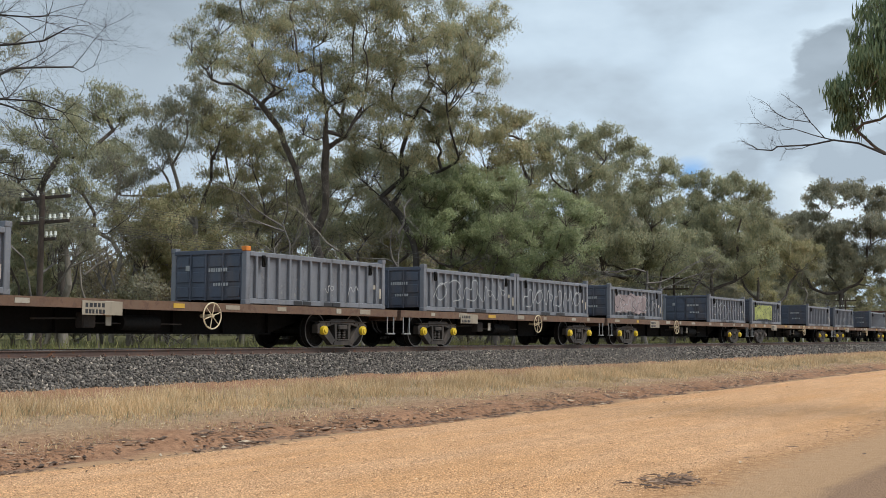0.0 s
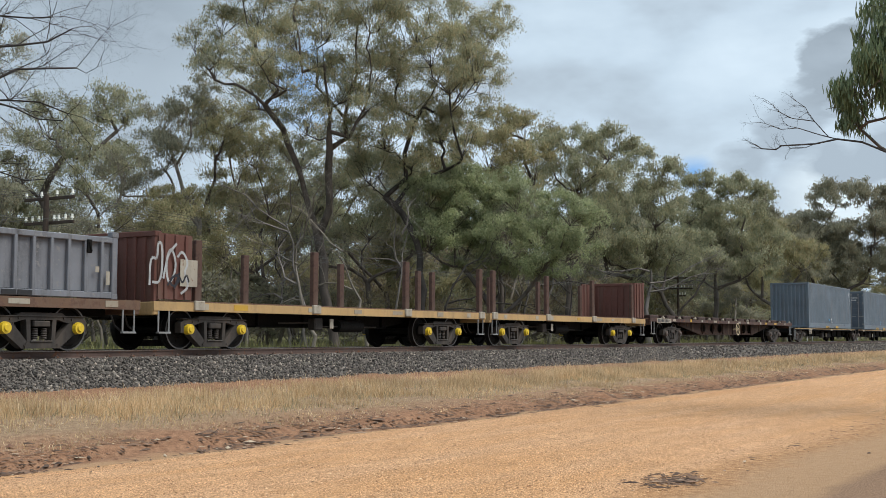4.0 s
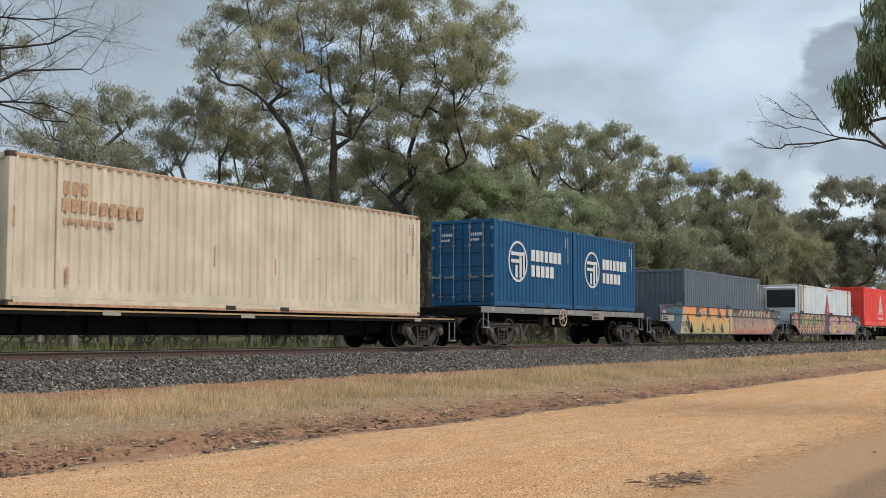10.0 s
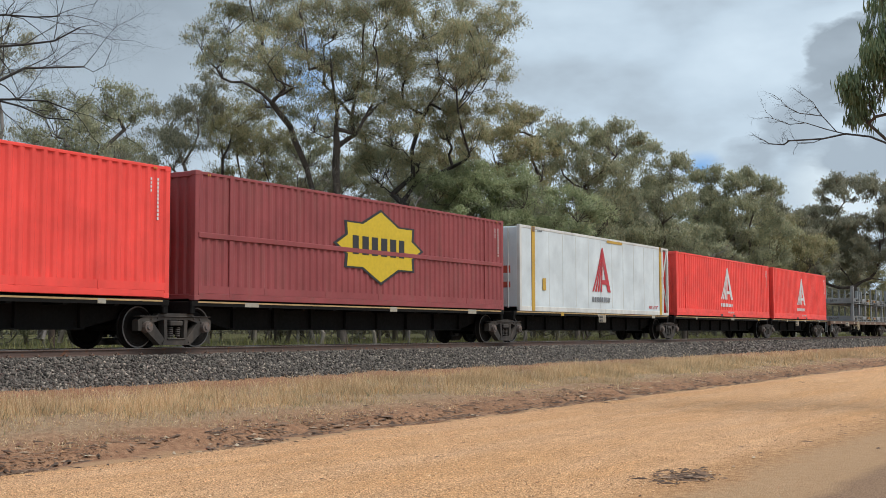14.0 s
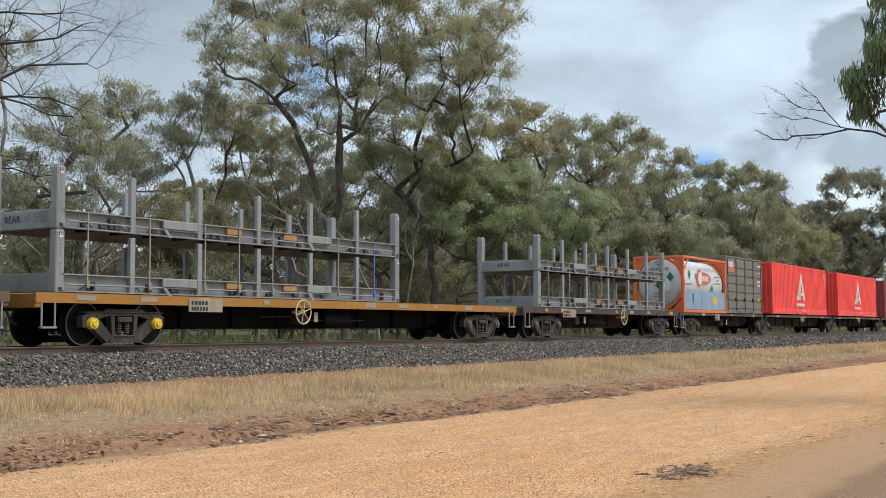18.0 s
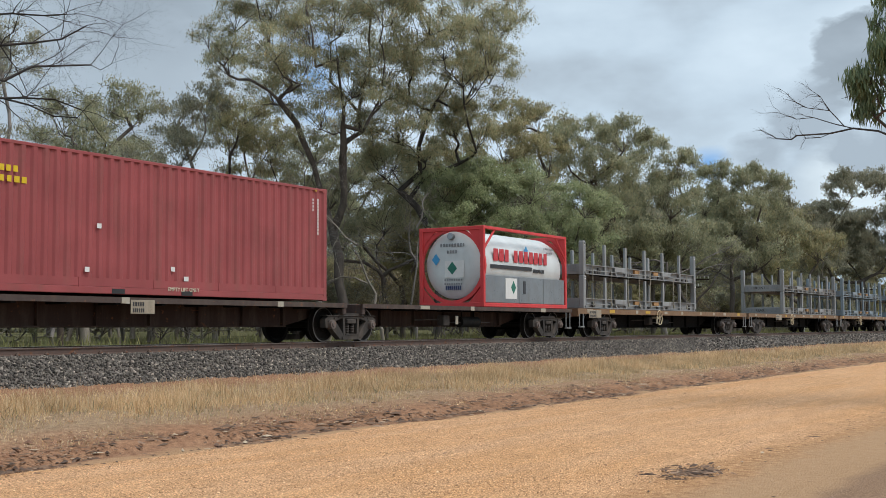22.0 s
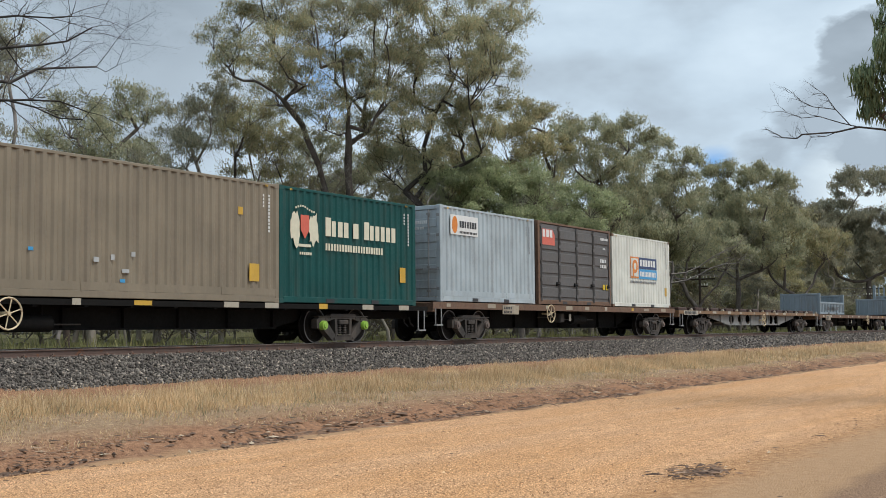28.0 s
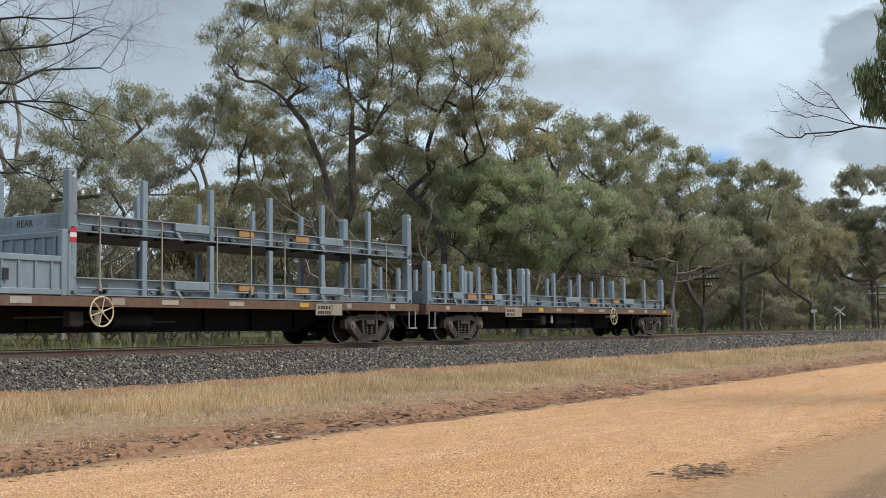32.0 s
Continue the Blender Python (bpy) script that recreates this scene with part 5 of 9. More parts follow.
    part("end_notice", rects_end([(-0.15, 1.0, 0.72, 0.55)] if kind == "orange" else [(-0.28, 0.95, 0.72, 0.55)], xe), "logo_white", ob)
    part("end_placard", Shape().prism([(0.0, 1.48), (-0.18, 1.25), (0.0, 1.05), (0.18, 1.25)], xe - 0.010, xe - 0.006, "x"), "logo_green", ob)
    part("end_emblem", rects_end([(-0.62, 1.38, 0.6, 0.26)] if kind == "orange" else bars(-0.25, 0.55, 0.6, 0.14, 8, 0.25, 1), xe - 0.004), "logo_coral" if kind == "orange" else "logo_navy", ob)
    return ob
# -- steel racks, open boxes --
def rack_level(ob, z, L, mat, words, seed, posts=True):
    """One flat rack: edge beams, end walls, stanchions, straps."""
    a, b, W = -L / 2, L / 2, -NEAR
    tops = 1.27
    for y, o in ((-W + 0.08, -1), (W - 0.08, 1)):
        s = Shape().box(a + 0.15, b - 0.15, y - 0.08, y + 0.08, z + 0.36, z + 0.385).box(a + 0.15, b - 0.15, y - 0.08, y + 0.08, z + 0.02, z + 0.045)
        s.box(a + 0.15, b - 0.15, y - o * 0.035 - 0.008, y - o * 0.035 + 0.008, z + 0.045, z + 0.36)
        part("edge_beam", s, mat, ob, "grey rolled-steel edge beam")
        part("lashing_rail", shared(("lashing_rail", L), lambda: Shape().rod((a + 0.3, 0, 0), (b - 0.3, 0, 0), 0.018)), mat, ob, at=(0, y + o * 0.05, z + 0.17))
    bed_ = Shape()
    for i in range(12):
        x = a + 0.5 + i * (L - 1.0) / 11
        bed_.box(x - 0.05, x + 0.05, -W + 0.12, W - 0.12, z + 0.18, z + 0.33)
    bed_.box(a + 0.15, b - 0.15, -W + 0.14, W - 0.14, z + 0.325, z + 0.345)
    part("cross_members", bed_, "rack_dark", ob)
    for x, d in ((a + 0.11, -1), (b - 0.11, 1)):
        for y in (-W + 0.10, W - 0.10):
            s = Shape().box(x - 0.11, x + 0.11, y - 0.10, y + 0.10, z + 0.0, z + tops - 0.03, 0.02)
            s.box(x - 0.08, x + 0.08, y - 0.075, y + 0.075, z + tops - 0.03, z + tops + 0.0)
            post = part("end_post", s, mat, ob, "tall steel corner post")
            if y < 0:
                part("casting_hole", shared(("casting_hole",), lambda: Shape().box(-0.045, 0.045, -0.003, 0.0, -0.035, 0.035).box(-0.04, 0.04, -0.003, 0.0, 1.06, 1.12)), "black", post, "dark lock hole", at=(x, y - 0.102, z + 0.075))
                part("post_code", rects([(x - 0.035, z + 0.34 + i * 0.075, 0.07, 0.045) for i in range(10) if i != 4], y - 0.101), "grey_text", post, "upright column of small dark bars")
                part("post_sticker", rects([(x - 0.03, z + 1.10, 0.08, 0.09)], y - 0.101), "logo_white", post)
        part("end_beam", Shape().box(x - 0.06, x + 0.06, -W + 0.2, W - 0.2, z + 0.02, z + 0.40, 0.012), mat, ob, "grey end beam")
    clutter = Shape()
    rng = random.Random(seed + 7)
    for i in range(16):
        x = a + 0.5 + rng.random() * (L - 1.0)
        clutter.box(x - 0.05, x + rng.uniform(0.03, 0.16), -W + 0.03, -W + 0.11, z + 0.07, z + rng.uniform(0.14, 0.3), 0.015)
        clutter.rod((x, -W + 0.06, z + 0.2), (x + rng.uniform(-0.3, 0.3), -W + 0.07, z + 0.08), 0.014, seg=5)
    tagged(part("lashing_gear", clutter, "rack_dark", ob, "dark chains and ratchets behind the edge beam"), kind="stuff")
    n = 5
    thin = shared(("stanchion", posts), lambda: Shape().box(-0.07, 0.07, -0.05, 0.05, 0.02, 1.20 if posts else 1.20, 0.01))
    for i in range(n):
        x = a + L * (i + 1) / (n + 1)
        for y in (-W + 0.055, W - 0.055):
            part("stanchion", thin, mat, ob, "upright steel stanchion", at=(x, y, z))
    for x0, x1 in ((a + L * 0.238, a + L * 0.325), (a + L * 0.655, a + L * 0.735)):
        s = Shape().box(x0, x1, -W - 0.012, -W + 0.06, z + 0.19, z + 0.37, 0.01)
        s.prism([(x0, z + 0.18), (x0 + 0.10, z + 0.18), (x0 + 0.28, z - 0.0), (x0 + 0.16, z - 0.0)], -W - 0.01, -W + 0.05)
        part("lifting_bracket", s, mat, ob, "pale plate with a lifting lug")
    for f in (0.43, 0.60):
        part("timber_block", shared(("timber_block",), lambda: Shape().box(-0.26, 0.26, -0.12, 0.10, -0.02, 0.13, 0.01)), "wood_block", ob, "orange-brown timber block", at=(a + L * f, -W + 0.14, z + 0.22))
    if words:
        put_end_word(ob, words, a + 0.045, z + 0.16)


def put_end_word(ob, word, x, z):
    me = writing(word, 0.21, 0, 0, 0)
    t = part("end_word", me, "black", ob, "stencilled word on the end beam")
    t.rotation_euler = (radians(90), 0, radians(-90))
    t.location = (x, 0.15, z)
    part("end_text", rects_end([(-0.95, z + 0.0, 0.2, 0.16), (-0.66, z + 0.02, 0.09, 0.13), (0.22, z + 0.02, 0.16, 0.05), (0.22, z + 0.11, 0.14, 0.03)] + bars(0.5, z + 0.14, 0.42, 0.05, 6, 0.3, 1) + bars(0.5, z + 0.06, 0.42, 0.05, 6, 0.3, 2) + bars(0.5, z - 0.02, 0.42, 0.05, 6, 0.3, 3), x), "grey_text", ob, "small dark bars beside the word")


def rack(u, z, mat, words, label, levels=2, L=12.192, seed=0, strap=None):
    ob = on_train(thing("steel_rack", label, "rack", "steel racks on the train"), u + L / 2, z)
    for i in range(levels):
        rack_level(ob, i * 1.27, L, mat, words[i] if i < len(words) else "", seed + i)
    a = -L / 2
    if levels > 1:
        web = shared(("strap", L), lambda: Shape().box(-0.016, 0.016, -0.006, 0.006, 0.12, 1.66).box(-0.035, 0.035, -0.03, 0.01, 0.12, 0.26))
        for i, f in enumerate((0.065, 0.205, 0.345, 0.44, 0.54, 0.76, 0.895)):
            m = strap[1] if strap and i == strap[0] else "strap"
            part("tie_strap", web, m, ob, "ratchet strap between the two levels", at=(a + L * f, NEAR - 0.012, 0))
    return ob


def open_box(u, z, label):
    """Open-topped box: tall ribbed ends, low ribbed sides."""
    L, W = 6.058, -NEAR
    a, b = -L / 2, L / 2
    ob = on_train(thing("open_container", label, "container", "open containers on the train"), u + L / 2, z)
    for x, d in ((a + 0.06, -1), (b - 0.06, 1)):
        wall_ = part("end_wall", Shape().box(x - 0.02, x + 0.02, -W + 0.1, W - 0.1, 0.06, 1.24), "rack_blue", ob, "tall ribbed end wall")
        for i in range(7):
            part("end_rib", shared(("end_rib",), lambda: Shape().box(-0.06, 0.06, -0.04, 0.04, 0.06, 1.16, 0.01)), "rack_blue", wall_, at=(x, -W + 0.25 + i * (2 * W - 0.5) / 6, 0))
        part("top_rail", Shape().box(x - 0.06, x + 0.06, -W + 0.1, W - 0.1, 1.16, 1.28, 0.012), "rack_blue", wall_)
        for y in (-W + 0.07, W - 0.07):
            part("corner_post", shared(("open_post",), lambda: Shape().box(-0.075, 0.075, -0.07, 0.07, 0.0, 1.31, 0.014)), "rack_blue", ob, at=(x, y, 0))
    for y, o in ((-W + 0.06, -1), (W - 0.06, 1)):
        wall_ = part("side_wall", Shape().box(a + 0.1, b - 0.1, y - 0.012, y + 0.012, 0.1, 0.74), "rack_blue", ob, "low ribbed side wall")
        for i in range(15):
            part("side_rib", shared(("side_rib",), lambda: Shape().box(-0.025, 0.025, -0.05, 0.05, 0.14, 0.66, 0.008)), "rack_blue", wall_, at=(a + 0.35 + i * (L - 0.7) / 14, y, 0))
        for zz in (0.02, 0.66):
            part("side_rail", shared(("side_rail", zz), lambda: Shape().box(a + 0.1, b - 0.1, -0.05, 0.05, zz, zz + 0.12, 0.012)), "rack_blue", wall_, at=(0, y, 0))
    part("load_floor", Shape().box(a + 0.1, b - 0.1, -W + 0.1, W - 0.1, 0.08, 0.14), "rack_dark", ob)
    part("lettering", rects(bars(-1.75, 0.28, 3.6, 0.22, 11, 0.55, 4)), "black", ob, "row of dark bars between the ribs")
    pockets(ob, (-1.0, 1.0))
    return ob


def side_door_box(u, z, mat, label, post):
    """A 20 ft box whose long side is four ribbed folding doors."""
    L, h = 6.058, 2.896
    a, b, W = -L / 2, L / 2, -NEAR
    ob = on_train(thing("side_door_container", label, "container", "containers on the train"), u + L / 2, z)
    box_frame(ob, L, h, post)
    part("roof", Shape().box(a + 0.1, b - 0.1, -W + 0.05, W - 0.05, h - 0.045, h - 0.02), mat, ob)
    part("floor", Shape().box(a + 0.1, b - 0.1, -W + 0.06, W - 0.06, 0.06, 0.15), "frame", ob)
    part("far_side", wave_panel(a + 0.14, b - 0.14, 0.15, h - 0.07, 0.278, 0.036, W - 0.004, 1), mat, ob)
    part("end_panel", wave_end(-1.1, 1.1, 0.15, h - 0.13, 0.25, 0.045, a + 0.03, -1), mat, ob)
    part("rear_panel", wave_end(-1.1, 1.1, 0.15, h - 0.13, 0.25, 0.045, b - 0.03, 1), mat, ob)
    w = (L - 0.34) / 4
    for i in range(4):
        x0 = a + 0.17 + i * w
        s = Shape().box(x0 + 0.01, x0 + w - 0.01, -W + 0.02, -W + 0.06, 0.14, h - 0.10, 0.006)
        for j in range(6):
            zz = 0.22 + j * (h - 0.42) / 6
            s.box(x0 + 0.10, x0 + w - 0.10, -W - 0.012, -W + 0.02, zz + 0.05, zz + (h - 0.42) / 6 - 0.04, 0.03)
        for x in (x0 + 0.035, x0 + w - 0.035):
            s.rod((x, -W - 0.02, 0.12), (x, -W - 0.02, h - 0.1), 0.018)
            for zz in (0.25, 0.8, 1.4, 2.0, 2.6):
                s.box(x - 0.035, x + 0.035, -W - 0.04, -W + 0.02, zz, zz + 0.12, 0.01)
        d = part("side_door", s, mat, ob, "ribbed folding side door")
        part("door_handle", Shape().rod((x0 + w - 0.25, -W - 0.045, 0.72), (x0 + w - 0.03, -W - 0.045, 0.72), 0.02).box(x0 + w - 0.28, x0 + w - 0.2, -W - 0.05, -W, 0.66, 0.80), "frame", d)
    y = NEAR - 0.022
    part("emblem", rects([(a + 0.28, h - 0.82, 0.95, 0.55)], y), "logo_coral", ob, "coral emblem panel")
    part("emblem_corner", flat_y([(a + 1.05, h - 0.26), (a + 1.24, h - 0.26), (a + 1.24, h - 0.46)], y - 0.005), mat, ob)
    part("lettering", rects(bars(a + 0.30, h - 0.55, 0.80, 0.26, 3, 0.25, 1), y - 0.006), "logo_white", ob, "white bars on the emblem")
    part("side_code", rects(bars(b - 0.95, h - 0.40, 0.7, 0.09, 9, 0.3, 1) + bars(b - 0.75, h - 0.75, 0.25, 0.07, 3, 0.3, 1) + bars(b - 1.0, h - 1.25, 0.55, 0.13, 4, 0.3, 2) + bars(b - 1.0, h - 1.45, 0.6, 0.12, 4, 0.3, 3), y), "logo_white", ob)
    part("warning_plate", rects([(b - 0.8, 0.62, 0.18, 0.2), (b - 0.52, 0.62, 0.2, 0.2)], y), "logo_yellow", ob)
    pockets(ob, (-1.0, 1.0))
    return ob


# -- wagons --
def wheelset_mesh():
    s = Shape()
    s.smooth = True
    s.rod((0, -0.95, 0), (0, 0.95, 0), 0.085, seg=12)
    for y, o in ((-0.78, -1), (0.78, 1)):
        p = [(0.08, 0.10), (0.14, 0.10), (0.17, 0.02), (0.36, 0.03), (0.385, 0.07), (0.455, 0.07), (0.46, -0.045), (0.49, -0.05), (0.49, -0.085), (0.40, -0.085), (0.36, -0.03), (0.17, -0.05), (0.08, -0.08)]
        s.lathe([(r, k * o) for r, k in p], (0, y, 0), 20)
        for i in range(3):
            t = i * 2.094
            s.box(0.26 * math.cos(t) - 0.03, 0.26 * math.cos(t) + 0.03, y + o * 0.02 - 0.02, y + o * 0.02 + 0.02, 0.26 * math.sin(t) - 0.03, 0.26 * math.sin(t) + 0.03)
    return s


def side_frame_mesh():
    s = Shape()
    top = [(-1.13, 0.60), (-0.98, 0.68), (-0.60, 0.70), (-0.50, 0.76), (0.50, 0.76), (0.60, 0.70), (0.98, 0.68), (1.13, 0.60), (1.13, 0.52), (0.95, 0.55), (0.66, 0.56), (0.42, 0.62), (-0.42, 0.62), (-0.66, 0.56), (-0.95, 0.55), (-1.13, 0.52)]
    s.prism(top, -0.09, 0.09)
    for k in (-1, 1):
        s.prism([(k * 1.00, 0.46), (k * 0.80, 0.57), (k * 0.70, 0.57), (k * 0.33, 0.19), (k * 0.33, 0.06), (k * 0.46, 0.06)], -0.085, 0.085)
        s.prism([(k * 0.37, 0.64), (k * 0.27, 0.64), (k * 0.25, 0.16), (k * 0.34, 0.16)], -0.09, 0.09)
        s.prism([(k * 1.13, 0.60), (k * 1.02, 0.60), (k * 1.03, 0.38), (k * 1.12, 0.38)], -0.09, 0.09)
        s.box(k * 0.89 - 0.14, k * 0.89 + 0.14, -0.10, 0.10, 0.52, 0.61, 0.03)
        for x, z in ((0.55, 0.655), (0.75, 0.63), (0.40, 0.12)):
            s.rod((k * x, -0.115, z), (k * x, -0.08, z), 0.022, seg=6)
    s.box(-1.10, 1.10, -0.115, 0.10, 0.675, 0.70, 0.01)
    s.prism([(-0.40, 0.06), (0.40, 0.06), (0.36, 0.18), (-0.36, 0.18)], -0.10, 0.10)
    s.box(-0.27, 0.27, -0.12, 0.11, 0.18, 0.215, 0.01)
    s.box(-0.20, 0.20, -0.12, 0.10, 0.48, 0.60, 0.02)
    return s


def spring_mesh():
    s = Shape()
    s.smooth = True
    for x in (-0.11, 0.11):
        s.lathe([(0.05 + 0.018 * (i % 2), 0.235 + i * 0.0225) for i in range(11)], (x, -0.03, 0), 8, "z")
    return s


def bogie(wagon, x, u, cap="cap_dark"):
    b = part("bogie", shared(("bolster",), lambda: Shape().box(-0.2, 0.2, -1.0, 1.0, 0.50, 0.72, 0.03).rod((0, 0, 0.7), (0, 0, 0.92), 0.25, seg=16).box(-0.5, 0.5, -0.14, 0.14, 0.28, 0.40)), "frame", wagon, "three-piece cast steel bogie", at=(x, 0, 0))
    for y in (-1.02, 1.02):
        part("side_frame", shared(("side_frame",), side_frame_mesh), "bogie", b, "dusty cast side frame", at=(0, y, 0))
        part("spring_nest", shared(("spring_nest",), spring_mesh), "bogie", b, at=(0, y, 0))
    for k in (-0.89, 0.89):
        w = part("wheelset", shared(("wheelset",), wheelset_mesh), "wheel", b, "steel wheels on an axle", at=(k, 0, 0.46))
        SPINNING.append((w, k, u))
        for y, o in ((-1.10, -1), (1.10, 1)):
            m = shared(("bearing_cap", o), lambda: Shape().rod((0, -o * 0.03, 0), (0, o * 0.10, 0), 0.125, 0.115, 16).rod((0, o * 0.10, 0), (0, o * 0.13, 0), 0.075, 0.06, 12))
            part("bearing_cap", m, cap, b, "", at=(k, y, 0.46))
        part("wheel_rim", shared(("wheel_rim",), lambda: Shape().lathe([(0.425, 0.002), (0.453, 0.002), (0.453, -0.006), (0.425, -0.006)], (0, -0.856, 0), 24)), "tread", b, "shiny worn wheel rim", at=(k, 0, 0.46))
    part("brake_beam", shared(("brake_beam",), lambda: Shape().box(-0.42, -0.36, -0.85, 0.85, 0.30, 0.38).box(0.36, 0.42, -0.85, 0.85, 0.30, 0.38).box(-0.46, -0.40, -0.86, -0.70, 0.28, 0.62).box(0.40, 0.46, -0.86, -0.70, 0.28, 0.62)), "frame", b)
    return b


def brake_wheel(wagon, x, z, mat="cream_wheel"):
    s = Shape()
    s.smooth = True
    for i in range(20):
        t0, t1 = 6.2832 * i / 20, 6.2832 * (i + 1) / 20
        s.rod((0.30 * math.cos(t0), 0, 0.30 * math.sin(t0)), (0.30 * math.cos(t1), 0, 0.30 * math.sin(t1)), 0.018, seg=6)
    for i in range(6):
        t = 6.2832 * i / 6 + 0.3
        s.rod((0, 0, 0), (0.30 * math.cos(t), 0, 0.30 * math.sin(t)), 0.012, seg=5)
    s.rod((0, -0.03, 0), (0, 0.35, 0), 0.04)
    part("brake_wheel", shared(("brake_wheel",), lambda: s), mat, wagon, "spoked handbrake wheel", at=(x, -1.29, z))


def end_gear(wagon, x, o, deck):
    """Coupler, hoses, corner step at one end; o: +1 trailing, -1 leading."""
    part("coupler", shared(("coupler", o), lambda: Shape().box(-0.25, 0.30, -0.12, 0.12, -0.12, 0.12, 0.03).box(0.22, 0.52, -0.17, 0.15, -0.16, 0.16, 0.05) if o > 0 else Shape().box(-0.30, 0.25, -0.12, 0.12, -0.12, 0.12, 0.03).box(-0.52, -0.22, -0.15, 0.17, -0.16, 0.16, 0.05)), "frame", wagon, "automatic knuckle coupler", at=(x, 0, 0.82))
    st = shared(("corner_step",), lambda: Shape().rod((-0.16, 0, 0.0), (-0.16, 0, -0.62), 0.02, seg=6).rod((0.16, 0, 0), (0.16, 0, -0.62), 0.02, seg=6).box(-0.18, 0.18, -0.05, 0.05, -0.64, -0.60).rod((-0.16, 0, 0.0), (0.16, 0, 0.0), 0.018, seg=6))
    part("corner_step", st, "rack", wagon, "pale steel corner step", at=(x - o * 0.32, -1.22, deck - 0.06))
    part("brake_hose", shared(("brake_hose",), lambda: Shape().rod((0, 0, 0), (0.12, 0, -0.25), 0.022, seg=6).rod((0.12, 0, -0.25), (0.30, 0, -0.36), 0.022, seg=6)), "black", wagon, at=(x, -0.35, 0.78))


def sill_marks(wagon, x0, x1, z, seed, cols=("mark_white", "mark_board"), n=9):
    rng = random.Random(seed)
    for i in range(n):
        x = x0 + (x1 - x0) * (i + rng.uniform(0.25, 0.75)) / n
        w, h = rng.choice((0.22, 0.35, 0.5)), rng.choice((0.10, 0.13))
        part("sill_marking", shared(("sill_marking", w, h), lambda: Shape().box(-w / 2, w / 2, -0.006, 0.0, -h / 2, h / 2)), rng.choice(cols) if rng.random() < 0.85 else "mark_yellow", wagon, "", at=(x, -1.2425, z))


def wagon(u0, u1, b0, b1, deck, sill, label, belly=0.36, sill_h=0.20, wheel_at=None, caps=("cap_dark", "cap_dark"), seed=0, plate=None, side_y=-1.24, name="flat_wagon", lead=True, trail=True, first=True, tank_=True, deep=False):
    """A skeletal or flat container wagon. u0, u1: its ends along the train; b0, b1: bogie centres."""
    c = (u0 + u1) / 2
    ob = on_train(thing(name, label, "wagon", "wagons of the train"), c)
    a, b = u0 - c, u1 - c
    p, q = b0 - c, b1 - c
    rng = random.Random(seed + 100)
    d = deck
    for y, o in ((-1.24, -1), (1.24, 1)):
        n, w = y - o * 0.012, y - o * 0.11
        s = Shape().prism([(y, d - sill_h), (y, d), (w, d), (w, d - 0.02), (n, d - 0.02), (n, d - sill_h + 0.02), (w, d - sill_h + 0.02), (w, d - sill_h)], a, b, "x")
        part("side_sill", s, sill, ob, "worn channel-steel side sill")
    # middle sill, deep between the bogies
    m0, m1 = p + 1.25, q - 1.25
    low, hi = belly, d - 0.06
    pts = [(a + 0.1, d - 0.34), (p + 0.95, d - 0.34), (m0 + 1.0, low), (m1 - 1.0, low), (q - 0.95, d - 0.34), (b - 0.1, d - 0.34), (b - 0.1, hi), (a + 0.1, hi)]
    yy = 0.36 if not deep else 0.62
    s = Shape().prism(pts, -yy, yy)
    s.box(m0 + 1.0, m1 - 1.0, -yy - 0.10, yy + 0.10, low - 0.02, low + 0.015)
    k = max(2, int((m1 - m0) / 1.6))
    for i in range(k):
        x = m0 + 1.1 + (m1 - m0 - 2.2) * i / max(1, k - 1)
        s.box(x - 0.012, x + 0.012, -yy - 0.09, yy + 0.09, low, hi)
    part("centre_sill", s, "girder_dark" if sill == "sill_dark" else "frame", ob, "deep fish-bellied centre sill")
    n = int((b - a) / 1.25)
    for i in range(n + 1):
        x = a + 0.15 + (b - a - 0.3) * i / n
        part("cross_bearer", shared(("cross_bearer",), lambda: Shape().box(-0.06, 0.06, -1.22, 1.22, -0.16, -0.03, 0.01)), "frame", ob, at=(x, 0, d))
    part("deck_plate", Shape().box(a + 0.05, b - 0.05, -1.2, 1.2, d - 0.05, d - 0.035), "girder_rust", ob)
    for x, o in ((a, -1), (b, 1)):
        part("headstock", shared(("headstock",), lambda: Shape().box(-0.08, 0.08, -1.22, 1.22, -0.30, -0.01, 0.02)), sill if sill != "sill_grey" else "frame", ob, at=(x - o * 0.08, 0, d))
        if (o < 0 and lead) or (o > 0 and trail):
            end_gear(ob, x, o, d)
    if first:
        bogie(ob, p, b0, caps[0])
    bogie(ob, q, b1, caps[1])
    if name == "platform_wagon":
        if sill == "frame":
            part("edge_strip", Shape().box(a + 0.2, b - 0.2, -1.2475, -1.2415, d - 0.045, d - 0.01), "sill_ochre", ob, "worn ochre strip along the deck edge")
        sill_marks(ob, a + 0.3, b - 0.3, d - sill_h / 2 - 0.005, seed, ("mark_white", "mark_white"), n=3)
    else:
        sill_marks(ob, a + 0.3, b - 0.3, d - sill_h / 2 + 0.01, seed, n=max(6, int((b - a) / 1.9)))
    if wheel_at is not None:
        brake_wheel(ob, wheel_at - c, d - 0.30)
    if plate is not None:
        x = plate - c
        w = 0.55 if sill_h > 0.19 else 0.34
        pl = part("number_plate", Shape().box(x - w, x + w, -1.262, -1.248, d - 0.34, d - 0.05, 0.005), "mark_board", ob, "pale number board")
        part("board_lettering", rects(bars(x - w * 0.85, d - 0.18, w, 0.085, 5, 0.3, 1) + bars(x - w * 0.85, d - 0.31, w, 0.085, 6, 0.3, 2), -1.262), "black", pl)
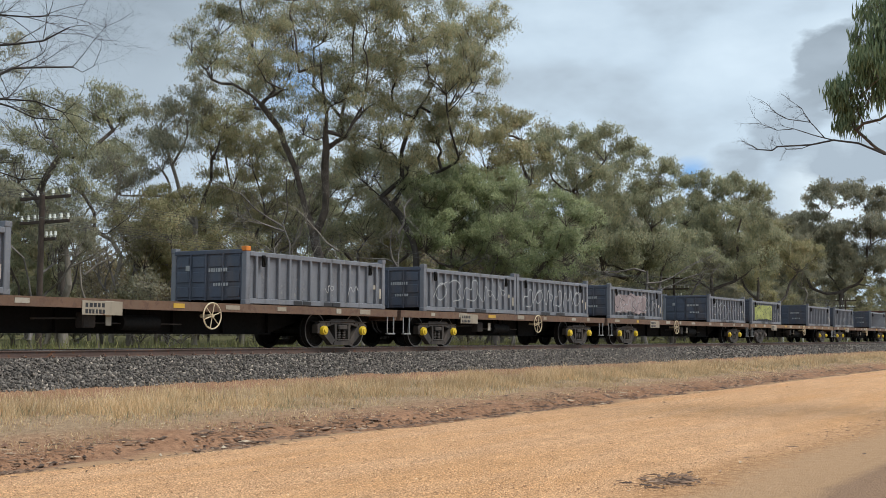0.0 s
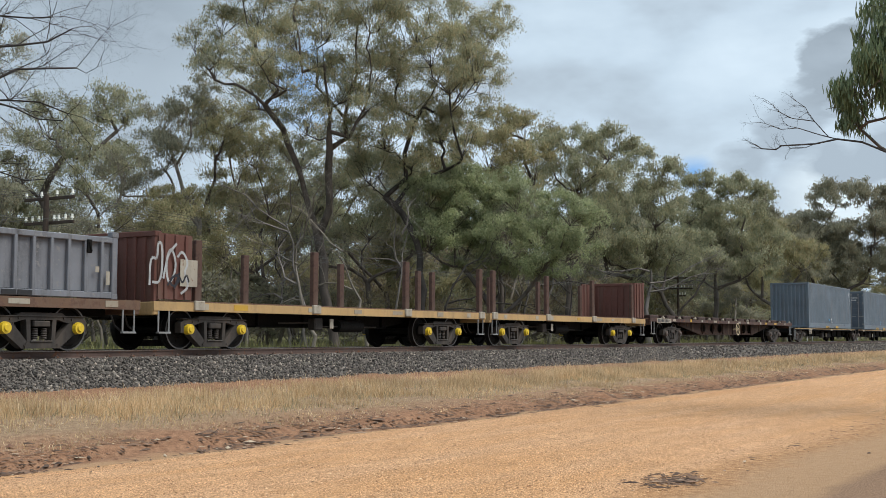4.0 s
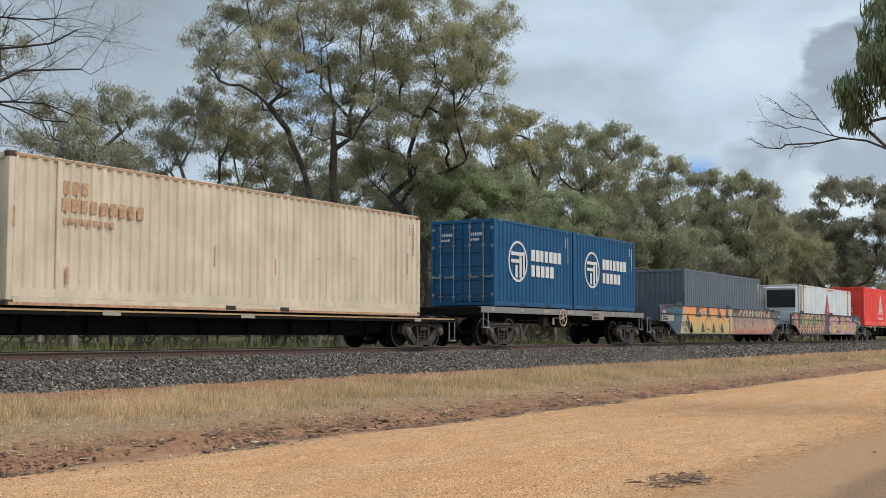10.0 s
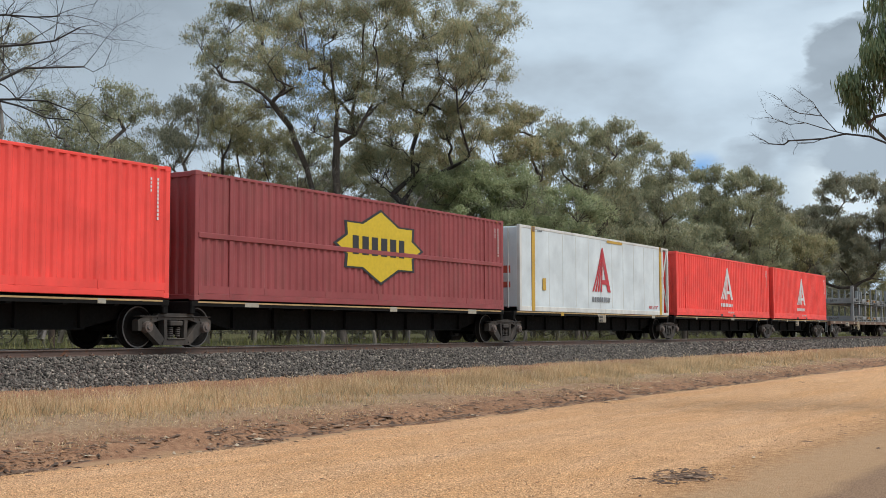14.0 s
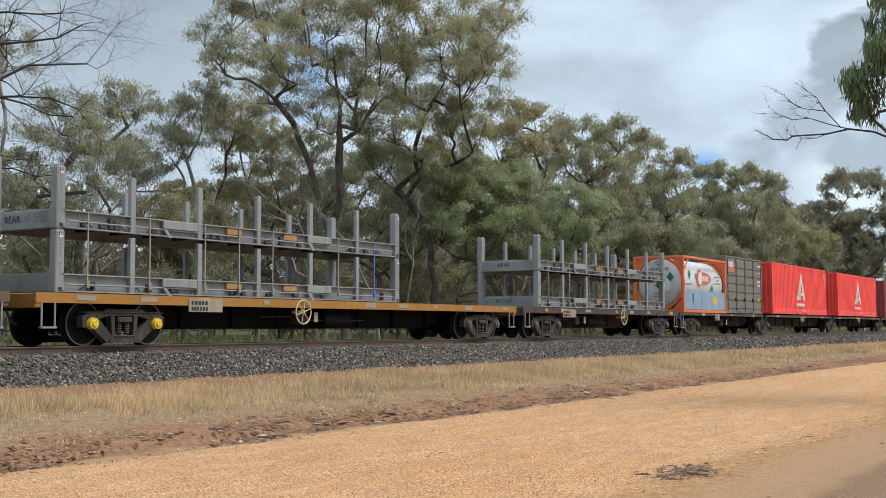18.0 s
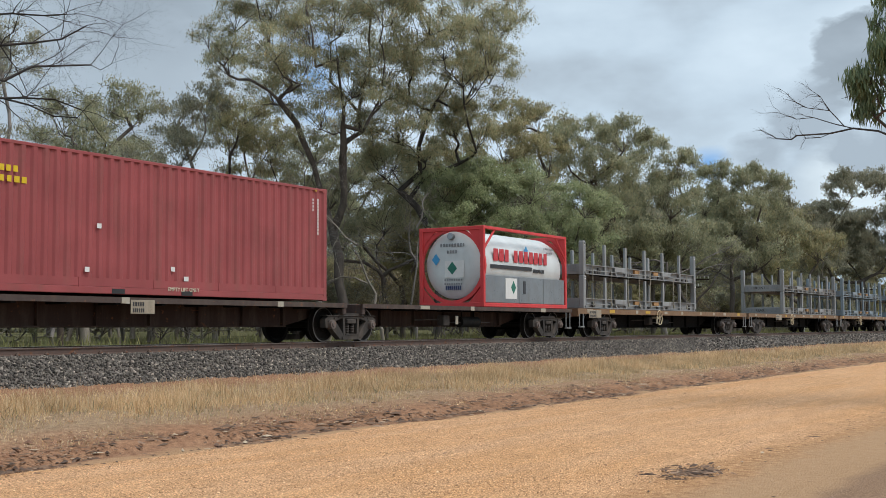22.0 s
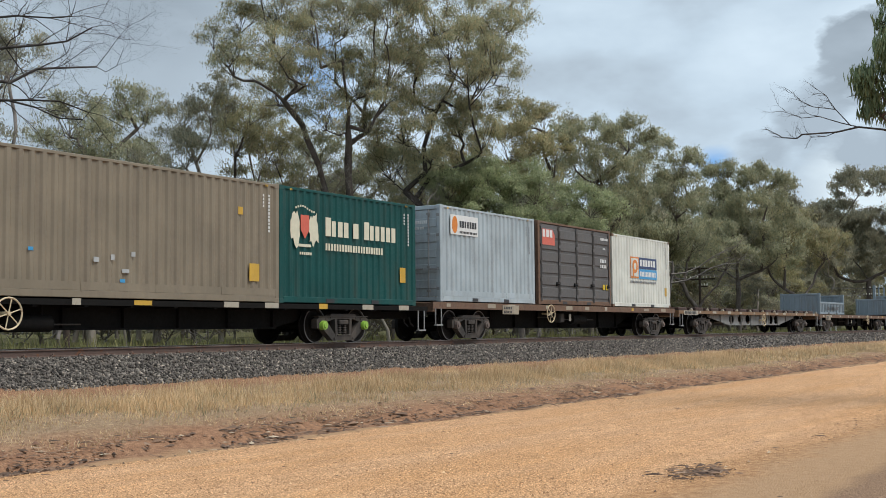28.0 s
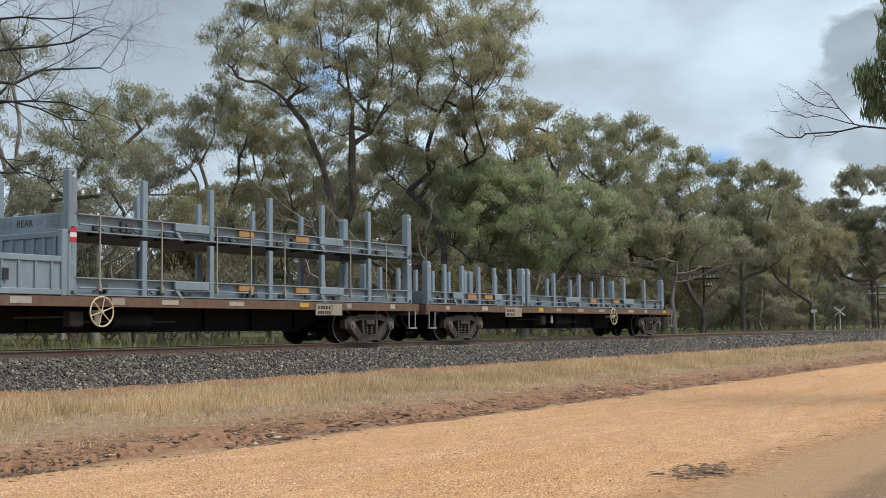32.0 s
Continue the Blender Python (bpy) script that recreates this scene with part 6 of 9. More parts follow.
    if tank_:
        x = (m0 + m1) / 2 + rng.uniform(-1.2, 1.2)
        s = Shape().rod((x - 0.55, -0.85, d - 0.48), (x + 0.55, -0.85, d - 0.48), 0.17, seg=14).box(x - 0.40, x - 0.36, -0.87, -0.83, d - 0.34, d - 0.05).box(x + 0.36, x + 0.40, -0.87, -0.83, d - 0.34, d - 0.05)
        s.smooth = True
        part("air_reservoir", s, "frame", ob, "brake air reservoir")
        x2 = x - 1.5
        part("brake_gear", Shape().box(x2 - 0.18, x2 + 0.18, -1.0, -0.75, d - 0.60, d - 0.28, 0.03).rod((x2, -0.85, d - 0.4), (x2 - 1.2, -0.6, d - 0.42), 0.02).rod((x2 + 0.2, -0.9, d - 0.5), (x2 + 2.8, -0.9, d - 0.5), 0.015), "bogie", ob, "brake valve and rods")
        part("brake_tag", Shape().box(x2 + 0.35, x2 + 0.5, -1.10, -1.08, d - 0.55, d - 0.30), "mark_white", ob)
    return ob


def holed_girder_wagon(u0, u1, b0, b1, deck, girder, sill, label, seed, caps, plate, wheel_at):
    """A flat wagon whose outer girders are pierced with oval holes; rusty container seats on its deck."""
    ob = wagon(u0, u1, b0, b1, deck, sill, label, 0.62, 0.15, None, caps, seed, None, name="flat_wagon", tank_=False)
    c = (u0 + u1) / 2
    a, b, p, q = u0 - c, u1 - c, b0 - c, b1 - c
    m0, m1 = p + 1.0, q - 1.0
    d, low = deck - 0.15, 0.43
    holes = [m0 + (m1 - m0) * f for f in (0.24, 0.335, 0.415, 0.62, 0.69, 0.755)]
    for y in (-1.0, 1.0):
        s = Shape()
        top, bot = d, low
        flat0, flat1 = m0 + 3.0, m1 - 3.0
        # web as upright strips, opened where the holes are
        xs = [m0, flat0]
        for h in holes:
            xs += [h - 0.42, h + 0.42]
        xs += [flat1, m1]

        def lower(x):
            if x < flat0:
                return d - 0.12 + (low - d + 0.12) * (x - m0) / (flat0 - m0)
            if x > flat1:
                return d - 0.12 + (low - d + 0.12) * (m1 - x) / (m1 - flat1)
            return low
        xs = sorted(set(xs))
        for x0, x1 in zip(xs, xs[1:]):
            mid = (x0 + x1) / 2
            h = [k for k in holes if abs(k - mid) < 0.02]
            if not h or y > 0:
                s.prism([(x0, lower(x0)), (x1, lower(x1)), (x1, top), (x0, top)], y - 0.01, y + 0.01)
            else:
                k, zc, rx, rz = h[0], (top + low) / 2 + 0.02, 0.37, 0.235
                n = 24
                ring = [(k + rx * math.cos(6.2832 * i / n), zc + rz * math.sin(6.2832 * i / n)) for i in range(n)]
                out = []
                for i in range(n):
                    ca, sa = math.cos(6.2832 * i / n), math.sin(6.2832 * i / n)
                    t = min(0.42 / abs(ca) if abs(ca) > 1e-6 else 9, ((top - zc) if sa > 0 else (zc - low)) / abs(sa) if abs(sa) > 1e-6 else 9)
                    out.append((k + t * ca, zc + t * sa))
                for yy in (y - 0.01, y + 0.01):
                    vs = [(x, yy, z) for x, z in ring] + [(x, yy, z) for x, z in out]
                    s.add(vs, [(i, (i + 1) % n, n + (i + 1) % n, n + i) for i in range(n)])
                s.add([(x, y - 0.01, z) for x, z in ring] + [(x, y + 0.01, z) for x, z in ring], [(i, (i + 1) % n, n + (i + 1) % n, n + i) for i in range(n)])
        for x in [m0 + 0.2 + i * (m1 - m0 - 0.4) / 9 for i in range(10)]:
            s.box(x - 0.02, x + 0.02, y - 0.06, y + 0.0, lower(x), top)
        s.box(flat0, flat1, y - 0.08, y + 0.08, low - 0.02, low)
        part("side_girder", s, girder, ob, "deep side girder pierced with oval holes")
    n = 11
    for i in range(n):
        x = a + 1.0 + (b - a - 2.0) * i / (n - 1)
        for y in (-0.75, 0.75):
            part("container_seat", shared(("container_seat",), lambda: Shape().box(-0.52, 0.52, -0.30, 0.30, 0.0, 0.17, 0.03)), "seat_rust", ob, "dark rusty steel container seat", at=(x, y, deck - 0.02))
        part("twist_lock", shared(("twist_lock",), lambda: Shape().box(-0.10, 0.10, -0.06, 0.06, 0.0, 0.07, 0.02).rod((-0.05, 0, 0.09), (0.05, 0, 0.09), 0.035)), "mark_board", ob, "pale twist lock", at=(x + 0.8, -1.15, deck))
    brake_wheel(ob, wheel_at - c, deck - 0.42)
    s = Shape().box(plate - c - 0.9, plate - c + 0.9, -1.262, -1.248, deck - 0.20, deck - 0.01, 0.005)
    pl = part("number_plate", s, "mark_white", ob, "pale number board")
    part("board_lettering", rects(bars(plate - c - 0.8, deck - 0.17, 1.5, 0.13, 9, 0.3, 1), -1.262), "black", pl)
    return ob


def bulkhead_wagon(u0, u1, b0, b1, deck, end, label, seed):
    """A flat wagon with rusty stakes and one ribbed bulkhead."""
    ob = wagon(u0, u1, b0, b1, deck, "sill_ochre", label, 0.55, 0.2, None, ("cap", "cap"), seed, None, name="bulkhead_wagon")
    c = (u0 + u1) / 2
    a, b = u0 - c, u1 - c
    x = a + 0.12 if end < 0 else b - 0.12
    wall_ = part("bulkhead", Shape().box(x - 0.05, x + 0.05, -1.2, 1.2, deck, deck + 1.5), "bulkhead_red", ob, "rusty ribbed steel bulkhead")
    for i in range(9):
        part("bulkhead_rib", shared(("bulkhead_rib",), lambda: Shape().box(-0.09, 0.09, -0.05, 0.05, -0.1, 1.42, 0.012)), "bulkhead_red", wall_, at=(x, -1.15 + i * 2.3 / 8, deck))
    part("bulkhead_cap", Shape().box(x - 0.10, x + 0.10, -1.22, 1.22, deck + 1.42, deck + 1.54, 0.012), "bulkhead_red", wall_)
    wing = (x, x + 1.05) if end < 0 else (x - 1.05, x)
    for y in (-1.2, 1.2):
        side = part("bulkhead_wing", Shape().box(wing[0], wing[1], y - 0.03, y + 0.03, deck + 0.05, deck + 1.5), "bulkhead_red", ob, "rusty side wing of the bulkhead")
        for i in range(3):
            part("wing_rib", shared(("wing_rib",), lambda: Shape().box(-0.04, 0.04, -0.07, 0.07, 0.05, 1.48, 0.01)), "bulkhead_red", side, at=(wing[0] + 0.2 + i * 0.32, y, deck))
    lo, hi = (a + 1.4, b - 0.3) if end < 0 else (a + 0.3, b - 1.4)
    for i in range(4):
        xx = lo + (hi - lo) * i / 3
        for y in (-1.17, 1.17):
            part("stake", shared(("stake",), lambda: Shape().box(-0.11, 0.11, -0.06, 0.06, -0.1, 1.42, 0.012)), "rust", ob, "rusty steel side stake", at=(xx, y, deck))
        part("stake_pocket", shared(("stake_pocket",), lambda: Shape().box(-0.16, 0.16, -0.05, 0.03, -0.18, 0.04, 0.015)), "mark_white", ob, at=(xx, -1.25, deck))
    if end < 0:
        part("notice_board", rects([(a + 0.75, deck + 0.35, 0.55, 0.6)], -1.275), "mark_white", ob)
    part("plank_floor", Shape().box(a + 0.1, b - 0.1, -1.2, 1.2, deck - 0.02, deck + 0.03), "sill_rust", ob)
    if end < 0:
        scrawl(ob, (("spray_white", 3, 0.03), ("spray_dark", 2, 0.025)), a - 0.2 + 0.05, a + 1.1, deck + 0.2, deck + 1.4, seed, -1.28)
    return ob


def well_wagon(u0, u1, b0, b1, label, body, seed):
    """A well wagon: deep side walls between the bogies, sloped ends."""
    c = (u0 + u1) / 2
    ob = on_train(thing("well_wagon", label, "wagon", "wagons of the train"), c)
    a, b, p, q = u0 - c, u1 - c, b0 - c, b1 - c
    top, low, plat = 1.70, 0.40, 1.02
    w0, w1 = p + 1.5, q - 1.6
    for y, o in ((-1.34, -1), (1.34, 1)):
        lo, hi = sorted((y, y - o * 0.10))
        pts = [(p - 0.55, plat - 0.06), (p + 0.15, plat - 0.06), (p + 0.7, plat - 0.20), (p + 1.1, plat - 0.40), (w0, low), (w1, low), (q - 1.15, plat - 0.40), (q - 0.7, plat - 0.20), (q - 0.2, plat - 0.06), (q + 0.2, plat - 0.06), (q + 0.2, top - 0.10), (q - 0.1, top), (p - 0.2, top), (p - 0.55, top - 0.10)]
        part("side_wall", Shape().prism(pts, lo, hi), body, ob, "deep painted side wall")
        l2, h2 = sorted((y, y + o * 0.03))
        part("top_chord", Shape().box(p - 0.2, q - 0.1, l2, h2, top - 0.02, top + 0.02, 0.008), "well_dark", ob)
        l2, h2 = sorted((y, y + o * 0.035))
        part("waist_lip", Shape().box(p - 0.5, q + 0.15, l2, h2, top - 0.395, top - 0.37, 0.006), "well_dark", ob, "dark lip along the side wall")
        for x in (w0 + 1.6, 0.15, w1 - 1.6):
            part("side_joint", shared(("side_joint",), lambda: Shape().box(-0.012, 0.012, -0.007, 0.007, low + 0.02, top - 0.40)), "well_dark", ob, at=(x, y, 0))
    part("well_floor", Shape().box(w0 - 0.4, w1 + 0.4, -1.24, 1.24, low, low + 0.10), "frame", ob)
    for x0, x1, o in ((a, p + 1.2, -1), (q - 1.2, b, 1)):
        part("end_platform", Shape().box(x0, x1, -1.2, 1.2, plat - 0.22, plat, 0.02).box((x0 + x1) / 2 - 0.8, (x0 + x1) / 2 + 0.8, -0.3, 0.3, plat - 0.4, plat - 0.2), "frame", ob)
    for x in (p + 1.2, q - 1.2):
        k = 1 if x > 0 else -1
        part("slope_sheet", Shape().prism([(x, plat), (x - k * 1.4, low + 0.1), (x - k * 1.35, low + 0.1), (x + k * 0.05, plat)], -1.2, 1.2), "frame", ob)
    end_gear(ob, a, -1, plat + 0.15)
    end_gear(ob, b, 1, plat + 0.15)
    bogie(ob, p, b0)
    bogie(ob, q, b1)
    for x in (w0 + 0.5, w1 - 0.5, 0.3):
        part("guide_block", shared(("guide_block",), lambda: Shape().prism([(-0.16, 0), (0.16, 0), (0.08, 0.14), (-0.08, 0.14)], -0.1, 0.1)), body, ob, at=(x, -1.28, top))
    return ob


SPRAY_Y = -1.342


def field(ob, mat, pts, layer):
    """A filled patch of spray paint on the side wall: corners along the wagon and up."""
    part("spray_shape", Shape().prism(pts, SPRAY_Y - 0.0014 * layer - 0.001, SPRAY_Y - 0.0014 * layer), mat, ob)


def lines(ob, mat, paths, w, layer):
    s = Shape()
    for i, p in enumerate(paths):
        stroke(s, p, w, SPRAY_Y - 0.0014 * layer - 0.002 - 0.0003 * (i % 7))
    part("spray_outline", s, mat, ob)


def arc(cx, cz, rx, rz, a0, a1, n=14):
    return [(cx + rx * math.cos(radians(a0 + (a1 - a0) * i / n)), cz + rz * math.sin(radians(a0 + (a1 - a0) * i / n))) for i in range(n + 1)]


def clover(ob, x, z, r, layer):
    """A yellow three-lobed splash with a dark outline."""
    lobes = ((0, 0.55), (-0.55, -0.45), (0.5, -0.55))
    for k, (a, b) in enumerate(lobes):
        field(ob, "spray_yellow", arc(x + a * r, z + b * r, 0.62 * r, 0.62 * r, 0, 345, 17), layer + 0.2 * k)
    lines(ob, "spray_dark", [arc(x, z + 0.55 * r, 0.66 * r, 0.66 * r, -35, 215), arc(x - 0.55 * r, z - 0.45 * r, 0.66 * r, 0.66 * r, 70, 330), arc(x + 0.5 * r, z - 0.55 * r, 0.66 * r, 0.66 * r, -130, 110)], 0.02, layer + 1)


def mural_orange(w):
    """Orange and khaki block shapes, then a rose scribble; bare blue-streaked paint at the leading end."""
    lo, hi, mid = 0.44, 1.67, 1.31
    field(w, "spray_cream", [(-7.0, lo), (-5.6, lo), (-5.6, hi), (-6.6, hi)], 0)
    field(w, "spray_fade", [(-6.1, lo), (0.1, lo), (0.1, hi), (-6.4, hi)], 1)
    for x, k in ((-5.5, 0.5), (-3.9, 0.3), (-2.3, 0.35), (-1.0, 0.25)):
        field(w, "spray_brown", [(x - 0.30, lo + 0.05), (x + 0.30, lo + 0.05), (x + 0.05, 0.95), (x - 0.15, 0.95)], 2)
        field(w, "spray_brown", [(x + 0.5, 1.18), (x + 0.9 + k, 1.18), (x + 0.62 + k, hi), (x + 0.42 + k * 0.5, hi)], 2)
        lines(w, "spray_cream", [[(x - 0.30, lo + 0.04), (x - 0.15, 0.95), (x + 0.05, 0.95), (x + 0.30, lo + 0.04)], [(x + 0.45 + k * 0.5, hi), (x + 0.5, 1.18), (x + 0.9 + k, 1.18), (x + 0.62 + k, hi)], [(x - 0.7, lo), (x - 0.55, 1.0), (x - 0.9, 1.25), (x - 0.2, hi)]], 0.025, 3)
    field(w, "spray_brown", [(-6.25, 0.95), (-6.05, 1.3), (-5.35, 0.55), (-5.5, lo), (-5.75, lo)], 2)
    lines(w, "spray_dark", [arc(-3.1, 0.9, 0.5, 0.28, 20, 300), arc(-1.1, 0.95, 0.42, 0.3, 0, 300), [(-4.6, 1.25), (-4.4, 1.6), (-3.9, 1.64)]], 0.018, 3)
    # rose lettering: plum upper band, rose lower wall, pale letter strokes edged in cream
    field(w, "spray_dusk", [(0.2, lo), (7.65, lo), (8.2, 0.62), (8.6, 0.85), (7.9, mid), (0.2, mid)], 1)
    field(w, "spray_plum", [(0.2, mid), (7.9, mid), (7.4, hi), (0.2, hi)], 1)
    field(w, "spray_cream", [(0.1, lo), (0.45, lo), (0.75, 1.0), (0.6, mid), (0.75, hi), (0.02, hi), (0.2, 1.2)], 2)
    lines(w, "spray_dark", [[(0.02, hi), (0.16, 1.15), (0.34, lo)], [(1.15, lo), (1.2, 0.7), (0.95, 0.85), (1.1, 1.28)]], 0.022, 4)
    field(w, "grey_primer", [(0.72, mid + 0.02), (1.72, mid + 0.02), (1.72, hi - 0.17), (0.72, hi - 0.17)], 3)
    rng = random.Random(12)
    x = 1.7
    while x < 7.2:
        wd, k = rng.uniform(0.16, 0.34), rng.uniform(0.1, 0.45)
        pts = [(x, mid + 0.02), (x + wd, mid + 0.02), (x + wd + k, hi - 0.01), (x + k * 0.8, hi - 0.01)]
        field(w, rng.choice(("spray_mint", "spray_mint", "spray_peach")), pts, 2)
        lines(w, "spray_cream", [pts + pts[:1], arc(x + wd + 0.2, mid + 0.02, 0.22, rng.uniform(0.15, 0.28), 10, 170, 8)], 0.016, 3)
        if rng.random() < 0.5:
            lines(w, "spray_dark", [[(x + 0.05, mid + 0.05), (x + k, hi - 0.03)]], 0.014, 5)
        x += wd + rng.uniform(0.2, 0.42)
    x = 1.3
    while x < 7.3:
        wd, t, k = rng.uniform(0.45, 0.8), rng.uniform(0.70, 0.9), rng.uniform(-0.2, 0.35)
        field(w, "spray_red", [(x, lo + 0.01), (x + wd, lo + 0.01), (x + wd * 0.75 + k * 0.4, t), (x + wd * 0.5, t - 0.16), (x + wd * 0.1 + k * 0.3, t - 0.05)], 2)
        stem = [(x + wd * 0.4, lo + 0.08), (x + wd * 0.62, lo + 0.08), (x + wd * 0.55 + k, mid - 0.08), (x + wd * 0.32 + k, mid - 0.04)]
        field(w, "spray_mint" if rng.random() < 0.6 else "spray_blush", stem, 3)
        lines(w, "spray_cream", [[(x, lo + 0.02), (x + wd * 0.1 + k * 0.3, t - 0.05), (x + wd * 0.5, t - 0.16), (x + wd * 0.75 + k * 0.4, t), (x + wd, lo + 0.02)], stem + stem[:1]], 0.013, 4)
        lines(w, "spray_pink", [arc(x + wd * 0.5, rng.uniform(0.9, 1.1), wd * 0.45, 0.14, rng.uniform(0, 90), rng.uniform(180, 300), 9), [(x - 0.1, 0.75), (x + 0.15, 1.05), (x + 0.05, mid - 0.05)]], 0.018, 5)
        x += wd + rng.uniform(0.02, 0.2)
    lines(w, "spray_dark", [[(7.35, mid), (7.6, 1.05), (7.85, 0.95), (7.9, 0.8), (8.2, 0.55)], [(2.2, 1.2), (2.7, 0.85), (2.9, 0.8)], [(4.0, 1.05), (4.25, 0.85)]], 0.018, 6)
    lines(w, "spray_peach", [[(7.3 + 0.12 * i, 0.62 + 0.05 * i), (7.0 + 0.13 * i, 1.2)] for i in range(6)], 0.06, 3)
    lines(w, "spray_cream", [arc(7.35, 1.48, 0.18, 0.13, 0, 320), arc(7.3, 1.38, 0.2, 0.06, 180, 500)], 0.03, 4)
    lines(w, "spray_white", [arc(8.3, 1.45, 0.09, 0.1, -90, 90), [(8.28, 1.56), (8.28, 1.34)], [(8.31, 1.44), (8.41, 1.33)], [(8.5, 1.55), (8.5, 1.35)], [(8.68, 1.35), (8.68, 1.55)], arc(8.72, 1.5, 0.09, 0.06, -90, 90), arc(8.0, 1.1, 0.1, 0.12, 60, 330), arc(8.3, 1.1, 0.1, 0.1, 0, 340), [(8.5, 1.2), (8.55, 1.0), (8.7, 1.2)], [(8.8, 1.2), (8.8, 1.02)], [(8.95, 1.2), (9.1, 1.2), (8.95, 1.02), (9.12, 1.02)], [(9.2, 1.2), (9.3, 1.1), (9.25, 0.98)]], 0.016, 4)
    lines(w, "spray_sky", [[(-8.3 + 0.11 * i, 0.55 + 0.25 * (i % 3)), (-8.2 + 0.11 * i, 0.95 + 0.2 * (i % 4))] for i in range(12)] + [[(-8.6 + 0.16 * i, 1.36), (-8.5 + 0.16 * i, 1.6)] for i in range(11)], 0.035, 1)
    lines(w, "spray_dark", [arc(-6.75 + 0.14 * i, 0.86 + 0.03 * (i % 2), 0.06, 0.08, 0, 300) for i in range(7)] + [arc(-6.5 + 0.12 * i, 0.6, 0.05, 0.06, 40, 330) for i in range(4)], 0.018, 4)
    part("number_board", Shape().box(-9.3, -7.85, SPRAY_Y - 0.012, SPRAY_Y, 0.98, 1.24, 0.003), "mark_white", w, "pale number board")
    part("board_lettering", rects(bars(-9.2, 1.13, 0.55, 0.08, 4, 0.3, 1) + bars(-9.2, 1.02, 0.62, 0.08, 5, 0.3, 2), SPRAY_Y - 0.014), "black", w)
    part("small_board", Shape().box(-8.95, -8.1, SPRAY_Y - 0.010, SPRAY_Y, 1.56, 1.64, 0.002), "black", w)
    for x, z in ((-9.05, 1.38), (-3.8, 1.42), (4.9, 1.42), (9.3, 1.38)):
        part("reflector_plate", shared(("reflector_plate",), lambda: Shape().box(-0.2, 0.2, -0.008, 0.0, -0.07, 0.07, 0.002)), "mark_white", w, at=(x, SPRAY_Y - 0.006, z))


